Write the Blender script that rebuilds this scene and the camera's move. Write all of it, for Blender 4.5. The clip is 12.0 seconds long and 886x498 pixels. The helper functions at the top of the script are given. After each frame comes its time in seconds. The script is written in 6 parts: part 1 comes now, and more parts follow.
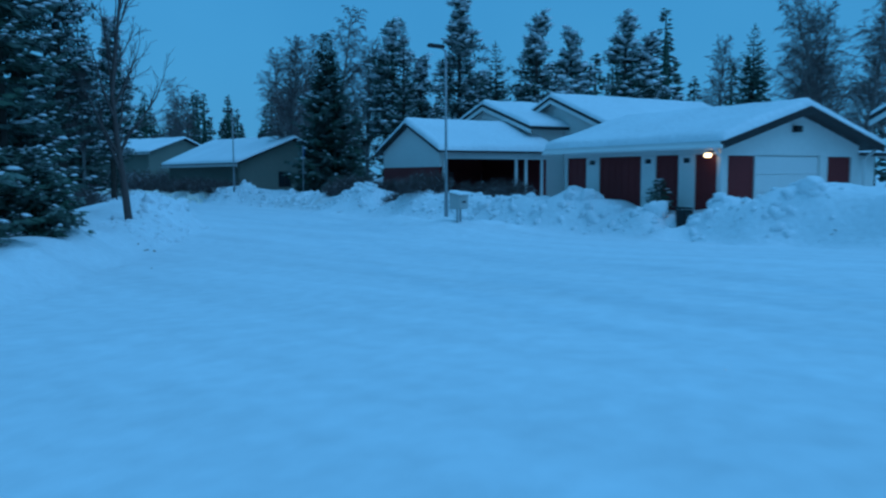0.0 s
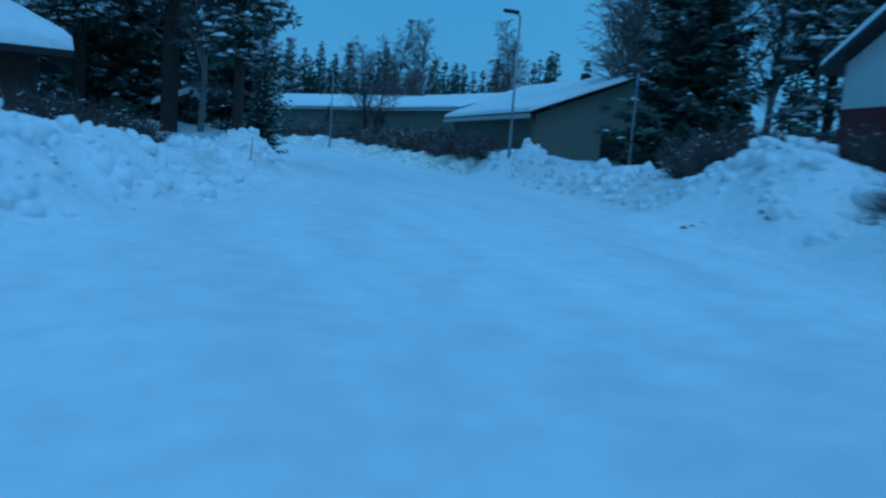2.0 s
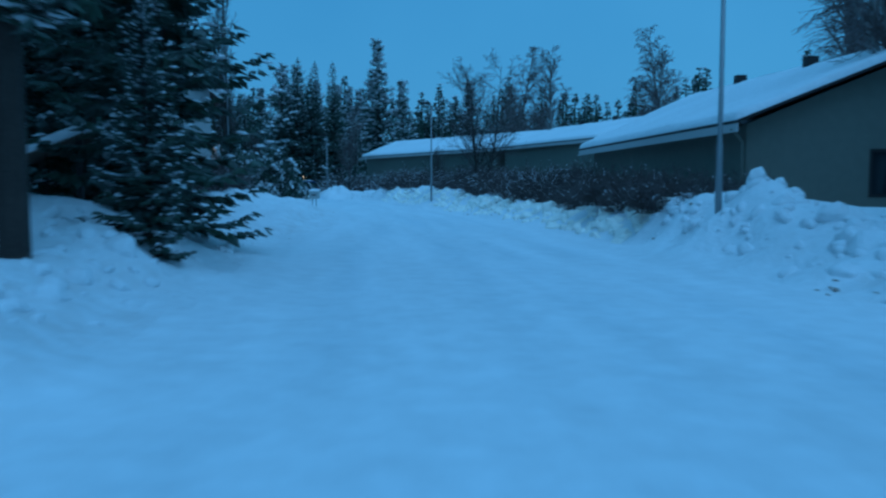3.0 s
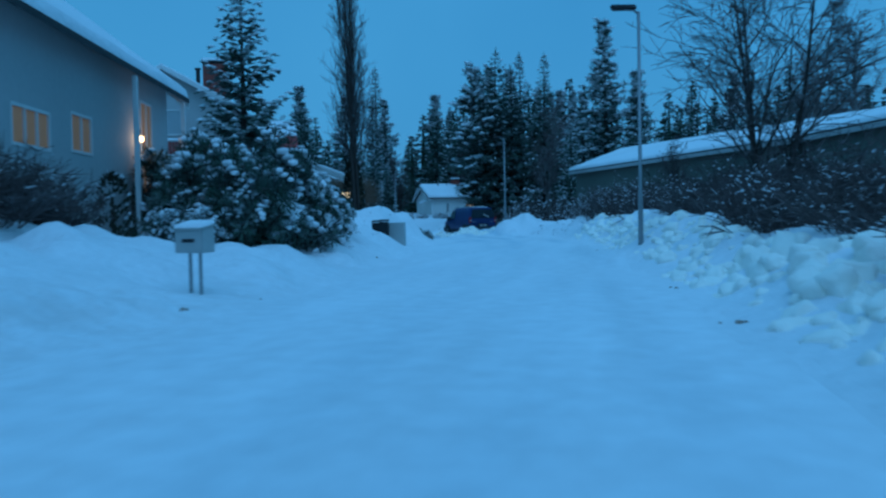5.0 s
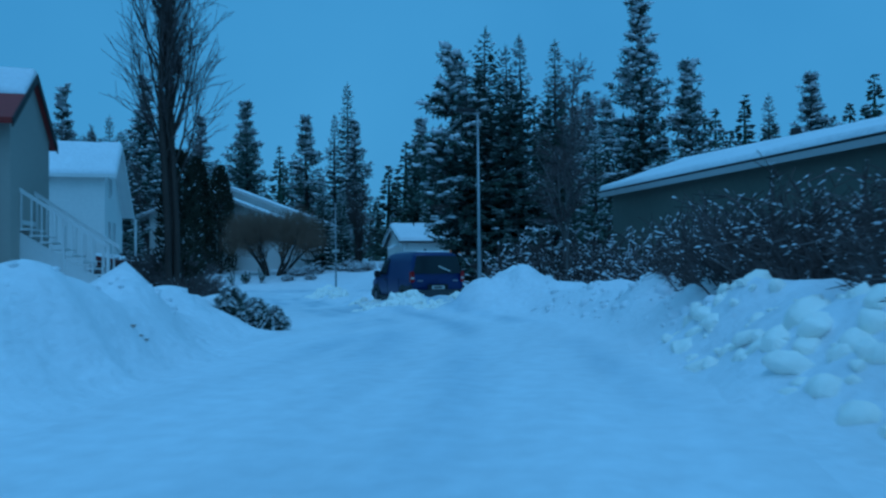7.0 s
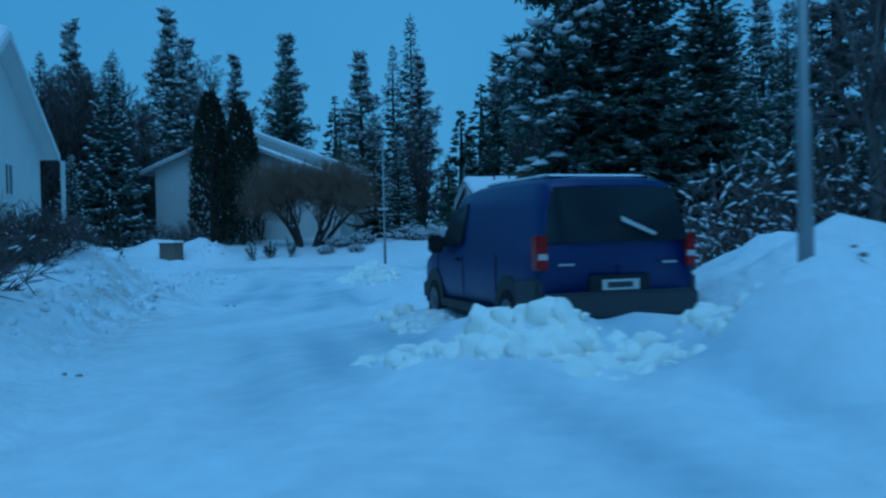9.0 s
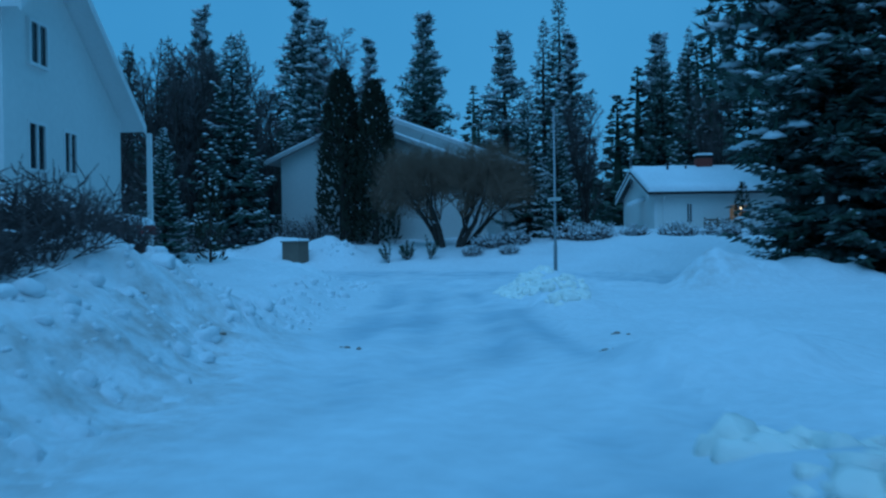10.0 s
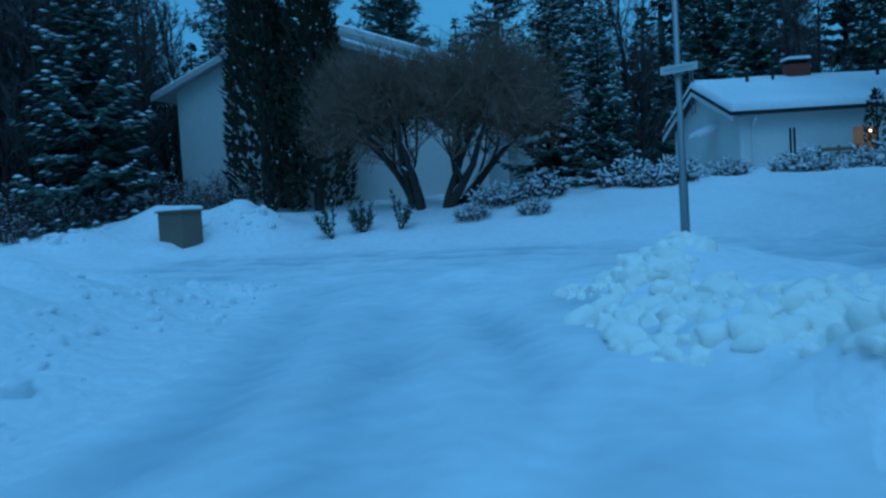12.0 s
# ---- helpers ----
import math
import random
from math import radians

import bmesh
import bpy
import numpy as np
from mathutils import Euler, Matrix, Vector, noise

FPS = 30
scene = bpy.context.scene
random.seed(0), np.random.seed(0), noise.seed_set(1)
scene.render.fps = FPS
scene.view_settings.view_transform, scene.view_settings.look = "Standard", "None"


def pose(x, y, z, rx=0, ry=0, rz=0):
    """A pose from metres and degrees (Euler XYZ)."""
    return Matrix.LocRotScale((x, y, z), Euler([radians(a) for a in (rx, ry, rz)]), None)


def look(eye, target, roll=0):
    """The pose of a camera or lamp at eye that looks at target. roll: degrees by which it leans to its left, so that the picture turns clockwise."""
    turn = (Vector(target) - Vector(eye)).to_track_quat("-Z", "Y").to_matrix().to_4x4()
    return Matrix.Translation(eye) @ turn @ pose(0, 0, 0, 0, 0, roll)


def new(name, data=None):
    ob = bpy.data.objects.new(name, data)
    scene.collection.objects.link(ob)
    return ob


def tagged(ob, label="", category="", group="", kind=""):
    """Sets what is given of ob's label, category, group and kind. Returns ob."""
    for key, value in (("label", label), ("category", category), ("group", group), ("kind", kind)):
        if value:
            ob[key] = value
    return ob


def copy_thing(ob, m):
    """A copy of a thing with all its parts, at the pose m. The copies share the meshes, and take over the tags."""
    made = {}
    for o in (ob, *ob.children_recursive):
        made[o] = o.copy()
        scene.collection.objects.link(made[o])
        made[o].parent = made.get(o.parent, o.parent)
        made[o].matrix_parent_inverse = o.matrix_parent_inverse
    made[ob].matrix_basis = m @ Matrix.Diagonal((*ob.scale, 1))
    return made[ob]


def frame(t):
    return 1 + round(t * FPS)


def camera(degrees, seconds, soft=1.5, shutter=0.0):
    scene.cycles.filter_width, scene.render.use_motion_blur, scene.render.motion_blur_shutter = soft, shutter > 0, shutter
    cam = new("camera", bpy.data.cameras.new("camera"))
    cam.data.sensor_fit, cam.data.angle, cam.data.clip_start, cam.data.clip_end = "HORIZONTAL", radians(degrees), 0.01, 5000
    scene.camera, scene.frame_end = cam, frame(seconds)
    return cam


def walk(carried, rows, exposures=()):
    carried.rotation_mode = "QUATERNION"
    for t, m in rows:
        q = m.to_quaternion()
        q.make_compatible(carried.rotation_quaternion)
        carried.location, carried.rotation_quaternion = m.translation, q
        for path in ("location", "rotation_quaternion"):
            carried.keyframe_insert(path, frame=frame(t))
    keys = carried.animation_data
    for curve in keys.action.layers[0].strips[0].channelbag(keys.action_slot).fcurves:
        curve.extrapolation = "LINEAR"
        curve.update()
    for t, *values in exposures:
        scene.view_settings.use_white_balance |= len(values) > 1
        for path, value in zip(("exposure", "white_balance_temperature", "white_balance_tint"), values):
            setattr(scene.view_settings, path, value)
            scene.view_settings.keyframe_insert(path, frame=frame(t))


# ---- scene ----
cam = camera(57.4, 12.0, soft=2.4, shutter=0.25)
PATH = [
    (0, (-22.215, -52.803, 1.719), (-20.877, -51.327, 1.539), -0.2),
    (0.3, (-19.189, -50.034, 1.486), (-17.954, -48.468, 1.338), -0.7),
    (0.5, (-17.286, -47.888, 1.412), (-16.128, -46.264, 1.27), -0.0),
    (1, (-13.113, -42.586, 1.176), (-12.136, -40.846, 1.045), 0.0),
    (1.5, (-9.638, -36.966, 1.063), (-8.85, -35.135, 0.911), 1.2),
    (2, (-6.709, -30.966, 0.866), (-6.124, -29.069, 0.621), 4.3),
    (2.3, (-4.97, -26.444, 1.154), (-4.551, -24.497, 0.975), 0.8),
    (2.5, (-3.963, -23.397, 1.163), (-3.598, -21.436, 1.016), 0.4),
    (2.7, (-3.385, -20.648, 1.163), (-3.068, -18.679, 1.013), 0.4),
    (4.3, (1.45, 1.961, 0.942), (1.371, 3.956, 0.83), -1.6),
    (4.5, (1.613, 4.507, 0.966), (1.456, 6.499, 0.884), -1.0),
    (5, (1.787, 11.191, 1.026), (1.414, 13.155, 0.955), -1.1),
    (5.5, (1.593, 17.826, 1.147), (1.165, 19.779, 1.102), -1.9),
    (6, (1.046, 24.939, 1.155), (0.509, 26.866, 1.135), -3.0),
    (6.5, (0.594, 31.179, 1.203), (0.023, 33.096, 1.214), -2.8),
    (7, (-0.036, 37.004, 1.28), (-0.426, 38.965, 1.328), -0.6),
    (8.8, (-4.161, 52.708, 1.208), (-4.686, 54.637, 1.164), -0.3),
    (9, (-4.753, 54.304, 1.194), (-5.32, 56.222, 1.166), -1.3),
    (9.1, (-5.197, 54.762, 1.16), (-5.767, 56.679, 1.134), -1.6),
    (9.5, (-6.771, 57.626, 1.141), (-7.466, 59.498, 1.041), -0.7),
    (10, (-8.928, 61.471, 1.156), (-9.793, 63.275, 1.136), -0.8),
    (10.5, (-10.71, 65.151, 1.052), (-11.575, 66.954, 1.0), -0.3),
    (11, (-12.444, 68.831, 0.904), (-13.315, 70.631, 0.843), 0.3),
    (11.5, (-14.112, 72.432, 0.819), (-14.981, 74.228, 0.674), -5.2),
    (12, (-15.718, 76.175, 0.756), (-16.557, 77.988, 0.66), -3.5),
]
walk(cam, [(t, look(eye, target, roll)) for t, eye, target, roll in PATH], [(0.0, -0.15, 4600, 10), (12.0, -0.15, 4600, 10)])

# ---- world and light: overcast blue dusk ----
world = bpy.data.worlds.new("dusk_sky")
scene.world = world
world.use_nodes = True
wn, wl = world.node_tree.nodes, world.node_tree.links
sky = wn.new("ShaderNodeTexSky")
sky.sky_type = 'NISHITA'
sky.sun_disc = False
sky.sun_elevation, sky.sun_rotation = radians(9.0), radians(200.0)
sky.air_density, sky.dust_density, sky.ozone_density = 1.2, 0.6, 4.0
cloud = wn.new("ShaderNodeMix")
cloud.data_type = 'RGBA'
cloud.inputs["Factor"].default_value = 0.9
wl.new(sky.outputs[0], cloud.inputs["A"])
veil, tone = wn.new("ShaderNodeTexNoise"), wn.new("ShaderNodeMix")
veil.inputs["Scale"].default_value, veil.inputs["Detail"].default_value = 2.6, 4.0
tone.data_type = 'RGBA'
tone.inputs["A"].default_value, tone.inputs["B"].default_value = (1.15, 3.5, 5.2, 1), (1.85, 4.9, 6.5, 1)
wl.new(veil.outputs["Fac"], tone.inputs["Factor"])
wl.new(tone.outputs["Result"], cloud.inputs["B"])
wl.new(cloud.outputs["Result"], wn["Background"].inputs[0])
wn["Background"].inputs[1].default_value = 0.08
sun = new("sun", bpy.data.lights.new("sun", 'SUN'))
sun.data.energy, sun.data.angle, sun.data.color = 0.85, radians(60), (0.45, 0.76, 1.0)
sun.matrix_world = look((0, 0, 50), (-8, 22, 0))


# ---- materials ----
def mat(name, color, rough=0.8, metal=0.0, var=0.15, scale=3.0, bump=0.0, bscale=20.0, detail=6.0, rand=0.0, wave=0.0, spec=0.3):
    m = bpy.data.materials.new(name)
    m.use_nodes = True
    n, l = m.node_tree.nodes, m.node_tree.links
    b = n["Principled BSDF"]
    b.inputs["Roughness"].default_value, b.inputs["Metallic"].default_value = rough, metal
    b.inputs["Specular IOR Level"].default_value = spec
    tc = n.new("ShaderNodeTexCoord")
    big, fine = n.new("ShaderNodeTexNoise"), n.new("ShaderNodeTexNoise")
    big.inputs["Scale"].default_value, big.inputs["Detail"].default_value = scale * 0.25, 3.0
    fine.inputs["Scale"].default_value, fine.inputs["Detail"].default_value = scale * 4, detail
    l.new(tc.outputs["Object"], big.inputs["Vector"])
    l.new(tc.outputs["Object"], fine.inputs["Vector"])
    add = n.new("ShaderNodeMath")
    add.operation = 'ADD'
    l.new(big.outputs["Fac"], add.inputs[0])
    l.new(fine.outputs["Fac"], add.inputs[1])
    ramp = n.new("ShaderNodeMapRange")
    ramp.inputs["From Min"].default_value, ramp.inputs["From Max"].default_value = 0.6, 1.4
    ramp.inputs["To Min"].default_value, ramp.inputs["To Max"].default_value = 1 - var, 1 + var
    l.new(add.outputs[0], ramp.inputs["Value"])
    mul = n.new("ShaderNodeVectorMath")
    mul.operation = 'SCALE'
    mul.inputs[0].default_value = color[:3]
    last = ramp.outputs[0]
    if rand:
        info, rr, m2 = n.new("ShaderNodeObjectInfo"), n.new("ShaderNodeMapRange"), n.new("ShaderNodeMath")
        rr.inputs["To Min"].default_value, rr.inputs["To Max"].default_value = 1 - rand, 1 + rand
        l.new(info.outputs["Random"], rr.inputs["Value"])
        m2.operation = 'MULTIPLY'
        l.new(last, m2.inputs[0])
        l.new(rr.outputs[0], m2.inputs[1])
        last = m2.outputs[0]
    l.new(last, mul.inputs["Scale"])
    l.new(mul.outputs[0], b.inputs["Base Color"])
    if bump or wave:
        bp = n.new("ShaderNodeBump")
        bp.inputs["Strength"].default_value, bp.inputs["Distance"].default_value = max(bump, 0.3), 0.03
        if wave:
            wv = n.new("ShaderNodeTexWave")
            wv.bands_direction, wv.wave_profile = 'X', 'SAW'
            wv.inputs["Scale"].default_value, wv.inputs["Distortion"].default_value = wave, 0.0
            l.new(tc.outputs["Object"], wv.inputs["Vector"])
            l.new(wv.outputs["Fac"], bp.inputs["Height"])
        else:
            nz = n.new("ShaderNodeTexNoise")
            nz.inputs["Scale"].default_value, nz.inputs["Detail"].default_value = bscale, 8.0
            l.new(tc.outputs["Object"], nz.inputs["Vector"])
            l.new(nz.outputs["Fac"], bp.inputs["Height"])
        l.new(bp.outputs[0], b.inputs["Normal"])
    return m


def lamp_mat(name, color, strength):
    m = mat(name, color, 0.4, var=0.05)
    b = m.node_tree.nodes["Principled BSDF"]
    b.inputs["Emission Color"].default_value = (*color, 1)
    b.inputs["Emission Strength"].default_value = strength
    return m


SNOW = mat("snow", (0.80, 0.81, 0.83), 0.75, var=0.09, scale=1.6, bump=0.9, bscale=5)
[n for n in SNOW.node_tree.nodes if n.type == 'BUMP'][0].inputs["Distance"].default_value = 0.07
# ploughed lumps: warm headlight glow painted into their cream colour
HEADLIT_CHUNK = mat("headlit_ploughed_snow", (0.93, 0.91, 0.83), 0.8, var=0.07, scale=1.5, bump=0.5, bscale=14)
PALE = mat("grey_white_boards", (0.50, 0.49, 0.48), 0.7, var=0.07, scale=1.5, wave=4.0)
ROAD = mat("packed_snow", (0.80, 0.81, 0.83), 0.7, var=0.12, scale=0.9, bump=0.45, bscale=7)
# the packed snow is streaked along the road
rn, rl = ROAD.node_tree.nodes, ROAD.node_tree.links
streak = rn.new("ShaderNodeMapping")
streak.inputs["Rotation"].default_value = (0, 0, radians(-14))
streak.inputs["Scale"].default_value = (5.0, 0.45, 1.0)
tex = [n for n in rn if n.type == 'TEX_NOISE'][0]
rl.new([n for n in rn if n.type == 'TEX_COORD'][0].outputs["Object"], streak.inputs["Vector"])
rl.new(streak.outputs[0], tex.inputs["Vector"])
# wheel tracks pressed to greyer ice
worn, blend = rn.new("ShaderNodeAttribute"), rn.new("ShaderNodeMix")
worn.attribute_name = "packed"
blend.data_type, blend.blend_type = 'RGBA', 'MULTIPLY'
blend.inputs["B"].default_value = (0.66, 0.72, 0.77, 1)
rl.new(worn.outputs["Fac"], blend.inputs["Factor"])
rl.new(rn["Principled BSDF"].inputs["Base Color"].links[0].from_socket, blend.inputs["A"])
rl.new(blend.outputs["Result"], rn["Principled BSDF"].inputs["Base Color"])
def gritty(m):
    """Sand and soil thrown up by the plough, in clotted stains."""
    n, l = m.node_tree.nodes, m.node_tree.links
    att, nz, cut, both, mix = (n.new("ShaderNode" + k) for k in ("Attribute", "TexNoise", "MapRange", "Math", "Mix"))
    att.attribute_name = "grit"
    nz.inputs["Scale"].default_value, nz.inputs["Detail"].default_value, nz.inputs["Roughness"].default_value = 2.2, 9.0, 0.68
    l.new([k for k in n if k.type == 'TEX_COORD'][0].outputs["Object"], nz.inputs["Vector"])
    cut.inputs["From Min"].default_value, cut.inputs["From Max"].default_value, cut.inputs["To Max"].default_value = 0.42, 0.66, 0.9
    l.new(nz.outputs["Fac"], cut.inputs["Value"])
    both.operation, mix.data_type = 'MULTIPLY', 'RGBA'
    l.new(cut.outputs[0], both.inputs[0])
    l.new(att.outputs["Fac"], both.inputs[1])
    mix.inputs["B"].default_value = (0.36, 0.30, 0.25, 1)
    b = n["Principled BSDF"].inputs["Base Color"]
    l.new(both.outputs[0], mix.inputs["Factor"])
    l.new(b.links[0].from_socket, mix.inputs["A"])
    l.new(mix.outputs["Result"], b)


gritty(SNOW)
gritty(ROAD)
BARK = mat("bark", (0.05, 0.04, 0.034), 0.9, var=0.35, scale=4, bump=0.8, bscale=18)
BIRCH_BARK = mat("birch_bark", (0.2, 0.19, 0.18), 0.8, var=0.45, scale=2.5, bump=0.4)
TWIG = mat("twig", (0.09, 0.07, 0.065), 0.9, var=0.2, scale=2)
WILLOW_TWIG = mat("willow_twig", (0.19, 0.13, 0.09), 0.9, var=0.2, scale=2)
BIRCH_TWIG = mat("birch_twig", (0.12, 0.09, 0.085), 0.9, var=0.2, scale=2)
NEEDLE = mat("needles", (0.048, 0.075, 0.05), 0.85, var=0.4, scale=1.5, rand=0.25)
def dust(m, amount, scale):
    """Fine snow caught on faces that lie flat, in patches."""
    n, l = m.node_tree.nodes, m.node_tree.links
    geo, sep, up, nz, patch, both, mix = (n.new("ShaderNode" + k) for k in ("NewGeometry", "SeparateXYZ", "Math", "TexNoise", "MapRange", "Math", "Mix"))
    l.new(geo.outputs["True Normal"], sep.inputs[0])
    up.operation, both.operation = 'ABSOLUTE', 'MULTIPLY'
    l.new(sep.outputs["Z"], up.inputs[0])
    nz.inputs["Scale"].default_value, nz.inputs["Detail"].default_value = scale, 4.0
    l.new([k for k in n if k.type == 'TEX_COORD'][0].outputs["Object"], nz.inputs["Vector"])
    patch.inputs["From Min"].default_value, patch.inputs["From Max"].default_value, patch.inputs["To Max"].default_value = 0.42, 0.72, amount
    l.new(nz.outputs["Fac"], patch.inputs["Value"])
    l.new(patch.outputs[0], both.inputs[0])
    l.new(up.outputs[0], both.inputs[1])
    mix.data_type = 'RGBA'
    mix.inputs["B"].default_value = (0.62, 0.64, 0.67, 1)
    b = n["Principled BSDF"].inputs["Base Color"]
    l.new(both.outputs[0], mix.inputs["Factor"])
    l.new(b.links[0].from_socket, mix.inputs["A"])
    l.new(mix.outputs["Result"], b)


# snow dust, which also lightens distant needles in place of dusk haze
dust(NEEDLE, 0.34, 1.4)
dust(TWIG, 0.22, 2.0)
dust(BIRCH_TWIG, 0.35, 1.0)
THUJA = mat("thuja_scales", (0.042, 0.043, 0.027), 0.85, var=0.4, scale=2)
WHITE = mat("white_boards", (0.72, 0.71, 0.68), 0.65, var=0.06, scale=1.5, wave=4.0)
# cream lowered so the trees' shade on the wing sits in the colour
SHADED_CREAM = mat("shaded_cream_boards", (0.38, 0.365, 0.32), 0.65, var=0.06, scale=1.5, wave=4.0)
TRIM = mat("white_trim", (0.74, 0.73, 0.71), 0.55, var=0.05, scale=3, bump=0.1)
GREEN = mat("sage_boards", (0.17, 0.175, 0.145), 0.75, var=0.10, scale=1.2, wave=4.0)
RED = mat("dark_red_boards", (0.13, 0.022, 0.022), 0.7, var=0.15, scale=2, wave=5.0)
REDROOF = mat("red_tin", (0.22, 0.035, 0.03), 0.5, var=0.12, scale=2)
DARK = mat("dark_brown_trim", (0.03, 0.026, 0.026), 0.6, var=0.15, scale=3)
BRICK = mat("chimney_brick", (0.20, 0.06, 0.045), 0.85, var=0.2, scale=6, bump=0.6, bscale=30)
METAL = mat("galvanised_steel", (0.30, 0.31, 0.32), 0.5, 0.7, var=0.12, scale=5)
TIN = mat("grey_tin", (0.42, 0.43, 0.42), 0.55, 0.1, var=0.08, scale=5)
BOXWOOD = mat("weathered_board", (0.17, 0.14, 0.11), 0.8, var=0.2, scale=4, wave=6.0)
BLACK = mat("black_plastic", (0.015, 0.016, 0.018), 0.5, var=0.2, scale=5)
GLASS = mat("dark_glass", (0.02, 0.025, 0.03), 0.08, var=0.1, scale=1, spec=0.3)
LIT = lamp_mat("lit_curtain", (0.55, 0.26, 0.11), 0.09)
BULB = lamp_mat("warm_bulb", (1.0, 0.62, 0.25), 5.0)
BLUE = mat("blue_car_paint", (0.008, 0.016, 0.10), 0.4, var=0.08, scale=1.5, spec=0.5)
CARGREY = mat("grey_bumper_plastic", (0.05, 0.053, 0.06), 0.65, var=0.15, scale=6)
RUBBER = mat("rubber", (0.012, 0.012, 0.013), 0.85, var=0.2, scale=8)
RIM = mat("steel_rim", (0.13, 0.13, 0.14), 0.5, 0.6, var=0.2, scale=8)
TAIL = mat("tail_lens", (0.22, 0.012, 0.015), 0.2, var=0.1, scale=8)
CLEAR = mat("clear_lens", (0.55, 0.5, 0.48), 0.2, var=0.1, scale=8)
PLATE = mat("plate_white", (0.55, 0.55, 0.52), 0.5, var=0.05, scale=8)
INK = mat("dark_ink", (0.03, 0.03, 0.035), 0.6, var=0.1, scale=8)
SIGNBLUE = mat("sign_blue", (0.02, 0.07, 0.35), 0.5, var=0.08, scale=6)
CLOD = mat("frozen_clod", (0.30, 0.25, 0.21), 0.9, var=0.3, scale=8, bump=0.5)
STICK = mat("orange_red_plastic", (0.5, 0.05, 0.03), 0.5, var=0.1, scale=8)


# ---- mesh helpers ----
class Shape:
    """Vertices and faces of one mesh."""

    def __init__(self):
        self.v, self.f = [], []

    def add(self, v, f):
        o = len(self.v)
        self.v += v
        self.f += [tuple(i + o for i in q) for q in f]
        return self

    def box(self, x0, y0, z0, x1, y1, z1, m=None):
        v = [(x, y, z) for z in (z0, z1) for y in (y0, y1) for x in (x0, x1)]
        if m is not None:
            v = [tuple(m @ Vector(p)) for p in v]
        return self.add(v, [(0, 2, 3, 1), (4, 5, 7, 6), (0, 1, 5, 4), (2, 6, 7, 3), (0, 4, 6, 2), (1, 3, 7, 5)])

    def prism(self, poly, d):
        """A flat polygon pushed along the vector d."""
        n = len(poly)
        v = [tuple(p) for p in poly] + [tuple(Vector(p) + Vector(d)) for p in poly]
        return self.add(v, [tuple(range(n))[::-1], tuple(range(n, 2 * n))] + [(i, (i + 1) % n, n + (i + 1) % n, n + i) for i in range(n)])

    def tube(self, pts, radii, sides=6, caps=True):
        rings = []
        for i, p in enumerate(pts):
            p = Vector(p)
            d = (Vector(pts[min(i + 1, len(pts) - 1)]) - Vector(pts[max(i - 1, 0)]))
            d = d.normalized() if d.length > 1e-6 else Vector((0, 0, 1))
            a = d.cross(Vector((0.31, 0.95, 0.05)))
            a = a.normalized() if a.length > 1e-3 else Vector((1, 0, 0))
            b = d.cross(a)
            rings += [tuple(p + (a * math.cos(2 * math.pi * k / sides) + b * math.sin(2 * math.pi * k / sides)) * radii[i]) for k in range(sides)]
        f = [(i * sides + k, i * sides + (k + 1) % sides, (i + 1) * sides + (k + 1) % sides, (i + 1) * sides + k)
             for i in range(len(pts) - 1) for k in range(sides)]
        if caps:
            f += [tuple(range(sides))[::-1], tuple(range((len(pts) - 1) * sides, len(pts) * sides))]
        return self.add(rings, f)

    def lump(self, c, r, flat=0.7, seed=0.0, rough=0.25):
        """A rough rounded lump."""
        v = []
        for p in ICO_V:
            k = 1 + rough * noise.noise(Vector(p) * 1.3 + Vector((seed * 7.1, seed * 3.3, seed)))
            v.append((c[0] + p[0] * r * k, c[1] + p[1] * r * k, c[2] + p[2] * r * k * flat))
        return self.add(v, ICO_F)


def ico(sub):
    bm = bmesh.new()
    bmesh.ops.create_icosphere(bm, subdivisions=sub, radius=1.0)
    v = [tuple(p.co) for p in bm.verts]
    f = [tuple(q.index for q in face.verts) for face in bm.faces]
    bm.free()
    return v, f


ICO_V, ICO_F = ico(1)
ICO2_V, ICO2_F = ico(2)
ICO3_V, ICO3_F = ico(3)


def mesh_of(name, s, material, smooth=False):
    me = bpy.data.meshes.new(name)
    me.from_pydata(s.v, [], s.f)
    me.materials.append(material)
    if smooth:
        me.polygons.foreach_set("use_smooth", [True] * len(me.polygons))
    me.update()
    return me


def part(name, s, material, parent, label="", smooth=False, bevel=0.0, kind=""):
    me = mesh_of(name, s, material, smooth)
    if bevel:
        bm = bmesh.new()
        bm.from_mesh(me)
        bmesh.ops.bevel(bm, geom=list(bm.edges), offset=bevel, segments=2, affect='EDGES', clamp_overlap=True)
        bm.to_mesh(me)
        bm.free()
    ob = new(name, me)
    ob.parent = parent
    return tagged(ob, label, kind=kind)


def thing(name, m, label, category, group="", kind=""):
    ob = new(name)
    ob.matrix_world = m
    return tagged(ob, label, category, group, kind)


# ---- ground ----
LEFT_Y = [-200, -70, -60, -42, -31, -25, -20, -14, -10, 2, 10, 18, 25, 32, 38, 45, 52, 58.4, 61.6, 66, 71, 76.3, 81.6, 87, 200]
LEFT_X = [-32, -32, -29, -20, -12.5, -8.5, -6.8, -5, -4.4, -4.0, -3.0, -2.6, -2.8, -3.4, -4.4, -5.0, -6.7, -9, -11, -13.5, -16.2, -18.5, -20.9, -24, -24]
RIGHT_Y = [-200, -60, -43, -36, -30, -23, -15, -10, 0, 10, 18, 25, 31, 36, 44, 52, 57, 60, 64, 69, 74, 79, 84, 88, 200]
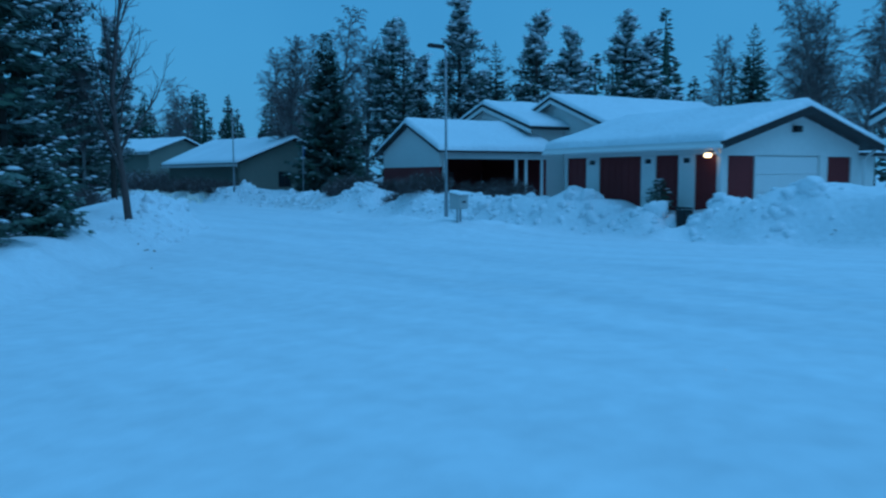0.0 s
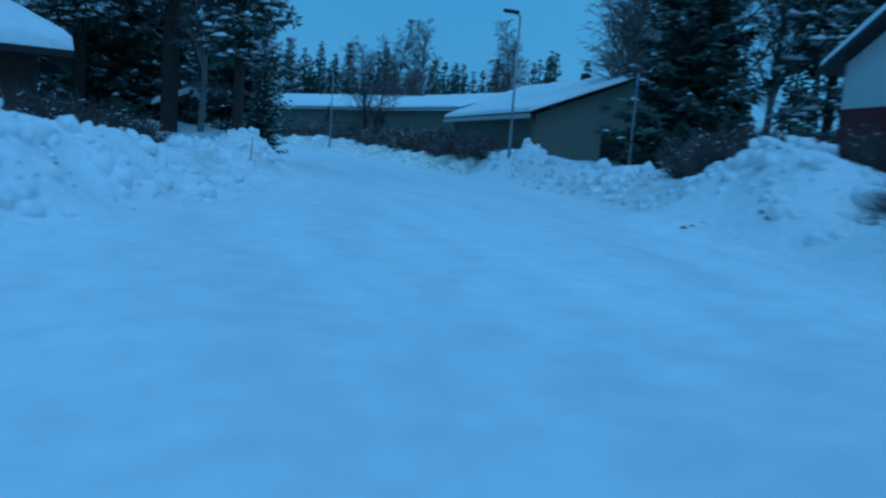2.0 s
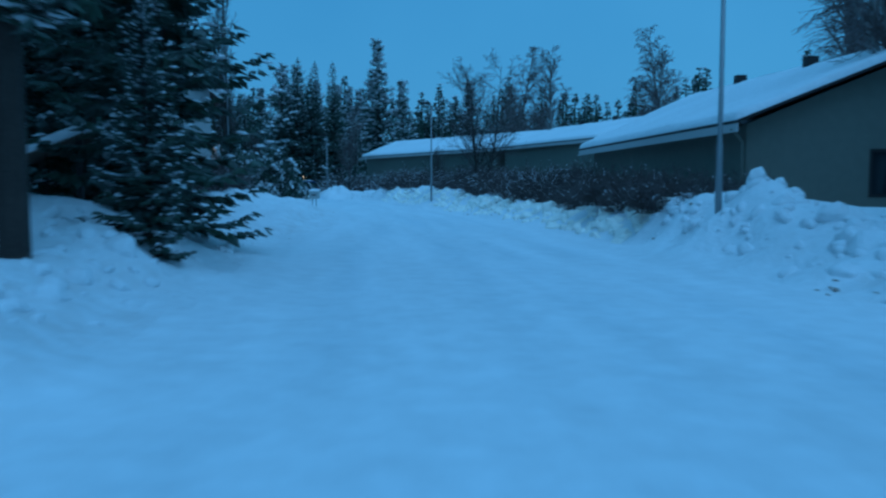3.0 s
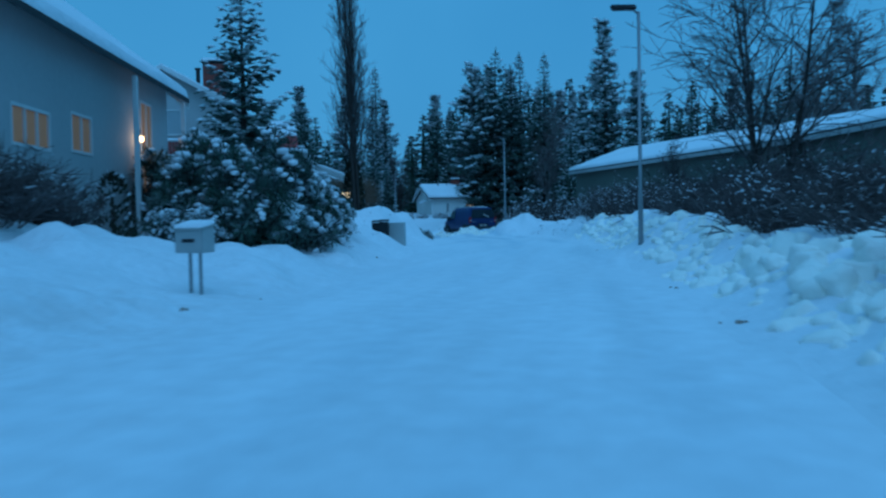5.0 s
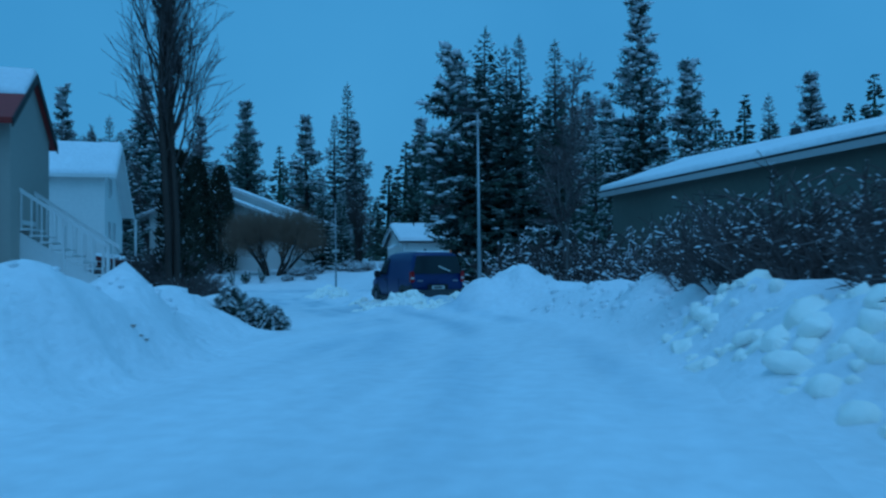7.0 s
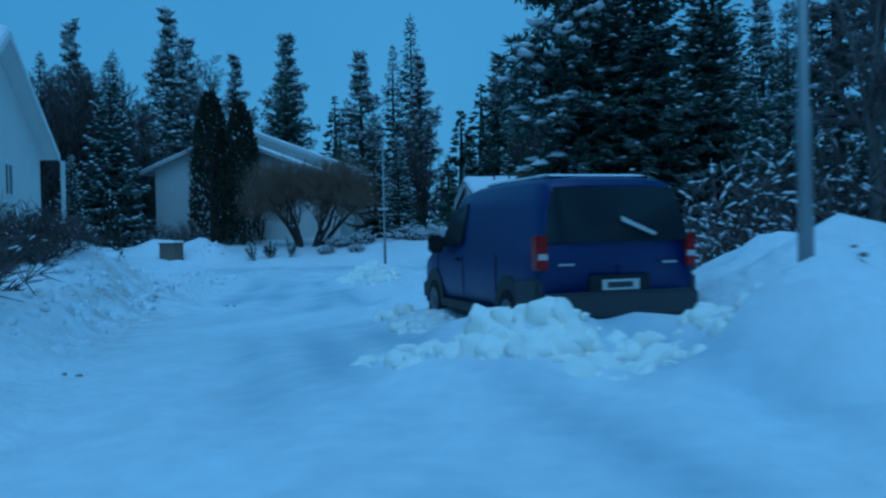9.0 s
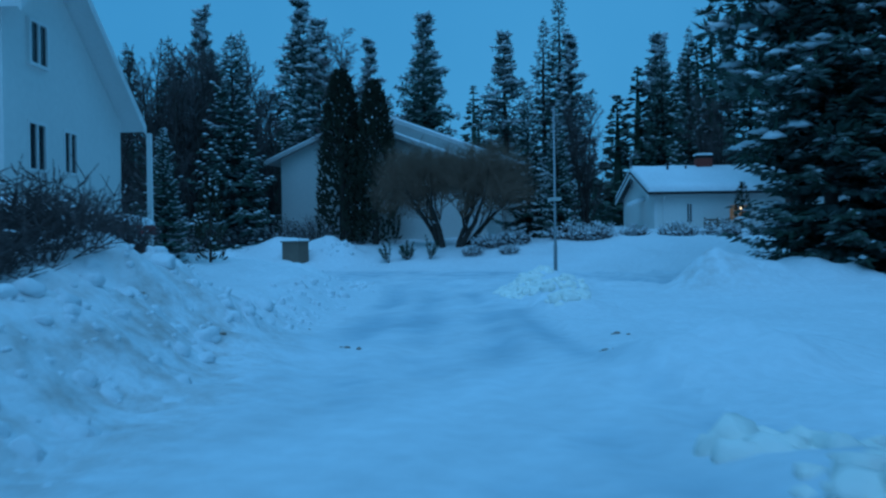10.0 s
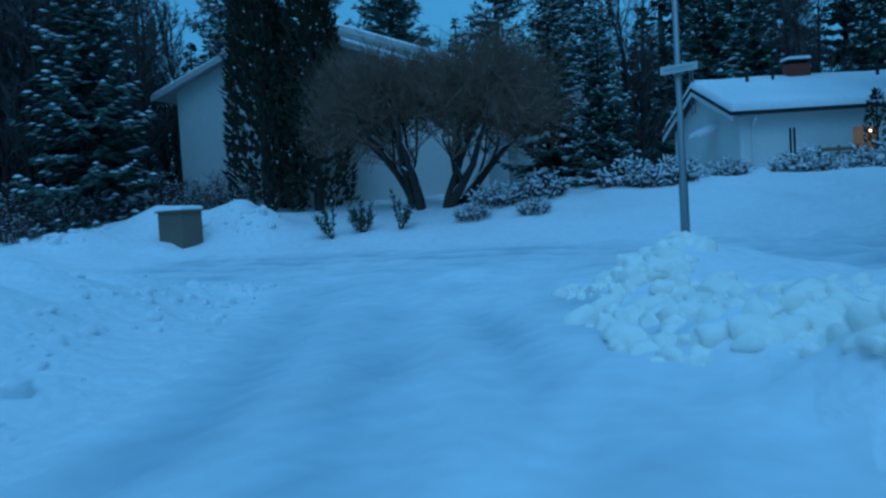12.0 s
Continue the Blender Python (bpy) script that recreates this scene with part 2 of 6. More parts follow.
RIGHT_X = [-7, -7, -3.2, -1.9, -0.9, -0.3, 1.6, 3.3, 4.1, 4.0, 3.3, 3.0, 2.6, 2.1, 1.4, 0.3, -1.0, -2.9, -5.6, -9.6, -12.2, -14.6, -17, -19, -19]
BASE_Y = [-400, -53, -48, -42.6, -37, -31, -23, 2, 11, 18, 25, 31, 37, 53, 58, 61.5, 65, 69, 72.4, 76, 84, 90, 95, 97, 99.5, 103, 108, 130, 400]
BASE_Z = [0.5, 0.45, 0.2, 0.0, -0.12, -0.12, -0.08, -0.2, -0.17, -0.08, -0.05, -0.02, 0.03, 0.0, -0.05, -0.08, -0.15, -0.28, -0.36, -0.42, -0.45, -0.42, -0.32, 0.15, 0.85, 1.15, 1.6, 2.2, 2.2]


def smooth01(t):
    t = np.clip(t, 0, 1)
    return t * t * (3 - 2 * t)


def rough_noise(x, y, seed):
    """Cheap smooth value noise on arrays."""
    xi, yi = np.floor(x), np.floor(y)
    fx, fy = smooth01(x - xi), smooth01(y - yi)

    def h(a, b):
        s = np.sin(a * 127.1 + b * 311.7 + seed * 74.7) * 43758.5453
        return s - np.floor(s)
    return (h(xi, yi) * (1 - fx) * (1 - fy) + h(xi + 1, yi) * fx * (1 - fy) + h(xi, yi + 1) * (1 - fx) * fy + h(xi + 1, yi + 1) * fx * fy) - 0.5


# where drives and paths cut the banks: x, y, radius
GAPS = [(1.35, -23.5, 1.0), (-1.0, -40.0, 0.9), (-6.0, 39.4, 1.7), (-3.7, 21.6, 1.4)]
# ploughed heaps: x, y, radius, height
HEAPS = [(-11.8, 83.9, 1.0, 0.8), (-10.6, 84.6, 1.2, 0.7), (-9.6, 41.9, 1.7, 0.85), (-11.0, 88.6, 1.2, 0.7), (-9.0, 88.6, 1.5, 0.9), (-6.2, 85.5, 2.2, 0.5), (-2.8, 64.5, 1.6, 0.75), (-1.2, 63.0, 2.2, 0.1), (-3.2, 61.2, 1.1, 0.25), (-3.9, 61.6, 0.8, 0.3), (-3.9, 66.8, 1.1, 0.5), (-7.5, 22.2, 2.0, 0.2), (-4.7, 62.3, 0.9, 0.2), (-5.6, 61.9, 0.7, 0.14), (-8.9, 20.0, 3.4, 0.34), (-8.4, 24.4, 2.4, 0.3), (-34.0, 95.1, 1.0, 0.3), (-6.25, 61.4, 0.9, 0.34), (-10.2, 71.2, 1.2, 0.45), (-17.3, 85.6, 1.1, 0.45), (-16.2, 83.2, 0.9, 0.48), (-15.1, 81.3, 0.8, 0.45), (-14.3, 79.0, 0.8, 0.3), (-38.2, 92.6, 1.3, 0.8), (-37.0, 94.8, 1.3, 0.5), (-35.6, 97.4, 1.3, 0.8), (-33.3, 97.9, 1.1, 0.95), (-31.7, 97.2, 0.9, 1.0), (-2.4, 61.2, 2.8, 0.08), (-3.2, 61.5, 1.9, 0.3), (-9.5, 17.5, 4.0, 0.55), (-9.0, 23.5, 3.2, 0.4), (-9.5, 10.5, 3.6, 0.45), (-3.7, -33.1, 2.3, 0.34), (-3.4, 66.6, 1.6, 0.4), (-18.0, 68.5, 2.6, 0.46), (-17.1, 69.8, 1.5, 0.36), (-15.6, 67.3, 1.3, 0.1), (-21.5, 88.8, 1.2, 0.1),
         (-3.2, -29.2, 1.5, 0.3), (1.0, -20.4, 1.4, 0.45), (-6.0, -14.6, 1.4, 0.45), (4.55, -2.4, 0.85, 0.7), (4.6, -4.0, 0.9, 0.35), (4.7, -0.6, 0.9, 0.35), (-26.4, 80.4, 3.2, 1.0), (-5.4, -11.1, 0.85, 0.8), (-8.4, -3.2, 3.6, 0.85), (-5.0, -6.6, 1.2, 0.3), (3.3, 31.7, 1.3, 0.3), (-7.9, 65.9, 1.3, 0.42), (-6.9, 63.5, 1.0, 0.3), (-6.6, 65.4, 1.3, 0.2)]


# wheel tracks: metres from the middle of the road, and across the junction
TRACKS = (-1.75, -0.35, 0.75, 2.1)
CROSS_TRACKS = (90.4, 91.9, 93.4, 94.6)


def bank_height(y, side):
    if side < 0:
        return np.interp(y, [-60, -45, -32, -27, -22, -18.5, -16.5, -13, -8, 4, 14, 30, 38, 45, 50, 54, 58, 66, 75, 84, 88], [0.3, 0.35, 0.6, 0.92, 0.98, 0.85, 0.5, 0.4, 0.45, 0.42, 0.32, 0.5, 1.0, 1.35, 0.95, 0.6, 0.55, 0.8, 0.48, 0.4, 0.0])
    return np.interp(y, [-60, -43, -39.8, -36.5, -34, -32, -30, -27.5, -25.5, -20, -15, -10, -5, 0, 7, 14, 30, 45, 55, 62, 72, 78, 86, 89], [1.0, 1.3, 0.8, 0.92, 1.1, 0.95, 0.95, 1.05, 1.05, 1.0, 0.65, 0.7, 0.95, 1.15, 0.7, 0.5, 0.75, 1.0, 0.85, 0.6, 0.06, 0.04, 0.3, 0.0])


def ground_z(x, y):
    x, y = np.asarray(x, float), np.asarray(y, float)
    z = np.interp(y + 3.0 * smooth01((-32 - x) / 7) * (y > 80), BASE_Y, BASE_Z)
    l, r = np.interp(y, LEFT_Y, LEFT_X), np.interp(y, RIGHT_Y, RIGHT_X)
    wob = 0.5 * rough_noise(x * 0.35, y * 0.35, 3) + 0.35 * rough_noise(x, y, 4)
    before = 1 - smooth01((y - 86.5) / 3.0)
    out = np.zeros_like(z)
    for side, d in ((-1, l - x + wob), (1, x - r + wob)):
        h = bank_height(y, side)
        rise = smooth01(d / 1.7)
        back = 1 - 0.45 * smooth01((d - 2.2) / 4.0)
        fresh = 0.45 + 0.55 * smooth01((y + 6) / 12)
        lumps = 0.50 * rough_noise(x * 0.8, y * 0.8, 5 + side) + fresh * (0.45 * rough_noise(x * 1.6, y * 1.6, 7 + side) + 0.16 * rough_noise(x * 2.6, y * 2.6, 9))
        crest = np.exp(-((d - 1.8) / 1.6) ** 2)
        out += (h * rise * back + lumps * np.clip(crest, 0, 1) * (0.35 + 0.65 * h) * (d > 0)) * before * (d > 0)
    for gx, gy, gr in GAPS:
        out *= 1 - 0.9 * np.exp(-(((x - gx) ** 2 + (y - gy) ** 2) / gr ** 2))
    for hx, hy, hr, hh in HEAPS:
        g = np.exp(-(((x - hx) ** 2 + (y - hy) ** 2) / hr ** 2))
        out += hh * g * (1 + min(0.9, 0.35 / hh) * rough_noise(x * 1.7, y * 1.7, 11)) + 0.05 * g * rough_noise(x * 3.2, y * 3.2, 12)
    onroad = ((x > l) & (x < r)) * before
    mid = (l + r) / 2
    for off in TRACKS:
        out -= (0.2 + 0.8 * smooth01((y - 30) / 25) + 0.8 * smooth01((y - 64) / 8)) * (0.04 + 0.05 * rough_noise(x * 0.3, y * 0.12, 40)) * np.exp(-(((x - mid - off) / 0.34) ** 2)) * onroad
    for row in CROSS_TRACKS:
        bend = row + 0.5 * rough_noise(x * 0.06, row + 0 * x, 44)
        out -= 0.07 * np.exp(-(((y - bend) / 0.22) ** 2))
    off = np.where(onroad > 0.5, 0.14 + 0.75 * smooth01((y - 66) / 8), 1.0)
    out += np.where(onroad > 0.5, 0.07, 0.10) * rough_noise(x * 0.22, y * 0.22, 20) + 0.09 * off * rough_noise(x * 0.9, y * 0.9, 21) + off * 0.09 * rough_noise(x * 2.6, y * 2.6, 22) * (0.5 + rough_noise(x * 0.2, y * 0.2, 23))
    far = smooth01((y - 97) / 3) * 0.25 * rough_noise(x * 0.7, y * 0.7, 31)
    churned = smooth01((x + 19) / 3) * smooth01((y - 83) / 3) * (1 - smooth01((y - 99) / 4))
    far = far + churned * (0.16 * rough_noise(x * 1.3, y * 1.3, 33) + 0.10 * rough_noise(x * 2.9, y * 2.9, 34))
    return z + out + far


def gz(x, y):
    return float(ground_z(np.array([x]), np.array([y]))[0])


def axis(lo, hi, step, far):
    mid = list(np.arange(lo, hi + 1e-6, step))
    out, d, s = [], 0, step
    while d < far:
        s *= 1.35
        d += s
        out.append(d)
    return np.array([lo - d for d in out[::-1]] + mid + [hi + d for d in out])


def build_ground():
    xs, ys = axis(-34, 9, 0.24, 1500), axis(-58, 106, 0.24, 1500)
    X, Y = np.meshgrid(xs, ys)
    Z = ground_z(X, Y)
    l, r = np.interp(Y, LEFT_Y, LEFT_X), np.interp(Y, RIGHT_Y, RIGHT_X)
    nx, ny = len(xs), len(ys)
    idx = np.arange(nx * ny).reshape(ny, nx)
    quads = np.stack([idx[:-1, :-1], idx[:-1, 1:], idx[1:, 1:], idx[1:, :-1]], -1).reshape(-1, 4)
    road = ((X > l + 0.1) & (X < r - 0.1) & (Y > -58) & (Y < 88.5)) | ((Y > 88.4) & (Y < 95.5) & (X > -34) & (X < 12))
    on = (road[:-1, :-1] & road[1:, 1:]).reshape(-1)
    pts = np.stack([X, Y, Z], -1).reshape(-1, 3)
    for name, q, m, label in (("ground", quads[~on], SNOW, "deep fresh snow over gardens and ploughed banks"), ("road", quads[on], ROAD, "packed snow road with faint wheel tracks")):
        used = np.unique(q)
        back = np.full(len(pts), -1)
        back[used] = np.arange(len(used))
        me = bpy.data.meshes.new(name)
        me.from_pydata(pts[used].tolist(), [], back[q].tolist())
        me.materials.append(m)
        me.polygons.foreach_set("use_smooth", [True] * len(me.polygons))
        x, y = pts[used, 0], pts[used, 1]
        lx, rx = np.interp(y, LEFT_Y, LEFT_X), np.interp(y, RIGHT_Y, RIGHT_X)
        grit = np.exp(-(((lx - x - 0.7) / 0.9) ** 2)) * (0.7 * np.exp(-(((y + 14) / 6) ** 2)) + 0.35 * np.exp(-(((y - 12) / 14) ** 2)))
        grit = grit + 0.8 * np.exp(-(((lx - x - 0.8) / 1.3) ** 2)) * np.exp(-(((y - 68) / 5.5) ** 2)) + 0.55 * np.exp(-(((x + 11.8) / 1.2) ** 2) - ((y - 83.6) / 1.2) ** 2)
        grit = grit + 0.4 * np.exp(-(((x - rx - 0.8) / 0.9) ** 2)) * (1.8 * np.exp(-(((y + 13) / 6) ** 2)) + 0.6 * np.exp(-(((y - 40) / 8) ** 2)))
        me.attributes.new("grit", 'FLOAT', 'POINT').data.foreach_set("value", np.clip(grit, 0, 1).astype(np.float32))
        if name == "road":
            x, y = pts[used, 0], pts[used, 1]
            mid = (np.interp(y, LEFT_Y, LEFT_X) + np.interp(y, RIGHT_Y, RIGHT_X)) / 2
            w = np.zeros(len(used))
            for off in TRACKS:
                w = np.maximum(w, np.exp(-(((x - mid - off - 1.1 * rough_noise(x * 0, y * 0.09, 47 + off)) / (0.34 + 0.3 * rough_noise(x * 0, y * 0.25, 57 + off))) ** 2)) * (y < 88))
            for row in CROSS_TRACKS:
                w = np.maximum(w, np.exp(-(((y - row - 0.5 * rough_noise(x * 0.06, row + 0 * x, 44)) / 0.25) ** 2)) * (y > 88))
            inside = np.minimum(x - np.interp(y, LEFT_Y, LEFT_X), np.interp(y, RIGHT_Y, RIGHT_X) - x)
            w *= np.where(y < 88, smooth01((inside - 0.25) / 0.5), 1.0)
            w *= (0.25 + 0.75 * smooth01((y - 36) / 25)) * np.clip(0.5 + 1.5 * rough_noise(x * 0.6, y * 0.22, 48) + 0.7 * rough_noise(x * 2.1, y * 0.8, 49), 0, 1)
            dirty = smooth01((y - 64) / 8) * np.clip(0.55 + 0.9 * rough_noise(x * 0.5, y * 0.3, 50) + 0.5 * rough_noise(x * 1.7, y * 1.1, 51), 0, 1) * np.where(y < 88, smooth01(inside / 0.5), 1.0)
            w = np.clip(w * (1 + 0.6 * smooth01((y - 60) / 8)) + 0.45 * dirty, 0, 1)
            me.attributes.new("packed", 'FLOAT', 'POINT').data.foreach_set("value", w.astype(np.float32))
        tagged(new(name, me), label, "snowy ground" if name == "ground" else "road", kind="structure")


build_ground()


# ---- trees and bushes ----
def blade(s, p, d, length, width, rng):
    """A needle spray: a long diamond with a raised middle."""
    d = d.normalized()
    side = d.cross(Vector((rng.uniform(-0.5, 0.5), rng.uniform(-0.5, 0.5), 1)))
    side = side.normalized() if side.length > 1e-3 else Vector((1, 0, 0))
    q = p + d * length * 0.45
    up = Vector((0, 0, width * 0.3))
    s.add([tuple(p), tuple(q + side * width - up), tuple(p + d * length), tuple(q - side * width - up), tuple(q + up)],
          [(0, 1, 4), (1, 2, 4), (2, 3, 4), (3, 0, 4)])


def cap(s, p, d, a, b, h):
    """A pillow of snow along d."""
    d = Vector((d.x, d.y, d.z * 0.7)).normalized()
    side = Vector((-d.y, d.x, 0))
    side = side.normalized() if side.length > 1e-3 else Vector((1, 0, 0))
    k = [p - d * a, p + side * b, p + d * a, p - side * b, p + Vector((0, 0, h)) + d * a * 0.35, p + Vector((0, 0, h)) - d * a * 0.35, p - Vector((0, 0, h * 0.25))]
    s.add([tuple(v) for v in k], [(0, 3, 5), (0, 5, 1), (1, 5, 4), (3, 4, 5), (1, 4, 2), (3, 2, 4), (0, 1, 6), (1, 2, 6), (2, 3, 6), (3, 0, 6)])


def spruce_shapes(h, rad, seed, snow=0.5, low=0.06, dense=1.0, step=0.5, snow_size=1.0, droop=0.25):
    rng = random.Random(seed)
    trunk, crown, load = Shape(), Shape(), Shape()
    trunk.tube([(0, 0, -0.5), (0, 0, h * 0.3), (0.02 * h * rng.uniform(-1, 1) * 0.3, 0, h * 0.7), (0, 0, h)], [0.016 * h + 0.03, 0.012 * h + 0.02, 0.006 * h + 0.01, 0.01], 7)
    z = h * low
    while z < h * 0.99:
        k = z / h
        reach = rad * (1 - k) ** 0.8 * (0.6 + 0.4 * min(1, k / 0.12)) * rng.uniform(0.8, 1.15) + 0.12
        n = max(4, int(rng.uniform(6, 9) * (0.6 + 0.4 * (1 - k)) * dense))
        a0 = rng.uniform(0, 6.28)
        for i in range(n):
            a = a0 + 6.283 * i / n + rng.uniform(-0.35, 0.35)
            ln = reach * rng.uniform(0.6, 1.12)
            rise = 0.45 * k - droop * (1 - k) + rng.uniform(-0.12, 0.12)
            d = Vector((math.cos(a), math.sin(a), rise)).normalized()
            steps = max(2, int(ln / (0.30 / dense)))
            for j in range(1, steps + 1):
                u = j / steps
                p = Vector((0, 0, z)) + d * ln * u + Vector((0, 0, -0.10 * ln * math.sin(u * 3.1) + 0.10 * ln * u * u))
                w = (0.42 + 0.55 * (1 - u)) * min(1.0, 0.35 + ln * 0.35)
                for sgn in (-1, 1):
                    side = Vector((-d.y, d.x, 0)) * sgn
                    dd = d * rng.uniform(0.3, 0.9) + side * rng.uniform(0.5, 1.0) + Vector((0, 0, rng.uniform(-0.55, 0.05)))
                    blade(crown, p, dd, w * rng.uniform(0.7, 1.25), w * 0.24, rng)
                blade(crown, p, d + Vector((rng.uniform(-.2, .2), rng.uniform(-.2, .2), rng.uniform(-0.7, 0.0))), w * 0.8, w * 0.2, rng)
                if rng.random() < snow * (0.4 + 0.6 * u) / dense:
                    sz = snow_size * rng.uniform(0.6, 1.3)
                    cap(load, p + Vector((0, 0, 0.04)), d, 0.20 * sz + 0.05 * w, 0.11 * sz + 0.06 * w, 0.07 * sz)
        z += step * (0.55 + 0.6 * (1 - k)) * rng.uniform(0.8, 1.2)
    for _ in range(3):
        blade(crown, Vector((0, 0, h * 0.97)), Vector((rng.uniform(-.2, .2), rng.uniform(-.2, .2), 1)), 0.05 * h, 0.04, rng)
    return trunk, crown, load


def pine_shapes(h, rad, seed, snow=0.6):
    """Tiers of level boughs ending in flat needle pads, snow lying on them."""
    rng = random.Random(seed)
    trunk, crown, load = Shape(), Shape(), Shape()
    bend = rng.uniform(-0.4, 0.4)
    trunk.tube([(0, 0, -0.5), (bend * 0.3, 0, h * 0.4), (bend, 0, h * 0.75), (bend * 0.8, 0, h)], [0.017 * h, 0.013 * h, 0.008 * h, 0.02], 7)
    z = h * 0.26
    while z < h * 0.985:
        k = (z / h - 0.26) / 0.74
        reach = rad * (0.62 + 0.42 * math.sin(min(1, k * 1.15 + 0.1) * 3.14159)) * (1 - 0.62 * k ** 1.6) * rng.uniform(0.8, 1.15)
        for i in range(rng.randint(4, 6)):
            a = rng.uniform(0, 6.283)
            ln = reach * rng.uniform(0.5, 1.12)
            d = Vector((math.cos(a), math.sin(a), rng.uniform(-0.35, 0.3) + 0.5 * k)).normalized()
            base = Vector((bend * min(1, z / h * 1.3), 0, min(h * 0.985, z + rng.gauss(0, 0.35))))
            trunk.tube([tuple(base), tuple(base + d * ln * 0.6 + Vector((0, 0, -0.06 * ln))), tuple(base + d * ln)], [0.05, 0.03, 0.012], 4, False)
            side = Vector((-d.y, d.x, 0))
            for u in (0.4, 0.62, 0.82, 1.0):
                c = base + d * ln * u + side * rng.gauss(0, 0.3) * ln * 0.5 + Vector((0, 0, rng.gauss(0, 0.12)))
                r = rng.uniform(0.40, 0.68) * (0.55 + 0.45 * reach / rad)
                for _ in range(15):
                    t = Vector((rng.gauss(0, 1), rng.gauss(0, 1), rng.gauss(0.15, 0.65))).normalized()
                    blade(crown, c + t * r * 0.2, t, r * rng.uniform(0.6, 1.15), r * 0.15, rng)
                if rng.random() < snow * 0.62:
                    for _ in range(2):
                        sz = rng.uniform(0.6, 1.25)
                        cap(load, c + Vector((rng.gauss(0, 0.2) * r, rng.gauss(0, 0.2) * r, r * 0.22)), d + side * rng.gauss(0, 0.5), 0.46 * sz, 0.28 * sz, 0.14 * sz)
        z += 0.5 * rng.uniform(0.8, 1.3)
    return trunk, crown, load


def bare_shapes(h, seed, clear=0.25, limbs=22, ang=0.6, droop=0.0, spread=0.35, sub=7, subsub=6, thin=0.011, curve=0.25, stems=1, lean=0.0, trunk_r=0.014):
    """Trunk with limbs, and the fine twigs."""
    rng = random.Random(seed)
    wood, twigs = Shape(), Shape()
    jit = lambda s: Vector((rng.gauss(0, s), rng.gauss(0, s), rng.gauss(0, s)))

    def grow(p, d, ln, r, level):
        n = (6, 4, 3, 1)[level]
        pts, q, dd = [p], p.copy(), d.copy()
        for i in range(n):
            dd = (dd + jit(0.07 + 0.05 * level) + Vector((0, 0, (curve if level < 2 else 0.05) * 0.35 - droop * (0.0, 0.12, 0.5, 0.9)[level]))).normalized()
            q = q + dd * ln / n
            pts.append(q.copy())
        rad = [max(thin * 0.6, r * (1 - 0.85 * i / n)) for i in range(n + 1)]
        (wood if level < 2 else twigs).tube([tuple(v) for v in pts], rad, (6, 4, 3, 3)[level], False)
        if level == 3:
            return
        count = (limbs, sub, subsub)[level]
        for i in range(count):
            u = clear + (1 - clear) * (i + rng.random()) / count if level == 0 else 0.15 + 0.85 * (i + rng.random()) / count
            k = min(n - 1, int(u * n))
            b = pts[k].lerp(pts[k + 1], u * n - k)
            a = rng.uniform(0, 6.283)
            out = Vector((math.cos(a), math.sin(a), 0))
            axis_d = (pts[k + 1] - pts[k]).normalized()
            nd = (axis_d * math.cos(ang) + (out - axis_d * out.dot(axis_d)) * math.sin(ang) * 1.1 + jit(0.1)).normalized()
            if level == 0:
                nl = h * spread * (1.05 - 0.75 * (u - clear) / (1 - clear + 1e-6)) * rng.uniform(0.7, 1.2)
            else:
                nl = ln * rng.uniform(0.35, 0.6) * (1.1 - 0.5 * u)
            grow(b, nd, nl, max(thin, rad[k] * 0.55), level + 1)

    for s in range(stems):
        a = 6.283 * s / stems + rng.uniform(-0.4, 0.4)
        d = Vector((math.cos(a) * lean, math.sin(a) * lean, 1)).normalized()
        grow(Vector((0.12 * math.cos(a) * (stems > 1), 0.12 * math.sin(a) * (stems > 1), -0.4)), d, h * rng.uniform(0.85, 1.0), trunk_r * h, 0)
    return wood, twigs


def bush_shapes(rx, ry, h, seed, stems=60, snow=0.4, kinks=4, needles=False, lump=0.1):
    """A tangle of stems over an oval, with snow on it."""
    rng = random.Random(seed)
    twigs, load = Shape(), Shape()
    for _ in range(stems):
        a, k = rng.uniform(0, 6.283), math.sqrt(rng.random())
        p = Vector((math.cos(a) * rx * k * 0.75, math.sin(a) * ry * k * 0.75, -0.15))
        d = Vector((math.cos(a) * k * 0.7 + rng.gauss(0, 0.25), math.sin(a) * k * 0.7 + rng.gauss(0, 0.25), 1)).normalized()
        top = h * (1 - 0.45 * k * k) * rng.uniform(0.6, 1.08)
        pts, q = [p], p
        for i in range(kinks):
            d = (d + Vector((rng.gauss(0, 0.16), rng.gauss(0, 0.16), rng.gauss(0, 0.1)))).normalized()
            q = q + d * top / kinks
            pts.append(q)
            for _ in range(3):
                t = (d * 0.5 + Vector((rng.gauss(0, 0.7), rng.gauss(0, 0.7), rng.gauss(0.1, 0.4)))).normalized()
                e = q + t * rng.uniform(0.2, 0.5) * min(1.0, h * 0.6)
                if needles:
                    blade(twigs, q, t, rng.uniform(0.25, 0.5) * min(1, h * 0.7), 0.07, rng)
                else:
                    twigs.tube([tuple(q), tuple(e)], [0.011, 0.005], 3, False)
                if rng.random() < snow * (0.3 + 0.7 * i / kinks):
                    for _ in range(2):
                        cap(load, q.lerp(e, rng.uniform(0.4, 1.05)) + Vector((0, 0, 0.012)), t, lump * rng.uniform(0.5, 1.5), lump * 0.42 * rng.uniform(0.5, 1.2), lump * 0.42)
        twigs.tube([tuple(v) for v in pts], [0.016 * (1 - 0.6 * i / kinks) for i in range(kinks + 1)], 3, False)
    return twigs, load


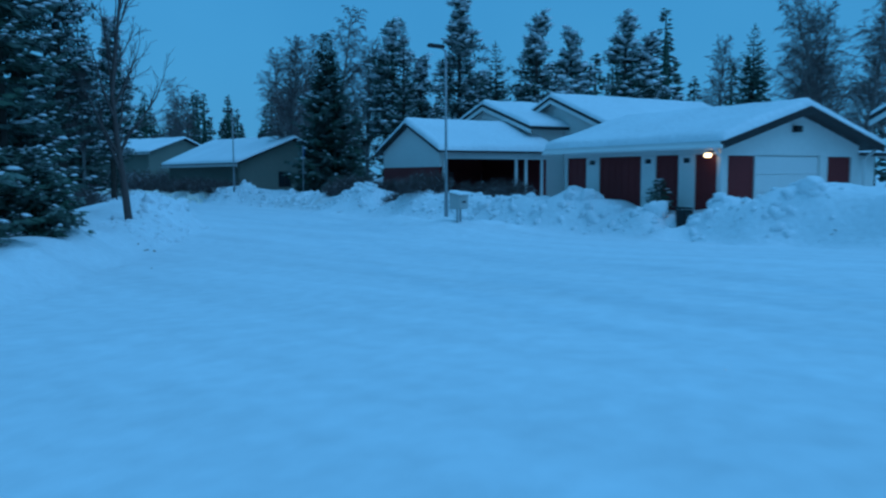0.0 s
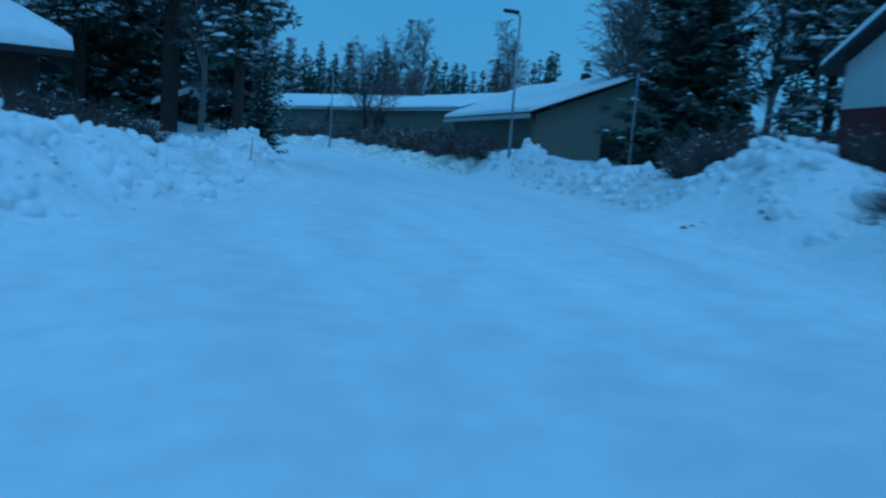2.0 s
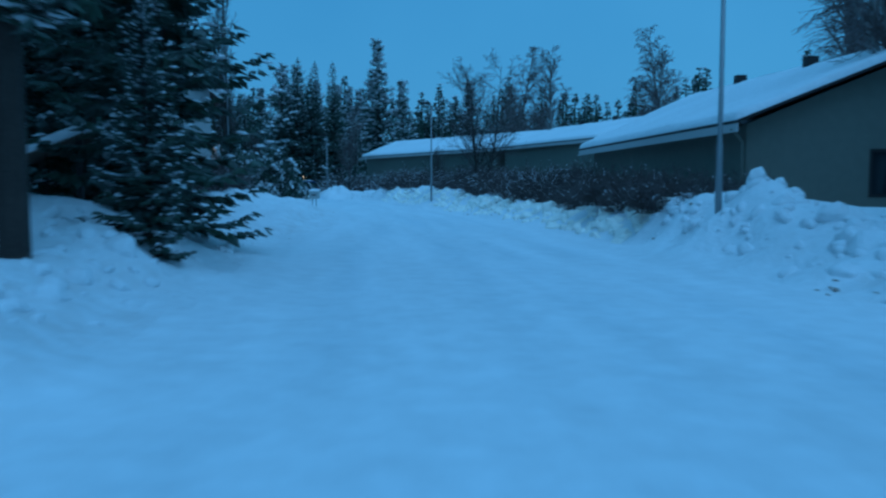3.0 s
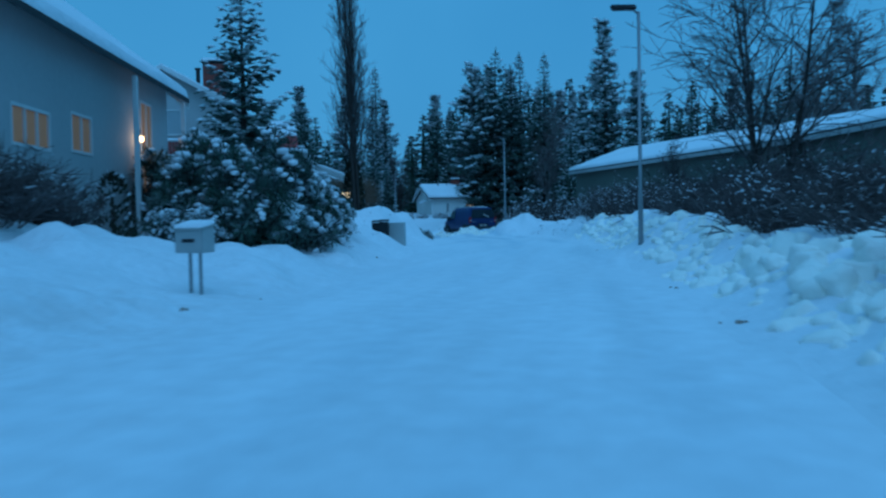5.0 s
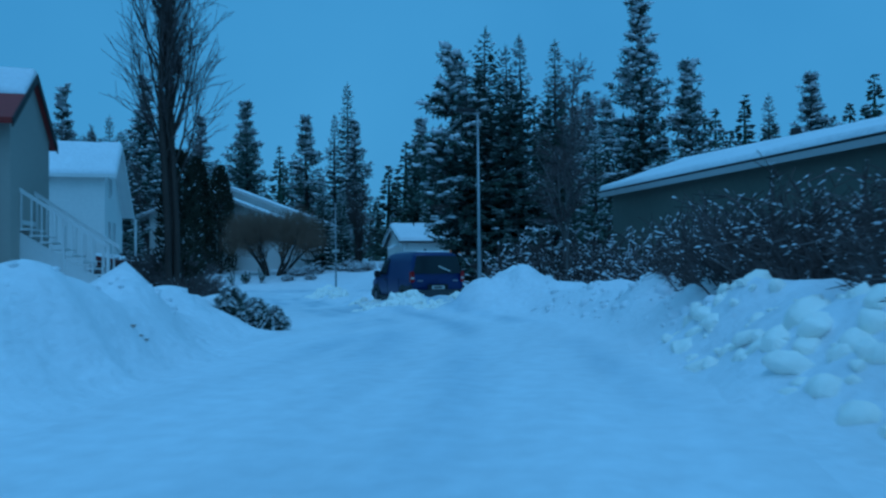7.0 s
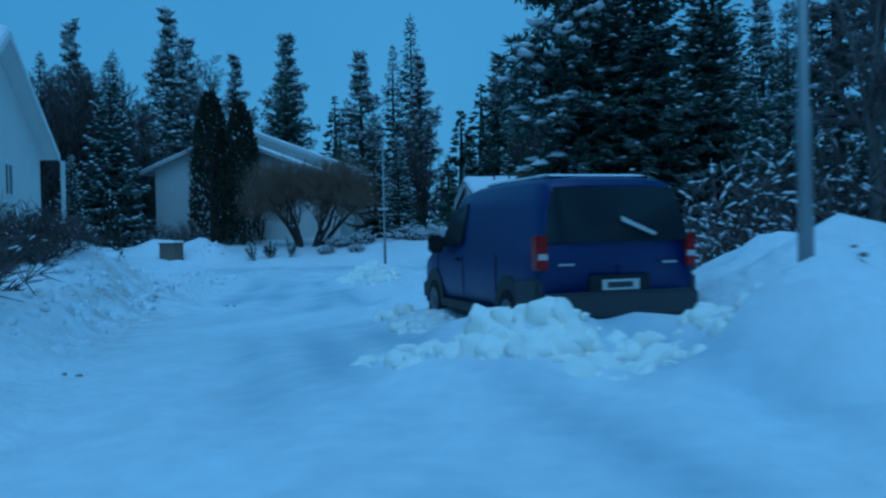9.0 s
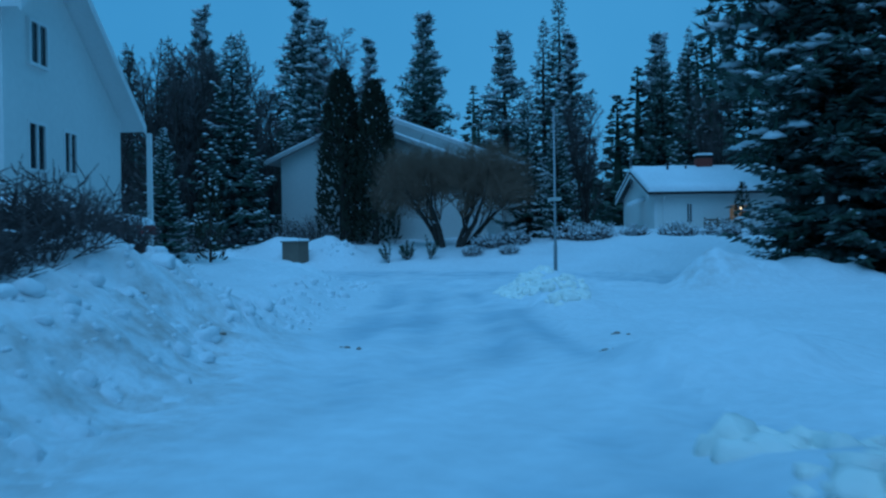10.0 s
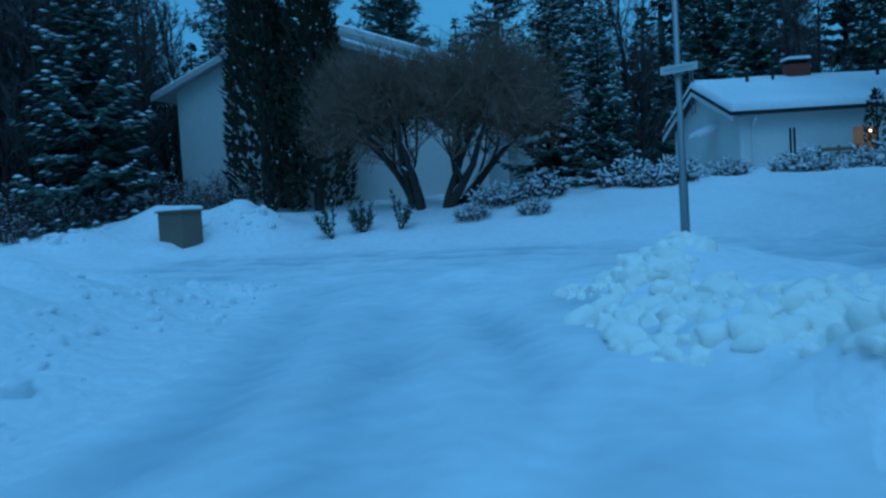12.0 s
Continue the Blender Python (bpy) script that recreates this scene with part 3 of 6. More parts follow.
def conifer(name, shapes, m, label, category, group=""):
    t = thing(name, m, label, category, group)
    part("trunk", shapes[0], BARK, t)
    part("crown", shapes[1], NEEDLE, t, kind="stuff")
    part("snow_load", shapes[2], SNOW, t, "snow lying on the branches", smooth=True, kind="stuff")
    return t


def at(x, y, s=1.0, turn=0.0, dz=0.0):
    return Matrix.Translation((x, y, gz(x, y) + dz)) @ Matrix.Rotation(radians(turn), 4, 'Z') @ Matrix.Diagonal((s, s, s, 1))


def bare_tree(name, shapes, m, label, wood=BARK, twig=TWIG, category="tree", group=""):
    t = thing(name, m, label, category, group)
    part("trunk", shapes[0], wood, t, smooth=True)
    part("crown", shapes[1], twig, t, "bare fine twigs", kind="stuff")
    return t


def bush(name, shapes, m, label, material=TWIG, category="bush", group=""):
    t = thing(name, m, label, category, group)
    part("tangle", shapes[0], material, t, kind="stuff")
    part("snow_load", shapes[1], SNOW, t, "snow caught in the twigs", smooth=True, kind="stuff")
    return t


# tall firs and pines, by their tops
spruce_a = conifer("spruce_tree", spruce_shapes(18.5, 4.3, 1, 0.16, 0.03, 1.15, 0.72, 1.2), at(-8.05, 93.2), "tall dark spruce with light snow beside the road", "tree", "tall spruces")
spruce_b = conifer("spruce_tree", spruce_shapes(18.2, 3.0, 2, 0.6, 0.04, 1.1, 0.72, 1.2), at(-5.8, 94.9), "tall dark spruce with snow on its boughs", "tree", "tall spruces")
pine_a = conifer("pine_tree", pine_shapes(21, 2.7, 3, 1.3), at(3.0, 99.2), "tall pine with snow-loaded crown", "tree", "tall pines")
pine_c = conifer("pine_tree", pine_shapes(13, 2.7, 9, 1.1), at(20.4, -15.4, 0.95), "broad-crowned pine flecked with snow", "tree", "tall pines")
pine_b = conifer("pine_tree", pine_shapes(18, 3.0, 4, 1.3), at(-36, 132), "tall pine with snow-loaded crown", "tree", "tall pines")
spruce_c = conifer("spruce_tree", spruce_shapes(12, 2.9, 6, 0.9, 0.04, 1.2, 0.5, 0.95), at(-39.4, 97.7), "snowy spruce at the edge of the garden", "tree", "snowy spruces")
FOREST = [
    (spruce_b, -3.5, 99.0, 0.97), (spruce_b, -9.9, 91.0, 0.6), (pine_c, -9.9, 90.8, 1.3), (spruce_a, -8.9, 90.0, 0.80), (spruce_a, -6.2, 90.0, 0.86), (spruce_a, -3.2, 93, 0.8), (spruce_b, -0.5, 90, 0.6),
    (pine_b, 5.9, 96.3, 0.86), (spruce_b, 10.7, 93, 0.72), (pine_b, 0.5, 110, 0.8), (spruce_a, 14.5, 104, 0.5), (pine_a, -11, 112, 0.85), (spruce_b, 6, 92, 0.45),
    (pine_a, -52, 122, 1.08), (pine_b, -41, 125.5, 1.05), (spruce_b, -34, 142, 1.30), (pine_a, -47, 126, 0.85), (pine_b, -25, 147, 1.1), (pine_a, -30, 133, 0.85), (spruce_a, -44, 131, 0.85),
    (spruce_a, -22, 133, 0.8), (pine_b, -17, 138, 0.95), (spruce_b, -12, 130, 0.85), (pine_a, -7, 136, 0.9), (pine_b, -3, 126, 0.95), (spruce_a, 3, 122, 0.8),
    (pine_a, -60, 118, 0.95), (spruce_b, -66, 113, 0.95), (pine_b, -72, 118, 1.0), (spruce_a, -57, 130, 1.0), (spruce_b, -56, 110, 0.85), (spruce_a, -62, 104, 0.7),
    (spruce_b, -29, 122, 0.9), (pine_a, -9.5, 123, 0.95), (pine_b, 18, 112, 0.9), (spruce_a, 24, 108, 0.75), (spruce_b, -48, 109, 0.8), (pine_b, -46, 116, 0.95), (spruce_a, -38, 119, 0.85),
    (pine_c, 24.2, -15.4, 0.97), (pine_c, 28.9, -16.7, 1.05), (pine_c, 30.6, -17.4, 0.98), (pine_c, 18.4, -12.0, 0.72), (pine_c, 20.0, -10.5, 0.7), (spruce_a, 31, -25.6, 0.62),
    (pine_c, 15.0, -6.5, 1.02), (pine_c, 16.6, -7.6, 0.82),
    (spruce_a, -14, 123, 0.75), (spruce_b, -9, 125, 0.8), (spruce_a, -4.5, 121, 0.75), (spruce_b, -18.5, 125, 0.8), (pine_a, -1, 119, 0.75), (spruce_a, -11.5, 119, 0.6),
    (spruce_b, -17.0, -31.5, 0.62), (spruce_a, -15.3, -26.5, 0.6), (spruce_b, -19.5, -28.0, 0.7), (spruce_a, -21.5, -31.0, 0.55),
    (spruce_c, -26.6, 79.4, 0.33), (spruce_c, -45, 99, 0.95), (spruce_c, -46.5, 104, 1.1), (spruce_c, -24.2, 104.5, 0.7), (spruce_c, -22.2, 103.5, 0.55),
    (spruce_a, -9.8, 1.5, 0.82), (pine_b, -5.75, -7.9, 0.52), (pine_a, -7.6, -5.5, 0.75), (spruce_a, -5.5, -2.4, 0.6), (spruce_b, -15.5, -4, 0.8), (spruce_b, 11.2, -12.2, 0.62), (pine_b, 14, -14.5, 0.72), (spruce_a, 13.2, -18.5, 0.5), (spruce_b, -12.5, -6.0, 0.75), (pine_a, -14.5, 3, 0.6), (spruce_a, -17, -1, 0.7), (pine_b, -11.5, 8, 0.65), (spruce_b, -19, -10, 0.65), (spruce_c, -4.9, -5.9, 0.27), (spruce_a, -8.8, 5.5, 0.6), (spruce_b, -10.5, 10, 0.7), (pine_b, -8.2, 10.5, 0.6), (spruce_a, -14, 15, 0.75), (spruce_b, -7.6, 1.0, 0.62), (pine_a, -10.6, -1.5, 0.62),
]
rng = random.Random(5)
for src, x, y, s in FOREST:
    copy_thing(src, at(x, y, s * rng.uniform(0.97, 1.03), rng.uniform(0, 360)))

# spruce in the corner garden, near the road
conifer("spruce_tree", spruce_shapes(11.0, 2.8, 11, 0.22, 0.03, 1.6, 0.34), at(9.1, -6.7), "dark old spruce with drooping boughs at the corner", "tree")
# spruces by the side street
conifer("spruce_tree", spruce_shapes(9.5, 2.9, 13, 0.30, 0.03, 1.3, 0.40), at(-19.6, -34.6, 0.9), "broad dark spruce with clotted snow", "tree")
conifer("spruce_tree", spruce_shapes(3.0, 2.0, 14, 0.8, 0.02, 1.5, 0.22, 0.7), at(-17.0, -34.0, 0.62), "low young spruce half buried in snow", "tree")
# young snowy spruce in the white house's garden
conifer("spruce_tree", spruce_shapes(12.2, 3.7, 12, 1.05, 0.06, 1.0, 0.62, 1.3, 0.12), at(-15.0, 48.3), "young spruce with open snowy boughs", "tree")
# clump of broad snowy conifers on the verge
def dwarf_pine_shapes(rad, h, seed, n=46, snow=0.4, pad=0.9):
    """Branches fanning out of the ground, tufts at their ends, each under a pad of snow."""
    g = random.Random(seed)
    trunk, crown, load = Shape(), Shape(), Shape()
    for i in range(n):
        a, up = g.uniform(0, 6.283), g.random()
        out = rad * math.sqrt(max(0.05, 1 - up * up)) * g.uniform(0.55, 1.05)
        tip = Vector((math.cos(a) * out, math.sin(a) * out, h * (0.10 + 0.9 * up) * g.uniform(0.8, 1.05)))
        mid = tip * 0.5 + Vector((0, 0, -0.15 * h * (1 - up)))
        trunk.tube([(0, 0, -0.2), tuple(mid), tuple(tip)], [0.05, 0.035, 0.015], 4, False)
        for u in (0.55, 0.78, 1.0):
            c = mid.lerp(tip, 2 * u - 1) if u > 0.5 else mid
            r = g.uniform(0.24, 0.44) * rad / 2
            for _ in range(30):
                t = Vector((g.gauss(0, 1), g.gauss(0, 1), g.gauss(0.1, 0.7))).normalized()
                blade(crown, c + t * r * 0.2, t, r * g.uniform(0.7, 1.3), r * 0.085, g)
            if g.random() < snow + snow * u:
                q = r * g.uniform(0.6, 1.3) * pad
                out = Vector((tip.x, tip.y, -0.25 * rad)).normalized()
                for k in range(g.choice((2, 3, 4))):
                    load.lump(c + out * (k - 1) * q * 0.75 + Vector((g.gauss(0, 0.3) * q, g.gauss(0, 0.3) * q, r * 0.42 - 0.08 * k)), q * g.uniform(0.6, 0.9) * (1 - 0.12 * k), g.uniform(0.45, 0.7), g.uniform(0, 60), 0.7)
    return trunk, crown, load


clump = conifer("dwarf_pine", dwarf_pine_shapes(2.1, 3.1, 15, 90, 0.2, 0.7), at(-5.7, 29.4, 0.8), "dark broad evergreen bush lightly flecked with snow", "bush", "snowy evergreens on the verge")
loaded = conifer("dwarf_pine", dwarf_pine_shapes(2.1, 3.0, 18, 90, 0.3, 0.85), at(-6.6, 31.6, 0.72), "broad evergreen bush bowed under pads of snow", "bush", "snowy evergreens on the verge")
for x, y, s in ((-6.1, 33.3, 0.7), (-8.8, 31.8, 1.1), (-5.6, 31.0, 0.75), (-5.7, 32.5, 0.66), (-6.6, 26.0, 0.36), (-6.2, 26.6, 0.4), (-7.7, 53.9, 0.3), (-7.1, 53.6, 0.24), (-8.5, 54.4, 0.3)):
    copy_thing(loaded, at(x, y, s, x * 41))
for x, y, s in ((-7.9, 30.6, 1.05), (-7.2, 28.9, 1.0), (-5.5, 27.8, 0.72), (-9.8, 33.0, 1.2), (-7.4, 31.4, 1.0), (-6.4, 28.2, 0.85), (-9.0, 31.6, 1.0)):
    copy_thing(clump, at(x, y, s, x * 57))
# little fir branches stuck in the snow past the junction
def sprig_shapes(h, seed, n):
    """A few upturned bottle-brush shoots from one foot."""
    g = random.Random(seed)
    stem, crown, load = Shape(), Shape(), Shape()
    for i in range(n):
        a = g.uniform(0, 6.283)
        lean = g.uniform(0.35, 1.5)
        p, d = Vector((0, 0, -0.1)), Vector((math.cos(a) * lean, math.sin(a) * lean * 0.5, 1)).normalized()
        ln = h * g.uniform(0.6, 1.05)
        pts = [p]
        for k in range(8):
            d = (d + Vector((0, 0, 0.06))).normalized()
            pts.append(pts[-1] + d * ln / 8)
            if k > 1:
                for _ in range(7):
                    t = (d * 1.0 + Vector((g.gauss(0, 0.6), g.gauss(0, 0.6), g.gauss(0, 0.4)))).normalized()
                    blade(crown, pts[-1], t, g.uniform(0.15, 0.24), 0.026, g)
                if g.random() < 0.25:
                    cap(load, pts[-1] + Vector((0, 0, 0.05)), d, 0.07, 0.04, 0.03)
        stem.tube([tuple(q) for q in pts], [0.02 * (1 - k / 10) for k in range(9)], 5, False)
    return stem, crown, load


sprig = conifer("young_pine", sprig_shapes(1.2, 16, 5), at(-28.9, 96.9), "knee-high young pine with upturned shoots standing in snow", "sapling", "young pines")
conifer("young_pine", sprig_shapes(0.95, 19, 11), at(-28.0, 97.2), "bushy young pine standing in snow", "sapling", "young pines")
copy_thing(sprig, at(-26.9, 97.4, 0.95, 150))
conifer("small_spruce", spruce_shapes(1.4, 0.6, 17, 0.5, 0.03, 1.3, 0.2, 0.5), at(-0.4, -38.7, 0.72, dz=-0.1), "small snowy spruce before the garage doors", "tree")


def thuja(x, y, h, r, seed):
    g = random.Random(seed)
    crown, load = Shape(), Shape()
    for _ in range(int(700 * h * r / 8 * (1.9 if h > 6 else 3.5))):
        k, a = g.random() ** 0.8, g.uniform(0, 6.283)
        rr = r * (1 - k ** 2.2) ** 0.6 * g.uniform(0.75, 1.05)
        p = Vector((math.cos(a) * rr * 0.8, math.sin(a) * rr * 0.8, k * h))
        d = Vector((math.cos(a) * 0.5, math.sin(a) * 0.5, g.uniform(0.3, 1.0)))
        blade(crown, p, d, g.uniform(0.28, 0.52) * min(1.0, 0.3 + h * 0.07), 0.10 * min(1.0, 0.3 + h * 0.07), g)
        if g.random() < 0.06:
            cap(load, p + d * 0.3 * min(1.0, 0.3 + h * 0.07), d, 0.07, 0.05, 0.04)
    t = thing("thuja_tree", at(x, y), "dark columnar thuja against the house wall", "tree", "thujas")
    part("trunk", Shape().tube([(0, 0, -0.4), (0, 0, h * 0.5), (0, 0, h * 0.9)], [0.022 * h, 0.016 * h, 0.005 * h], 7), BARK, t)
    part("crown", crown, THUJA, t, kind="stuff")
    part("snow_load", load, SNOW, t, "flecks of snow", smooth=True, kind="stuff")


for a in ((-34.5, 101.4, 10.0, 1.7, 41), (-32.6, 101.9, 9.2, 1.6, 42), (-13.3, 60.6, 4.4, 0.85, 44), (-7.9, 26.2, 1.5, 0.5, 45), (-25.4, 80.0, 2.4, 0.48, 46), (-13.5, 111.0, 2.6, 0.55, 47)):
    thuja(*a)

# bare trees
birch = bare_tree("birch_tree", bare_shapes(15.5, 51, 0.22, 34, 0.55, 0.6, 0.28, 11, 9, 0.012, 0.3), at(13.4, -1.5), "tall bare birch with hanging twigs", BIRCH_BARK, BIRCH_TWIG, group="birches")
birch_b = bare_tree("birch_tree", bare_shapes(14, 52, 0.25, 30, 0.5, 0.3, 0.26, 10, 9, 0.012, 0.3), at(12.5, 3.5), "tall bare birch with fine dark twigs", BIRCH_BARK, BIRCH_TWIG, group="birches")
for src, x, y, s in ((birch, 17, 12, 1.0), (birch_b, 19.5, 16.5, 1.1), (birch, 22, 20, 1.1), (birch_b, 15, -3, 0.95), (birch_b, 36, -28, 1.05), (birch, 38, -32, 1.05), (birch_b, 40, -37, 1.1), (birch_b, 30.6, 108, 1.7), (birch, 19, 88.5, 1.35), (birch_b, 15, 66, 0.95),
                     (birch_b, -1.6, 70.0, 0.8), (birch_b, -6.7, -5.9, 0.6), (birch_b, 33, -22, 0.9), (birch_b, -20, -28, 0.85), (birch, -24, -20, 0.9), (birch_b, -35, 103, 1.0), (birch_b, 31, -29.5, 1.0), (birch, 35, -33.5, 1.0), (birch_b, 29, -34, 0.9), (birch, 41, -27, 1.1), (birch_b, -18.5, -24, 0.9), (birch_b, 22, 45, 0.9), (birch, 25, 50, 0.95)):
    copy_thing(src, at(x, y, s, x * 31 + y * 17))
bare_tree("young_tree", bare_shapes(8.0, 53, 0.18, 16, 0.42, 0.0, 0.36, 6, 5, 0.008, 0.5), at(-13.4, -29.9), "slim bare young tree in the snow", TWIG, TWIG)
bare_tree("poplar_tree", bare_shapes(19, 54, 0.22, 26, 0.3, 0.0, 0.2, 8, 6, 0.010, 0.9, stems=4, lean=0.07, trunk_r=0.006), at(-12.7, 59.2), "tall columnar bare poplar with several upright stems")
bare_tree("apple_tree", bare_shapes(8.5, 55, 0.15, 18, 0.75, 0.05, 0.45, 8, 7, 0.009, 0.15, stems=3, lean=0.25, trunk_r=0.009), at(6.2, 33.5), "spreading bare garden tree behind the hedge")
bare_tree("garden_tree", bare_shapes(6.0, 56, 0.15, 16, 0.7, 0.05, 0.42, 8, 6, 0.008, 0.2, stems=3, lean=0.2), at(5.4, 47.5, 0.62), "bare garden tree rising from the hedge")
dense = bare_tree("garden_tree", bare_shapes(11, 57, 0.08, 20, 0.5, 0.0, 0.33, 8, 7, 0.012, 0.5, stems=3, lean=0.12), at(-44.2, 104.5), "dense bare tree with upright twigs", group="dense bare trees")
for x, y, s in ((-42.8, 99.3, 1.15), (-43.5, 96.5, 1.0), (-42.4, 97.6, 1.1), (-43.2, 101.2, 1.2), (-44.8, 98.0, 1.2), (-46.0, 101.5, 1.05), (-47.5, 96, 0.8), (-50, 99, 1.0), (-21.5, 106.5, 0.75), (-16, 118, 0.9), (-53, 96, 0.9), (-44, 107, 1.05)):
    copy_thing(dense, at(x, y, s, x * 77))


def willow(x, y):
    """Leaning dark stems under a round cloud of fine twigs."""
    g = random.Random(61)
    wood, twigs, load = Shape(), Shape(), Shape()
    for i in range(8):
        way = -1 if i % 2 else 1
        p = Vector((way * g.uniform(0.3, 0.55), g.uniform(-0.25, 0.25), -0.3))
        d = Vector((way * (0.02, 0.22, 0.45, 0.75)[i // 2], g.uniform(-0.3, 0.3), 1)).normalized()
        pts = [p]
        for k in range(6):
            d = (d + Vector((g.gauss(0, 0.10) + 0.05 * way, g.gauss(0, 0.12), 0.04))).normalized()
            pts.append(pts[-1] + d * 0.5)
        wood.tube([tuple(v) for v in pts], [0.15, 0.12, 0.10, 0.085, 0.065, 0.045, 0.025], 7, False)
        ends = [pts[5], pts[6]]
        for k in (2, 3, 4, 4, 5):
            e = ((pts[k] - pts[k - 1]).normalized() + Vector((g.gauss(0, 0.45), g.gauss(0, 0.45), 0.25))).normalized()
            f = pts[k] + e * g.uniform(0.5, 0.8)
            h = f + (e + Vector((g.gauss(0, 0.2), g.gauss(0, 0.2), 0.35))).normalized() * 0.6
            wood.tube([tuple(pts[k]), tuple(f), tuple(h)], [0.05, 0.033, 0.016], 5, False)
            cap(load, pts[k].lerp(f, 0.5) + Vector((0, 0, 0.05)), e, 0.3, 0.04, 0.05)
            ends += [f, h]
        for k in range(1, 6):
            cap(load, pts[k].lerp(pts[k - 1], 0.5) + Vector((way * -0.03, 0, 0.09)), pts[k] - pts[k - 1], 0.34, 0.085, 0.07)
        mid = Vector((way * 1.35, 0, 2.25))
        for _ in range(150):
            q = g.choice(ends)
            e = Vector((g.gauss(0, 1), g.gauss(0, 1), g.gauss(0.2, 0.85))).normalized()
            while e.z < (-0.75 if e.x * way > 0.45 else -0.15):
                e = Vector((g.gauss(0, 1), g.gauss(0, 1), g.gauss(0.35, 0.75))).normalized()
            tip = mid + Vector((e.x * 2.15, e.y * 2.3, e.z * 1.95)) * g.uniform(0.75, 1.03)
            m1 = q.lerp(tip, 0.5) + Vector((0, 0, 0.15))
            twigs.tube([tuple(q), tuple(m1), tuple(tip)], [0.011, 0.008, 0.005], 3, False)
            for _ in range(8):
                c = m1.lerp(tip, g.uniform(-0.2, 1))
                twigs.tube([tuple(c), tuple(c + Vector((e.x * 0.2 + g.gauss(0, 0.22), g.gauss(0, 0.22), abs(g.gauss(0.38, 0.2)))))], [0.0055, 0.003], 3, False)
    t = thing("willow_tree", at(x, y, 1.28), "round bare willow with leaning snow-lined stems", "tree")
    part("trunk", wood, BARK, t, smooth=True)
    part("crown", twigs, WILLOW_TWIG, t, "cloud of fine bare twigs", kind="stuff")
    part("snow_load", load, SNOW, t, "snow lining the stems", smooth=True, kind="stuff")


willow(-26.7, 99.7)

# hedges and bushes
hedge = bush("garden_bush", bush_shapes(1.7, 1.4, 1.75, 71, 130, 0.2, 4, lump=0.034), at(6.8, 14.0), "tangled bare hedge bush with caught snow", group="hedge beside the green row house")
hedge_b = bush("garden_bush", bush_shapes(1.6, 1.3, 1.5, 72, 125, 0.34, 4, lump=0.036), at(6.0, 17.5), "bare hedge bush thick with snow", group="hedge beside the green row house")
snowy = bush("garden_bush", bush_shapes(1.7, 1.4, 1.7, 75, 130, 0.5, 4, lump=0.055), at(2.5, 71.5), "tall garden bush loaded with fresh snow", group="snowy bushes past the van")
rng = random.Random(8)
y = 8.0
while y < 74:
    x0 = float(np.interp(y, RIGHT_Y, RIGHT_X))
    for k in ((3.1, 5.2, 7.6) if y < 56 else (5.2, 7.6, 10.0) if y < 64 else (8.6, 10.8)):
        if rng.random() < (0.95 if k < 5.5 else 0.6):
            x = x0 + k + rng.uniform(-0.5, 0.5) + (1.6 if 56 < y < 70 else 0)
            if y < 15.5 and k < 4:
                continue
            grow = float(np.interp(y, [15, 50, 58, 66, 74], [1.3, 1.3, 1.4, 1.7, 1.9]))
            copy_thing(rng.choice((hedge, hedge_b)) if y < 60 else snowy, at(x, y + rng.uniform(-0.6, 0.6), rng.uniform(0.75, 1.1) * grow, rng.uniform(0, 360)))
    y += 2.3
for x, y, s in ((-39.8, 97.6, 1.0), (-41.6, 96.0, 1.15), (-43.8, 98.0, 1.25), (-45.2, 94.6, 1.1), (-38.0, 99.8, 1.0), (-36.0, 100.6, 0.9)):
    copy_thing(snowy, at(x, y, s, x * 37))
low = bush("low_bush", bush_shapes(1.0, 0.9, 0.95, 73, 95, 0.34, 3, lump=0.12), at(-16.0, 104.2), "low clipped bush capped with snow", group="low snowy bushes")
for x, y, s in ((-20.2, 104.0, 0.9), (-18.3, 104.6, 0.8), (-13.9, 104.6, 1.0), (-11.9, 105.0, 0.85), (-9.9, 105.2, 1.0), (-7.8, 105.6, 0.9), (-5.5, 106, 1.0), (-24.5, 99.2, 0.8), (-23.3, 99.8, 0.9), (-24.8, 98.0, 0.55), (-23.0, 98.2, 0.5),
                (-21.0, 102.0, 1.1), (-19.8, 102.6, 1.0)):
    copy_thing(low, at(x, y, s, x * 91 + y))
dark = bush("garden_bush", bush_shapes(1.5, 1.4, 1.6, 74, 190, 0.06, 4, lump=0.05), at(-8.3, 22.6, 0.95), "dark bare bush before the white house", group="dark hedges")
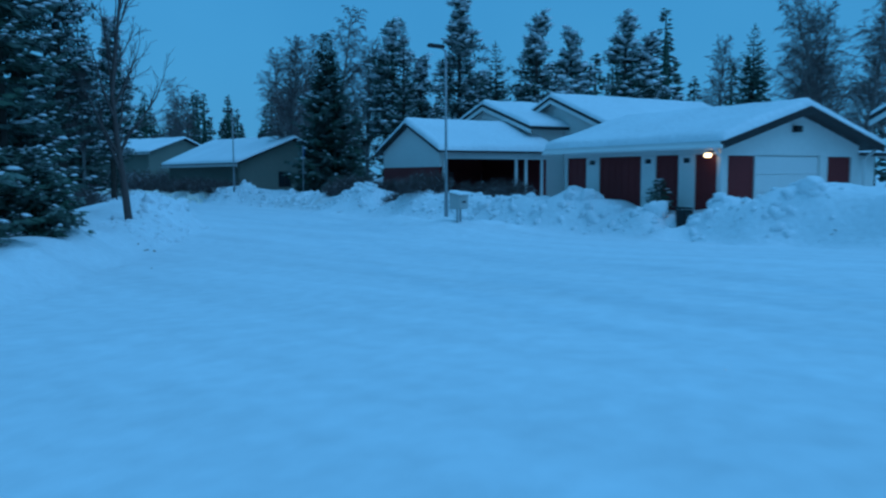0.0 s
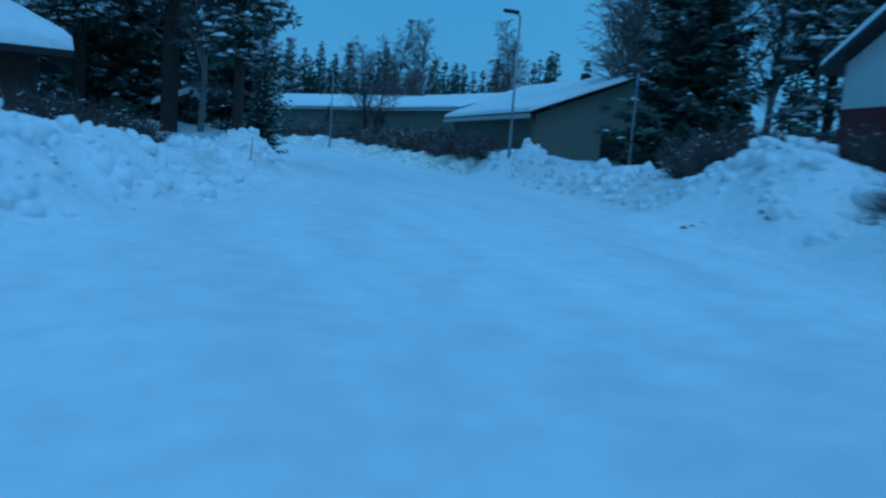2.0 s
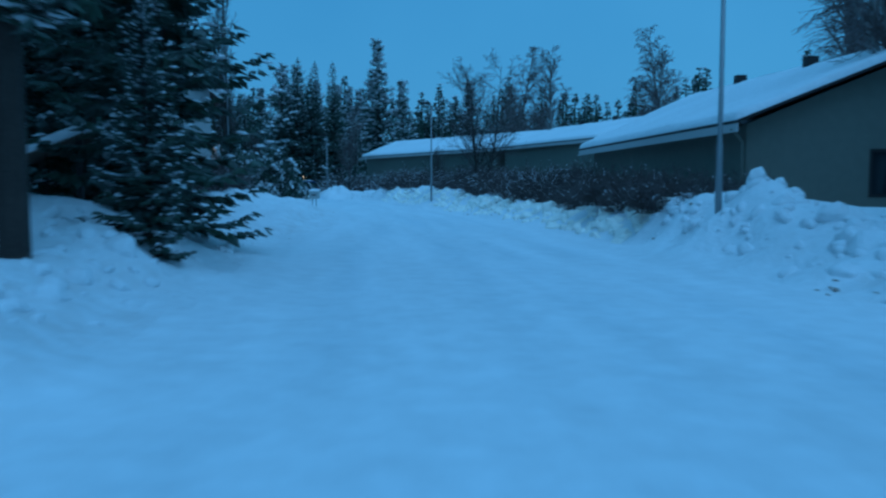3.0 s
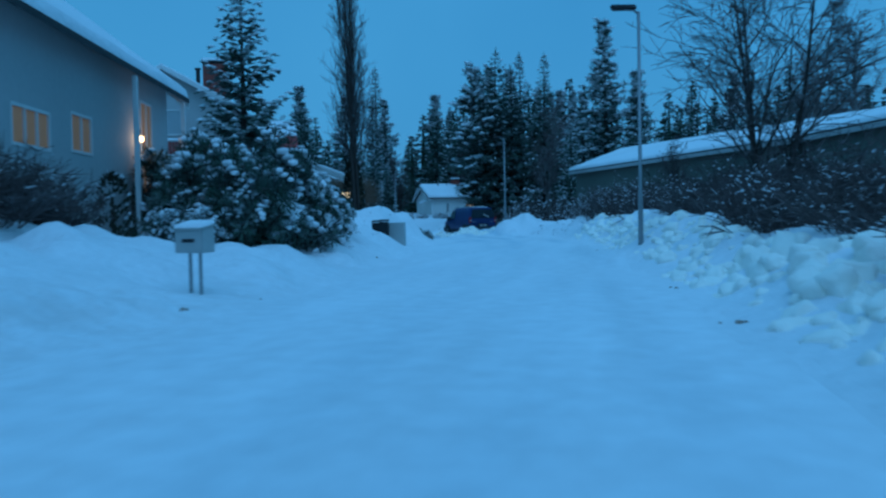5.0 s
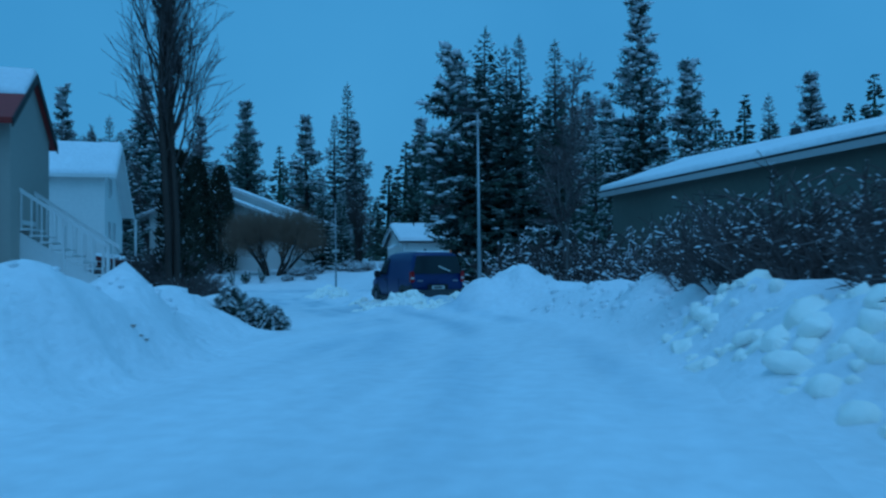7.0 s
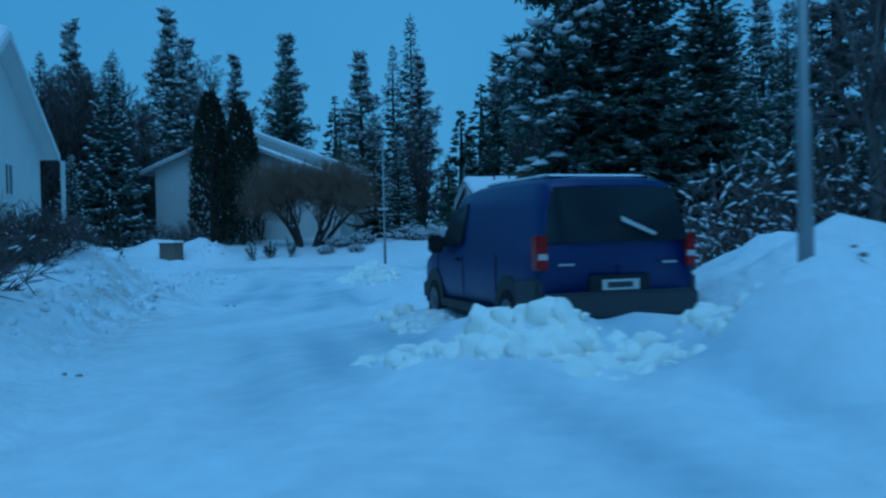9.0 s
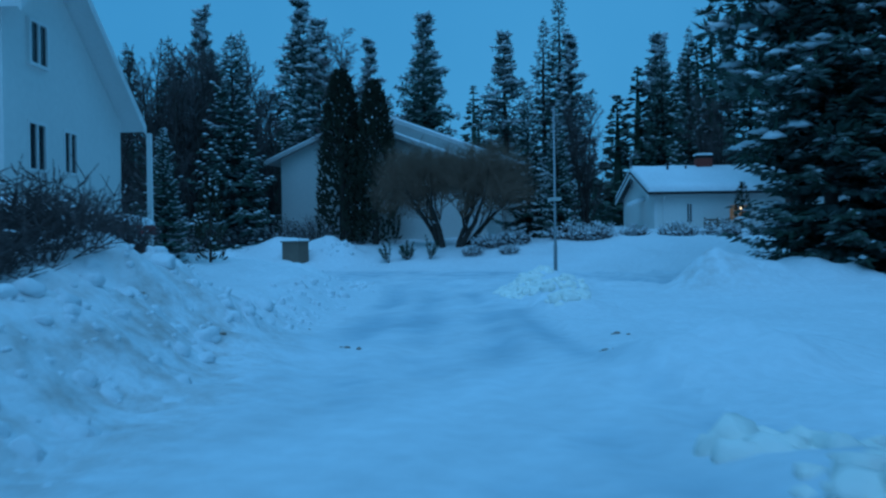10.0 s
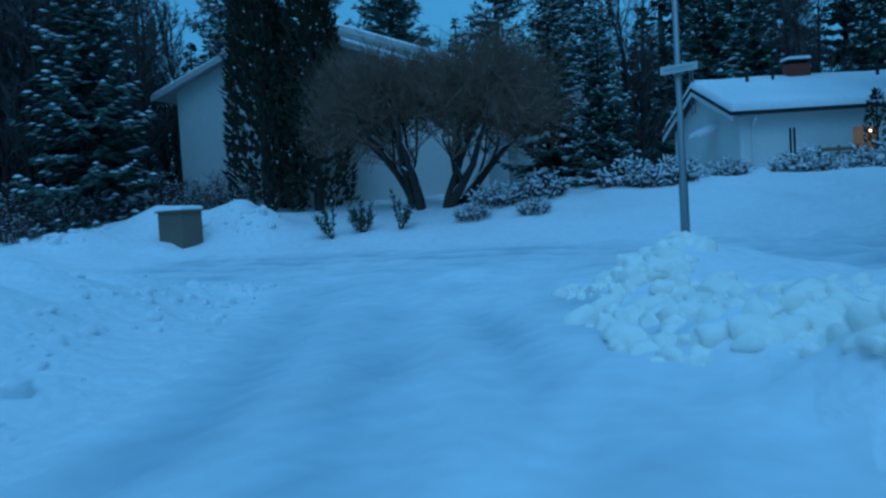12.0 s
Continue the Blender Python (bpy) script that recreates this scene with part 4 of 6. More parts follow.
for x, y, s in ((-8.4, 24.2, 0.9), (-8.3, 20.9, 1.0), (-8.6, 19.2, 1.0), (-9.4, 18.0, 1.1), (-10.5, 17.6, 1.1), (-8.9, 16.0, 0.9), (-10.6, 15.4, 1.0), (0.9, -25.4, 0.55), (1.5, -24.0, 0.6), (4.6, -25.6, 0.75), (4.9, -27.4, 0.8), (-10.7, 57.3, 0.55), (-11.4, 56.4, 0.55), (-14.2, 60.9, 1.2), (-15.2, 62.6, 1.2), (-17.0, 66.4, 0.75), (-17.8, 68.0, 0.8), (-18.8, 69.6, 0.8), (-19.0, 67.4, 0.95), (-20.2, 69.4, 1.0), (-21.2, 71.2, 1.05), (-22.6, 73.4, 1.0), (-24.2, 75.5, 1.0), (-18.4, 65.6, 0.9), (-20.8, 67.2, 1.0),
                (-8.7, -9.2, 0.8), (-9.2, -11.0, 0.9), (-8.6, -11.8, 0.7), (-9.8, -12.8, 0.9), (-10.6, -13.4, 1.0), (-12.0, -16.0, 1.0), (-11.0, -10.2, 1.0), (-13.2, -18.5, 1.0), (1.9, -25.4, 0.75), (5.7, 3.0, 0.8), (5.9, 5.2, 0.85), (5.8, 7.4, 0.85), (6.1, 9.6, 0.85), (6.3, 11.8, 0.85), (6.2, 0.8, 0.7), (2.6, -19.6, 0.6), (2.4, -21.8, 0.5), (3.4, -17.6, 0.75), (2.2, -23.8, 0.5), (4.2, -15.6, 0.85)):
    copy_thing(dark, at(x, y, s, x * 53 + y))


def far_woods():
    """Closed forest behind everything."""
    g = random.Random(81)
    s, w = Shape(), Shape()
    spots = [(g.uniform(-150, 90), g.uniform(150, 215)) for _ in range(210)] + [(g.uniform(45, 85), g.uniform(-20, 150)) for _ in range(70)] + [(g.uniform(-120, -52), g.uniform(0, 150)) for _ in range(150)]
    spots += [(g.uniform(-55, -26), g.uniform(-25, 22)) for _ in range(50)] + [(g.uniform(-30, 60), g.uniform(126, 150)) for _ in range(70)]
    for x, y in spots:
        h, z0 = g.uniform(11, 19), gz(x, y)
        r = h * g.uniform(0.12, 0.18)
        s.tube([(x, y, z0), (x, y, z0 + h * 0.5), (x, y, z0 + h * 0.97)], [r * 0.3, r * 0.16, 0.02], 5)
        for _ in range(150):
            k, a = g.random() ** 1.1, g.uniform(0, 6.283)
            rr = r * (1 - k) * g.uniform(0.3, 0.8)
            p = Vector((x + math.cos(a) * rr, y + math.sin(a) * rr, z0 + h * (0.08 + 0.9 * k)))
            d = Vector((math.cos(a), math.sin(a), g.uniform(-0.4, 0.3)))
            blade(s, p, d, (0.5 + r * 0.7 * (1 - k)), 0.35 + 0.3 * (1 - k), g)
            if g.random() < 0.22:
                cap(w, p + d * 0.4 + Vector((0, 0, 0.1)), d, 0.4, 0.22, 0.12)
    tagged(new("far_woods", mesh_of("far_woods", s, NEEDLE)), "dark spruce forest closing the view", "forest", kind="stuff")
    tagged(new("far_woods_snow", mesh_of("far_woods_snow", w, SNOW, True)), "snow lying on the forest's boughs", "snow", kind="stuff")


far_woods()

# ---- buildings ----
def wall(s, p, q, z0, z1, th, holes=()):
    """A wall from p to q (plan, its outer face) with openings (u0, u1, za, zb); thickness to its left. One closed shell."""
    p, q = Vector((*p, 0)), Vector((*q, 0))
    ln = (q - p).length
    m = Matrix.Translation(p) @ Matrix.Rotation(math.atan2(q.y - p.y, q.x - p.x), 4, 'Z')
    us = sorted({0.0, ln, *(min(max(h[i], 0), ln) for h in holes for i in (0, 1))})
    zs = sorted({z0, z1, *(min(max(h[i], z0), z1) for h in holes for i in (2, 3))})
    nu, nz = len(us) - 1, len(zs) - 1

    def solid(i, k):
        if not (0 <= i < nu and 0 <= k < nz):
            return False
        u, z = (us[i] + us[i + 1]) / 2, (zs[k] + zs[k + 1]) / 2
        return not any(h[0] < u < h[1] and h[2] < z < h[3] for h in holes)
    v, f, seen = [], [], {}

    def vert(i, k, y):
        if (i, k, y) not in seen:
            seen[i, k, y] = len(v)
            v.append(tuple(m @ Vector((us[i], th * y, zs[k]))))
        return seen[i, k, y]
    for i in range(nu):
        for k in range(nz):
            if not solid(i, k):
                continue
            c = [(i, k), (i + 1, k), (i + 1, k + 1), (i, k + 1)]
            f.append(tuple(vert(*e, 0) for e in c))
            f.append(tuple(vert(*e, 1) for e in c[::-1]))
            for (e, g), (di, dk) in zip(zip(c, c[1:] + c[:1]), ((0, -1), (1, 0), (0, 1), (-1, 0))):
                if not solid(i + di, k + dk):
                    f.append((vert(*g, 0), vert(*e, 0), vert(*e, 1), vert(*g, 1)))
    s.add(v, f)
    return m


def wall_part(parent, material, p, q, z0, z1, th, holes=()):
    s = Shape()
    m = wall(s, p, q, z0, z1, th, holes)
    part("wall", s, material, parent)
    return m


def window_part(parent, m, a, b, za, zb, glass=GLASS, frame_m=TRIM, bars=1, name="window"):
    """A window in a wall's opening: frame with mullions, and its pane under it."""
    s = Shape()
    w, n = 0.07, bars + 1
    u = [w + (b - a - 2 * w) * i / n for i in range(n + 1)]
    wall(s, (0, 0), (b - a, 0), za, zb, 0.1, [(u[i] + 0.025 * (i > 0), u[i + 1] - 0.025 * (i < n - 1), za + w, zb - w) for i in range(n)])
    s.v = [tuple(m @ (Vector(p) + Vector((a, -0.02, 0)))) for p in s.v]
    f = part(name, s, frame_m, parent)
    part("pane", Shape().box(a + w * 0.5, 0.03, za + w * 0.5, b - w * 0.5, 0.045, zb - w * 0.5, m), glass, f)
    return f


def snow_sheet(a, b, c, d, thick, seed=1, nu=26, nv=14, roll=0.22):
    """Snow on the slope a-b (eave) to d-c (ridge), rounded at its edges."""
    s = Shape()
    a, b, c, d = (Vector(p) for p in (a, b, c, d))
    top, bot = [], []
    for j in range(nv + 1):
        for i in range(nu + 1):
            u, v = i / nu, j / nv
            uu, vv = 0.5 - 0.5 * math.cos(u * math.pi), 0.5 - 0.5 * math.cos(v * math.pi)
            p = a.lerp(b, uu).lerp(d.lerp(c, uu), vv)
            lu, lv = (b - a).length, (d - a).length
            e = min(uu * lu, (1 - uu) * lu, vv * lv) / roll
            k = math.sqrt(max(0.0, 1 - (1 - min(1, e)) ** 2))
            n = noise.noise(Vector((p.x * 0.6, p.y * 0.6, seed))) * 0.25 + noise.noise(Vector((p.x * 2.1, p.y * 2.1, seed + 5))) * 0.10
            top.append(tuple(p + Vector((0, 0, thick * k * (1 + n) + 0.005))))
            bot.append(tuple(p))
    w = nu + 1
    f = [(j * w + i, j * w + i + 1, (j + 1) * w + i + 1, (j + 1) * w + i) for j in range(nv) for i in range(nu)]
    n0 = len(top)
    s.add(top + bot, f)
    s.f += [tuple(n0 + k for k in q[::-1]) for q in f]
    ring = [i for i in range(w)] + [j * w + nu for j in range(1, nv + 1)] + [nv * w + i for i in range(nu - 1, -1, -1)] + [j * w for j in range(nv - 1, 0, -1)]
    s.f += [(n0 + ring[i], n0 + ring[(i + 1) % len(ring)], ring[(i + 1) % len(ring)], ring[i]) for i in range(len(ring))]
    return s


def slope(parent, a, b, c, d, th=0.16, snow=0.28, roof_m=DARK, seed=1, bare=0.0, roll=0.16):
    """One roof slope with fascia and its snow."""
    s = Shape().prism([a, b, c, d], (0, 0, -th))
    r = part("roof", s, roof_m, parent)
    up = Vector((0, 0, 0.004))
    if bare:
        a, b = Vector(a).lerp(Vector(d), bare), Vector(b).lerp(Vector(c), bare)
    part("snow_cover", snow_sheet(*(Vector(p) + up for p in (a, b, c, d)), snow, seed, roll=roll), SNOW, r, "thick snow on the roof", smooth=True)
    return r


def gable_house(name, m, length, width, z0, eave, ridge, wall_m, label, over=0.5, gable_over=0.5, skirt=None, holes_front=(), holes_gable0=(), holes_gable1=(), holes_back=(),
                snow=0.3, gable_m=None, soffit=True, seed=1, windows=True, lit=(), roof_m=DARK):
    """Local frame: ridge along x (0 to length), front wall at y = 0, back at y = width."""
    t = thing(name, m, label, "house" if "house" in name else "building")
    th = 0.2
    mf = wall_part(t, wall_m, (0, 0), (length, 0), z0, eave, th, holes_front)
    m1 = wall_part(t, wall_m, (length, th), (length, width - th), z0, eave, th, holes_gable1)
    mb = wall_part(t, wall_m, (length, width), (0, width), z0, eave, th, holes_back)
    m0 = wall_part(t, wall_m, (0, width - th), (0, th), z0, eave, th, holes_gable0)
    k = (ridge - eave) / (width / 2)
    for x in (0.0, length - th):
        g = Shape().prism([(x, 0, eave), (x, width, eave), (x, width / 2, ridge)], (th, 0, 0))
        part("gable", g, gable_m or wall_m, t)
    drop = k * over
    up = 0.17
    x0, x1 = -gable_over, length + gable_over
    slope(t, (x0, -over, eave - drop + up), (x1, -over, eave - drop + up), (x1, width / 2, ridge + up), (x0, width / 2, ridge + up), 0.16, snow, roof_m, seed)
    slope(t, (x1, width + over, eave - drop + up), (x0, width + over, eave - drop + up), (x0, width / 2, ridge + up), (x1, width / 2, ridge + up), 0.16, snow, roof_m, seed + 3)
    # white boards under the verge
    for x in (x0 + 0.02, x1 - 0.06):
        b = Shape()
        for y0, za, y1, zb in ((-over, eave - drop, width / 2, ridge), (width / 2, ridge, width + over, eave - drop)):
            b.prism([(x, y0, za + 0.005), (x, y1, zb + 0.005), (x, y1, zb - 0.19), (x, y0, za - 0.19)], (0.04, 0, 0))
        part("bargeboard", b, TRIM, t)
    if windows:
        for mm, hs in ((mf, holes_front), (m1, holes_gable1), (mb, holes_back), (m0, holes_gable0)):
            for i, h in enumerate(hs):
                window_part(t, mm, *h, glass=LIT if (h in lit) else GLASS, bars=1 if h[1] - h[0] < 1.6 else 2)
    return t


def frame_at(x, y, z, dirx, diry):
    return Matrix.Translation((x, y, z)) @ Matrix.Rotation(math.atan2(diry, dirx), 4, 'Z')


# garage row, carport and terrace behind the corner bank; x along the row, y away from the road
ROW = frame_at(1.54, -33.5, 0, -0.207, -0.978)


def garage_row():
    t = thing("garage_building", ROW, "white garage building with dark red doors and snowy roof", "garage")
    L0, L1, W, z0, ev, rg = -0.12, 7.15, 6.7, -0.5, 2.68, 3.67
    doors = [(0.0, 1.08), (1.76, 3.84), (4.49, 5.48), (6.14, 7.0)]
    wins = [(1.18, 1.66, 2.02, 2.32), (3.95, 4.39, 2.02, 2.32), (5.6, 6.04, 2.02, 2.32)]
    holes = [(a - L0, b - L0, z0, 2.35) for a, b in doors] + [(a - L0, b - L0, za, zb) for a, b, za, zb in wins]
    mf = wall_part(t, WHITE, (L0, 0), (L1, 0), z0, ev, 0.2, holes)
    g_holes = [(0.1, 1.3, z0, 2.3), (1.4, 4.45, z0, 2.32), (4.85, 6.1, z0, 2.3)]
    mg = wall_part(t, WHITE, (L1, 0.2), (L1, W - 0.2), z0, ev, 0.2, g_holes)
    wall_part(t, WHITE, (L1, W), (L0, W), z0, ev, 0.2)
    wall_part(t, WHITE, (L0, W - 0.2), (L0, 0.2), z0, ev, 0.2)
    for x in (L0, L1 - 0.2):
        part("gable", Shape().prism([(x, 0, ev), (x, W, ev), (x, W / 2, rg)], (0.2, 0, 0)), WHITE, t)
    for a, b in doors:
        n = max(3, int((b - a) / 0.16))
        door = part("door", Shape().box(a - L0 + 0.004, 0.08, z0, b - L0 - 0.004, 0.12, 2.34, mf), RED, t, "dark red boarded door")
        for i in range(n):
            u0, u1 = a + (b - a) * i / n, a + (b - a) * (i + 1) / n
            part("plank", Shape().box(u0 - L0 + 0.004, 0.05 + 0.006 * (i % 2), z0, u1 - L0 - 0.004, 0.078, 2.335, mf), RED, door)
    for a, b, za, zb in wins:
        window_part(t, mf, a - L0, b - L0, za, zb, bars=0)
    for a, b, za, zb in (g_holes[0], g_holes[2]):
        part("panel", Shape().box(a + 0.01, 0.04, za, b - 0.01, 0.1, zb - 0.01, mg), RED, t, "dark red boarded panel")
    a, b, za, zb = g_holes[1]
    door = part("garage_door", Shape().box(a + 0.01, 0.09, za, b - 0.01, 0.12, zb - 0.01, mg), TRIM, t, "pale sectional garage door")
    for i in range(5):
        part("section", Shape().box(a + 0.01, 0.06, za + i * 0.56, b - 0.01, 0.088, za + i * 0.56 + 0.545, mg), TRIM, door)
    k, o = (rg - ev) / (W / 2), 0.55
    x0, x1 = L0 - 0.55, L1 + 0.55
    up = 0.17
    slope(t, (x0, -o, ev - k * o + up), (x1, -o, ev - k * o + up), (x1, W / 2, rg + up), (x0, W / 2, rg + up), seed=2, snow=0.24)
    slope(t, (x1, W + o, ev - k * o + up), (x0, W + o, ev - k * o + up), (x0, W / 2, rg + up), (x1, W / 2, rg + up), seed=4, snow=0.24)
    b = Shape()
    x = x1 - 0.05
    for y0, za, y1, zb in ((-o, ev - k * o, W / 2, rg), (W / 2, rg, W + o, ev - k * o)):
        b.prism([(x, y0, za + 0.165), (x, y1, zb + 0.165), (x, y1, zb - 0.05), (x, y0, za - 0.05)], (0.08, 0, 0))
    part("bargeboard", b, DARK, t, "dark verge board")
    g = Shape().tube([(x0, -o - 0.06, ev - k * o + 0.02), (x1, -o - 0.06, ev - k * o + 0.02)], [0.06, 0.06], 8)
    part("gutter", g, TRIM, t)
    part("fascia", Shape().box(x0, -o - 0.03, ev - k * o - 0.03, x1 - 0.1, -o - 0.003, ev - k * o + 0.165), TRIM, t, "white eave board")
    # side towards the carport: red boards under a dark window
    for i in range(30):
        part("plank", Shape().box(L0 - 0.03 - 0.006 * (i % 2), 0.3 + i * 0.2, z0, L0 - 0.002, 0.494 + i * 0.2, 1.7), RED, t)
    window_part(t, Matrix.Translation((L0 - 0.06, 2.6, 0)) @ Matrix.Rotation(radians(-90), 4, 'Z'), 0.0, 1.1, 1.72, 2.5, bars=0)
    part("downpipe", Shape().tube([(L1 + 0.1, -o, ev - 0.1), (L1 + 0.1, -0.1, ev - 0.45), (L1 + 0.1, -0.1, z0)], [0.05] * 3, 8), TRIM, t)
    part("downpipe", Shape().tube([(L1 + 0.3, W + o, ev - 0.1), (L1 + 0.15, W + 0.1, ev - 0.45), (L1 + 0.15, W + 0.1, z0)], [0.05] * 3, 8), TRIM, t)
    lamp = part("wall_lamp", Shape().tube([(L1 - 0.25, -0.02, 2.42), (L1 - 0.25, -0.28, 2.40)], [0.03, 0.03], 8), BLACK, t)
    part("bulb", Shape().box(L1 - 0.36, -0.34, 2.24, L1 - 0.16, -0.2, 2.36), BULB, lamp, "glowing warm lamp", bevel=0.02)
    spot = part("floodlight", Shape().box(L1 + 0.02, W / 2 - 0.18, 3.05, L1 + 0.2, W / 2 + 0.12, 3.25), BLACK, t, "dark floodlight under the gable", bevel=0.02)
    return t


garage_row()


def carport():
    t = thing("carport", ROW, "open white carport with dark red boards and snow on its roof", "carport")
    c, hw, dep, ev, rg = -12.5, 3.0, 6.3, 2.95, 4.22
    s = Shape()
    # gable end towards the road, red below and white above
    part("panel", Shape().box(c - hw, 0, -0.4, c + hw - 0.1, 0.14, 2.15), RED, t, "dark red boarded panel")
    part("gable", Shape().prism([(c - hw, 0.01, 2.15), (c + hw, 0.01, 2.15), (c + hw, 0.01, ev + 0.04), (c, 0.01, rg + 0.04), (c - hw, 0.01, ev + 0.04)], (0, 0.13, 0)), WHITE, t)
    part("panel", Shape().box(c - hw, 0.14, -0.4, c - hw + 0.14, dep, ev), RED, t)
    part("panel", Shape().box(c - hw, dep - 0.14, -0.4, c + hw, dep, ev), RED, t)
    for y in (0.2, dep - 1.9, dep - 1.3, dep - 0.3):
        part("post", Shape().box(c + hw - 0.12, y, -0.4, c + hw, y + 0.12, ev - 0.1), TRIM, t)
    part("beam", Shape().box(c + hw - 0.16, 0.14, ev - 0.42, c + hw + 0.02, dep, ev - 0.05), TRIM, t, "white boarded beam")
    k, o, up = (rg - ev) / hw, 0.45, 0.15
    for sgn in (-1, 1):
        e0 = (c + sgn * (hw + o), -0.28, ev - k * o + up)
        e1 = (c + sgn * (hw + o), dep + 0.5, ev - k * o + up)
        r0, r1 = (c, -0.28, rg + up), (c, dep + 0.5, rg + up)
        q = (e0, e1, r1, r0) if sgn > 0 else (e1, e0, r0, r1)
        slope(t, *q, th=0.09, seed=6 + sgn, snow=0.24)
    b = Shape()
    for sgn in (-1, 1):
        b.prism([(c, -0.31, rg + 0.14), (c + sgn * (hw + o), -0.31, ev - k * o + 0.14), (c + sgn * (hw + o), -0.31, ev - k * o + 0.04), (c, -0.31, rg + 0.04)], (0, 0.05, 0))
    part("bargeboard", b, DARK, t, "dark verge board")
    return t


carport()


def terrace(cx, hw, y0, y1, ev, rg, label, seed):
    """A house of the terrace with its gable to the road, in the row's frame."""
    m = ROW @ Matrix.Translation((cx + hw, y0, 0)) @ Matrix.Rotation(radians(90), 4, 'Z')
    t = gable_house("terraced_house", m, y1 - y0, 2 * hw, -0.4, ev, rg, WHITE, label, seed=seed, over=0.5, snow=0.2, holes_front=((3.0, 4.6, 1.0, 2.2),))
    return t


link = thing("house_wall", ROW, "dark red boarded wall with a dark window and white posts", "wall")
for i in range(44):
    part("plank", Shape().box(-9.0 + i * 0.2, 7.6 + 0.008 * (i % 2), -0.4, -8.806 + i * 0.2, 7.66, 2.0), RED, link)
part("wall", Shape().box(-9.0, 7.66, -0.4, -0.15, 7.8, 3.4), WHITE, link)
window_part(link, Matrix.Translation((-3.2, 7.64, 0)), 0.0, 1.1, 1.6, 2.75, bars=0)
for x in (-8.2, -7.6, -4.2):
    part("post", Shape().box(x, 7.42, -0.4, x + 0.14, 7.58, 3.0), TRIM, link)
terrace(-14.6, 4.0, 6.2, 18.0, 4.25, 5.55, "white terraced house with shallow snowy gable roof", 11)
terrace(-11.2, 4.3, 8.3, 19.0, 4.1, 5.75, "white terraced house with shallow snowy gable roof behind the carport", 14)
terrace(-4.2, 4.6, 9.0, 18.5, 2.7, 3.9, "white terraced house behind the garages with snowy roof", 17)
terrace(11.5, 5.0, 9.5, 20.0, 3.9, 6.4, "white and dark red terraced house beyond the garages", 19)


def strip_house(name, a, b, c, d, z0, label, wall_m=GREEN, seed=1, wins=(), th=0.5, end_wins=()):
    """A long low house: eave a-b, ridge d-c; the far slope mirrors the near one."""
    a, b, c, d = (Vector(p) for p in (a, b, c, d))
    base = (a + b) / 2
    t = thing(name, Matrix.Translation((base.x, base.y, 0)), label, "house")
    o = Vector((base.x, base.y, 0))
    a, b, c, d = a - o, b - o, c - o, d - o
    a2, b2 = d * 2 - a, c * 2 - b
    a2.z, b2.z = a.z, b.z
    inn = ((c + d) / 2 - (a + b) / 2)
    inn = Vector((inn.x, inn.y, 0)).normalized() * th
    s = Shape()
    along = (b - a)
    e = Vector((along.x, along.y, 0)).normalized() * th
    p, q, q2, p2 = a + inn + e, b + inn - e, b2 - inn - e, a2 - inn + e
    top = a.z - 0.05
    mf = wall_part(t, wall_m, p.xy, q.xy, z0, top, 0.2, wins)
    m1 = wall_part(t, wall_m, q.xy, q2.xy, z0, top, 0.2, end_wins)
    wall_part(t, wall_m, q2.xy, p2.xy, z0, top, 0.2)
    wall_part(t, wall_m, p2.xy, p.xy, z0, top, 0.2)
    for u, v, r, sg in ((q, q2, c, -1), (p, p2, d, 1)):
        rr = Vector((r.x, r.y, r.z - 0.2)) + e * sg
        g = Shape().prism([(u.x, u.y, top), (v.x, v.y, top), tuple(rr)], tuple(e * sg * 0.4))
        part("gable", g, wall_m, t)
    slope(t, a, b, c, d, 0.07, 0.18, DARK, seed, roll=0.1)
    dn = Vector((0, 0, -0.074))
    part("fascia", Shape().prism([a + dn, b + dn, b + dn + inn * 0.1, a + dn + inn * 0.1], (0, 0, -0.2)), PALE, t, "pale eave board")
    slope(t, b2, a2, d, c, 0.07, 0.18, DARK, seed + 1, roll=0.1)
    for i, h in enumerate(wins):
        window_part(t, mf, *h)
    for u in (0.3, 0.62):
        p = d.lerp(c, u)
        part("vent", Shape().box(p.x - 0.2, p.y - 0.2, p.z - 0.1, p.x + 0.14, p.y + 0.14, p.z + 0.42), DARK, t, "dark roof vent")
    for h in end_wins:
        window_part(t, m1, *h, frame_m=DARK)
    part("downpipe", Shape().tube([tuple(b + Vector((0, 0, -0.2)) - e * 0.5), tuple(q + inn.normalized() * -0.1 + Vector((0, 0, -0.5))), (q - inn.normalized() * 0.1).to_tuple()[:2] + (z0,)], [0.04] * 3, 8), wall_m, t)
    return t


strip_house("row_house", (7.4, 16.6, 2.75), (6.9, 2.0, 2.75), (11.9, 1.8, 4.7), (12.3, 16.6, 4.9), -0.3, "low sage-green row house with deep snow on its roof", seed=21, end_wins=((3.2, 4.3, 0.9, 2.1),))
strip_house("row_house", (10.6, 50.5, 4.5), (14.5, 36.4, 4.5), (20.5, 40, 6.3), (16.6, 55, 6.3), 0.2, "sage-green row house with long snowy roof", seed=23)
strip_house("row_house", (-0.2, 72.2, 4.5), (10.6, 50.5, 4.5), (16.6, 57, 6.3), (3.7, 77.5, 6.3), 0.2, "sage-green row house with long snowy roof behind the hedge", seed=25)


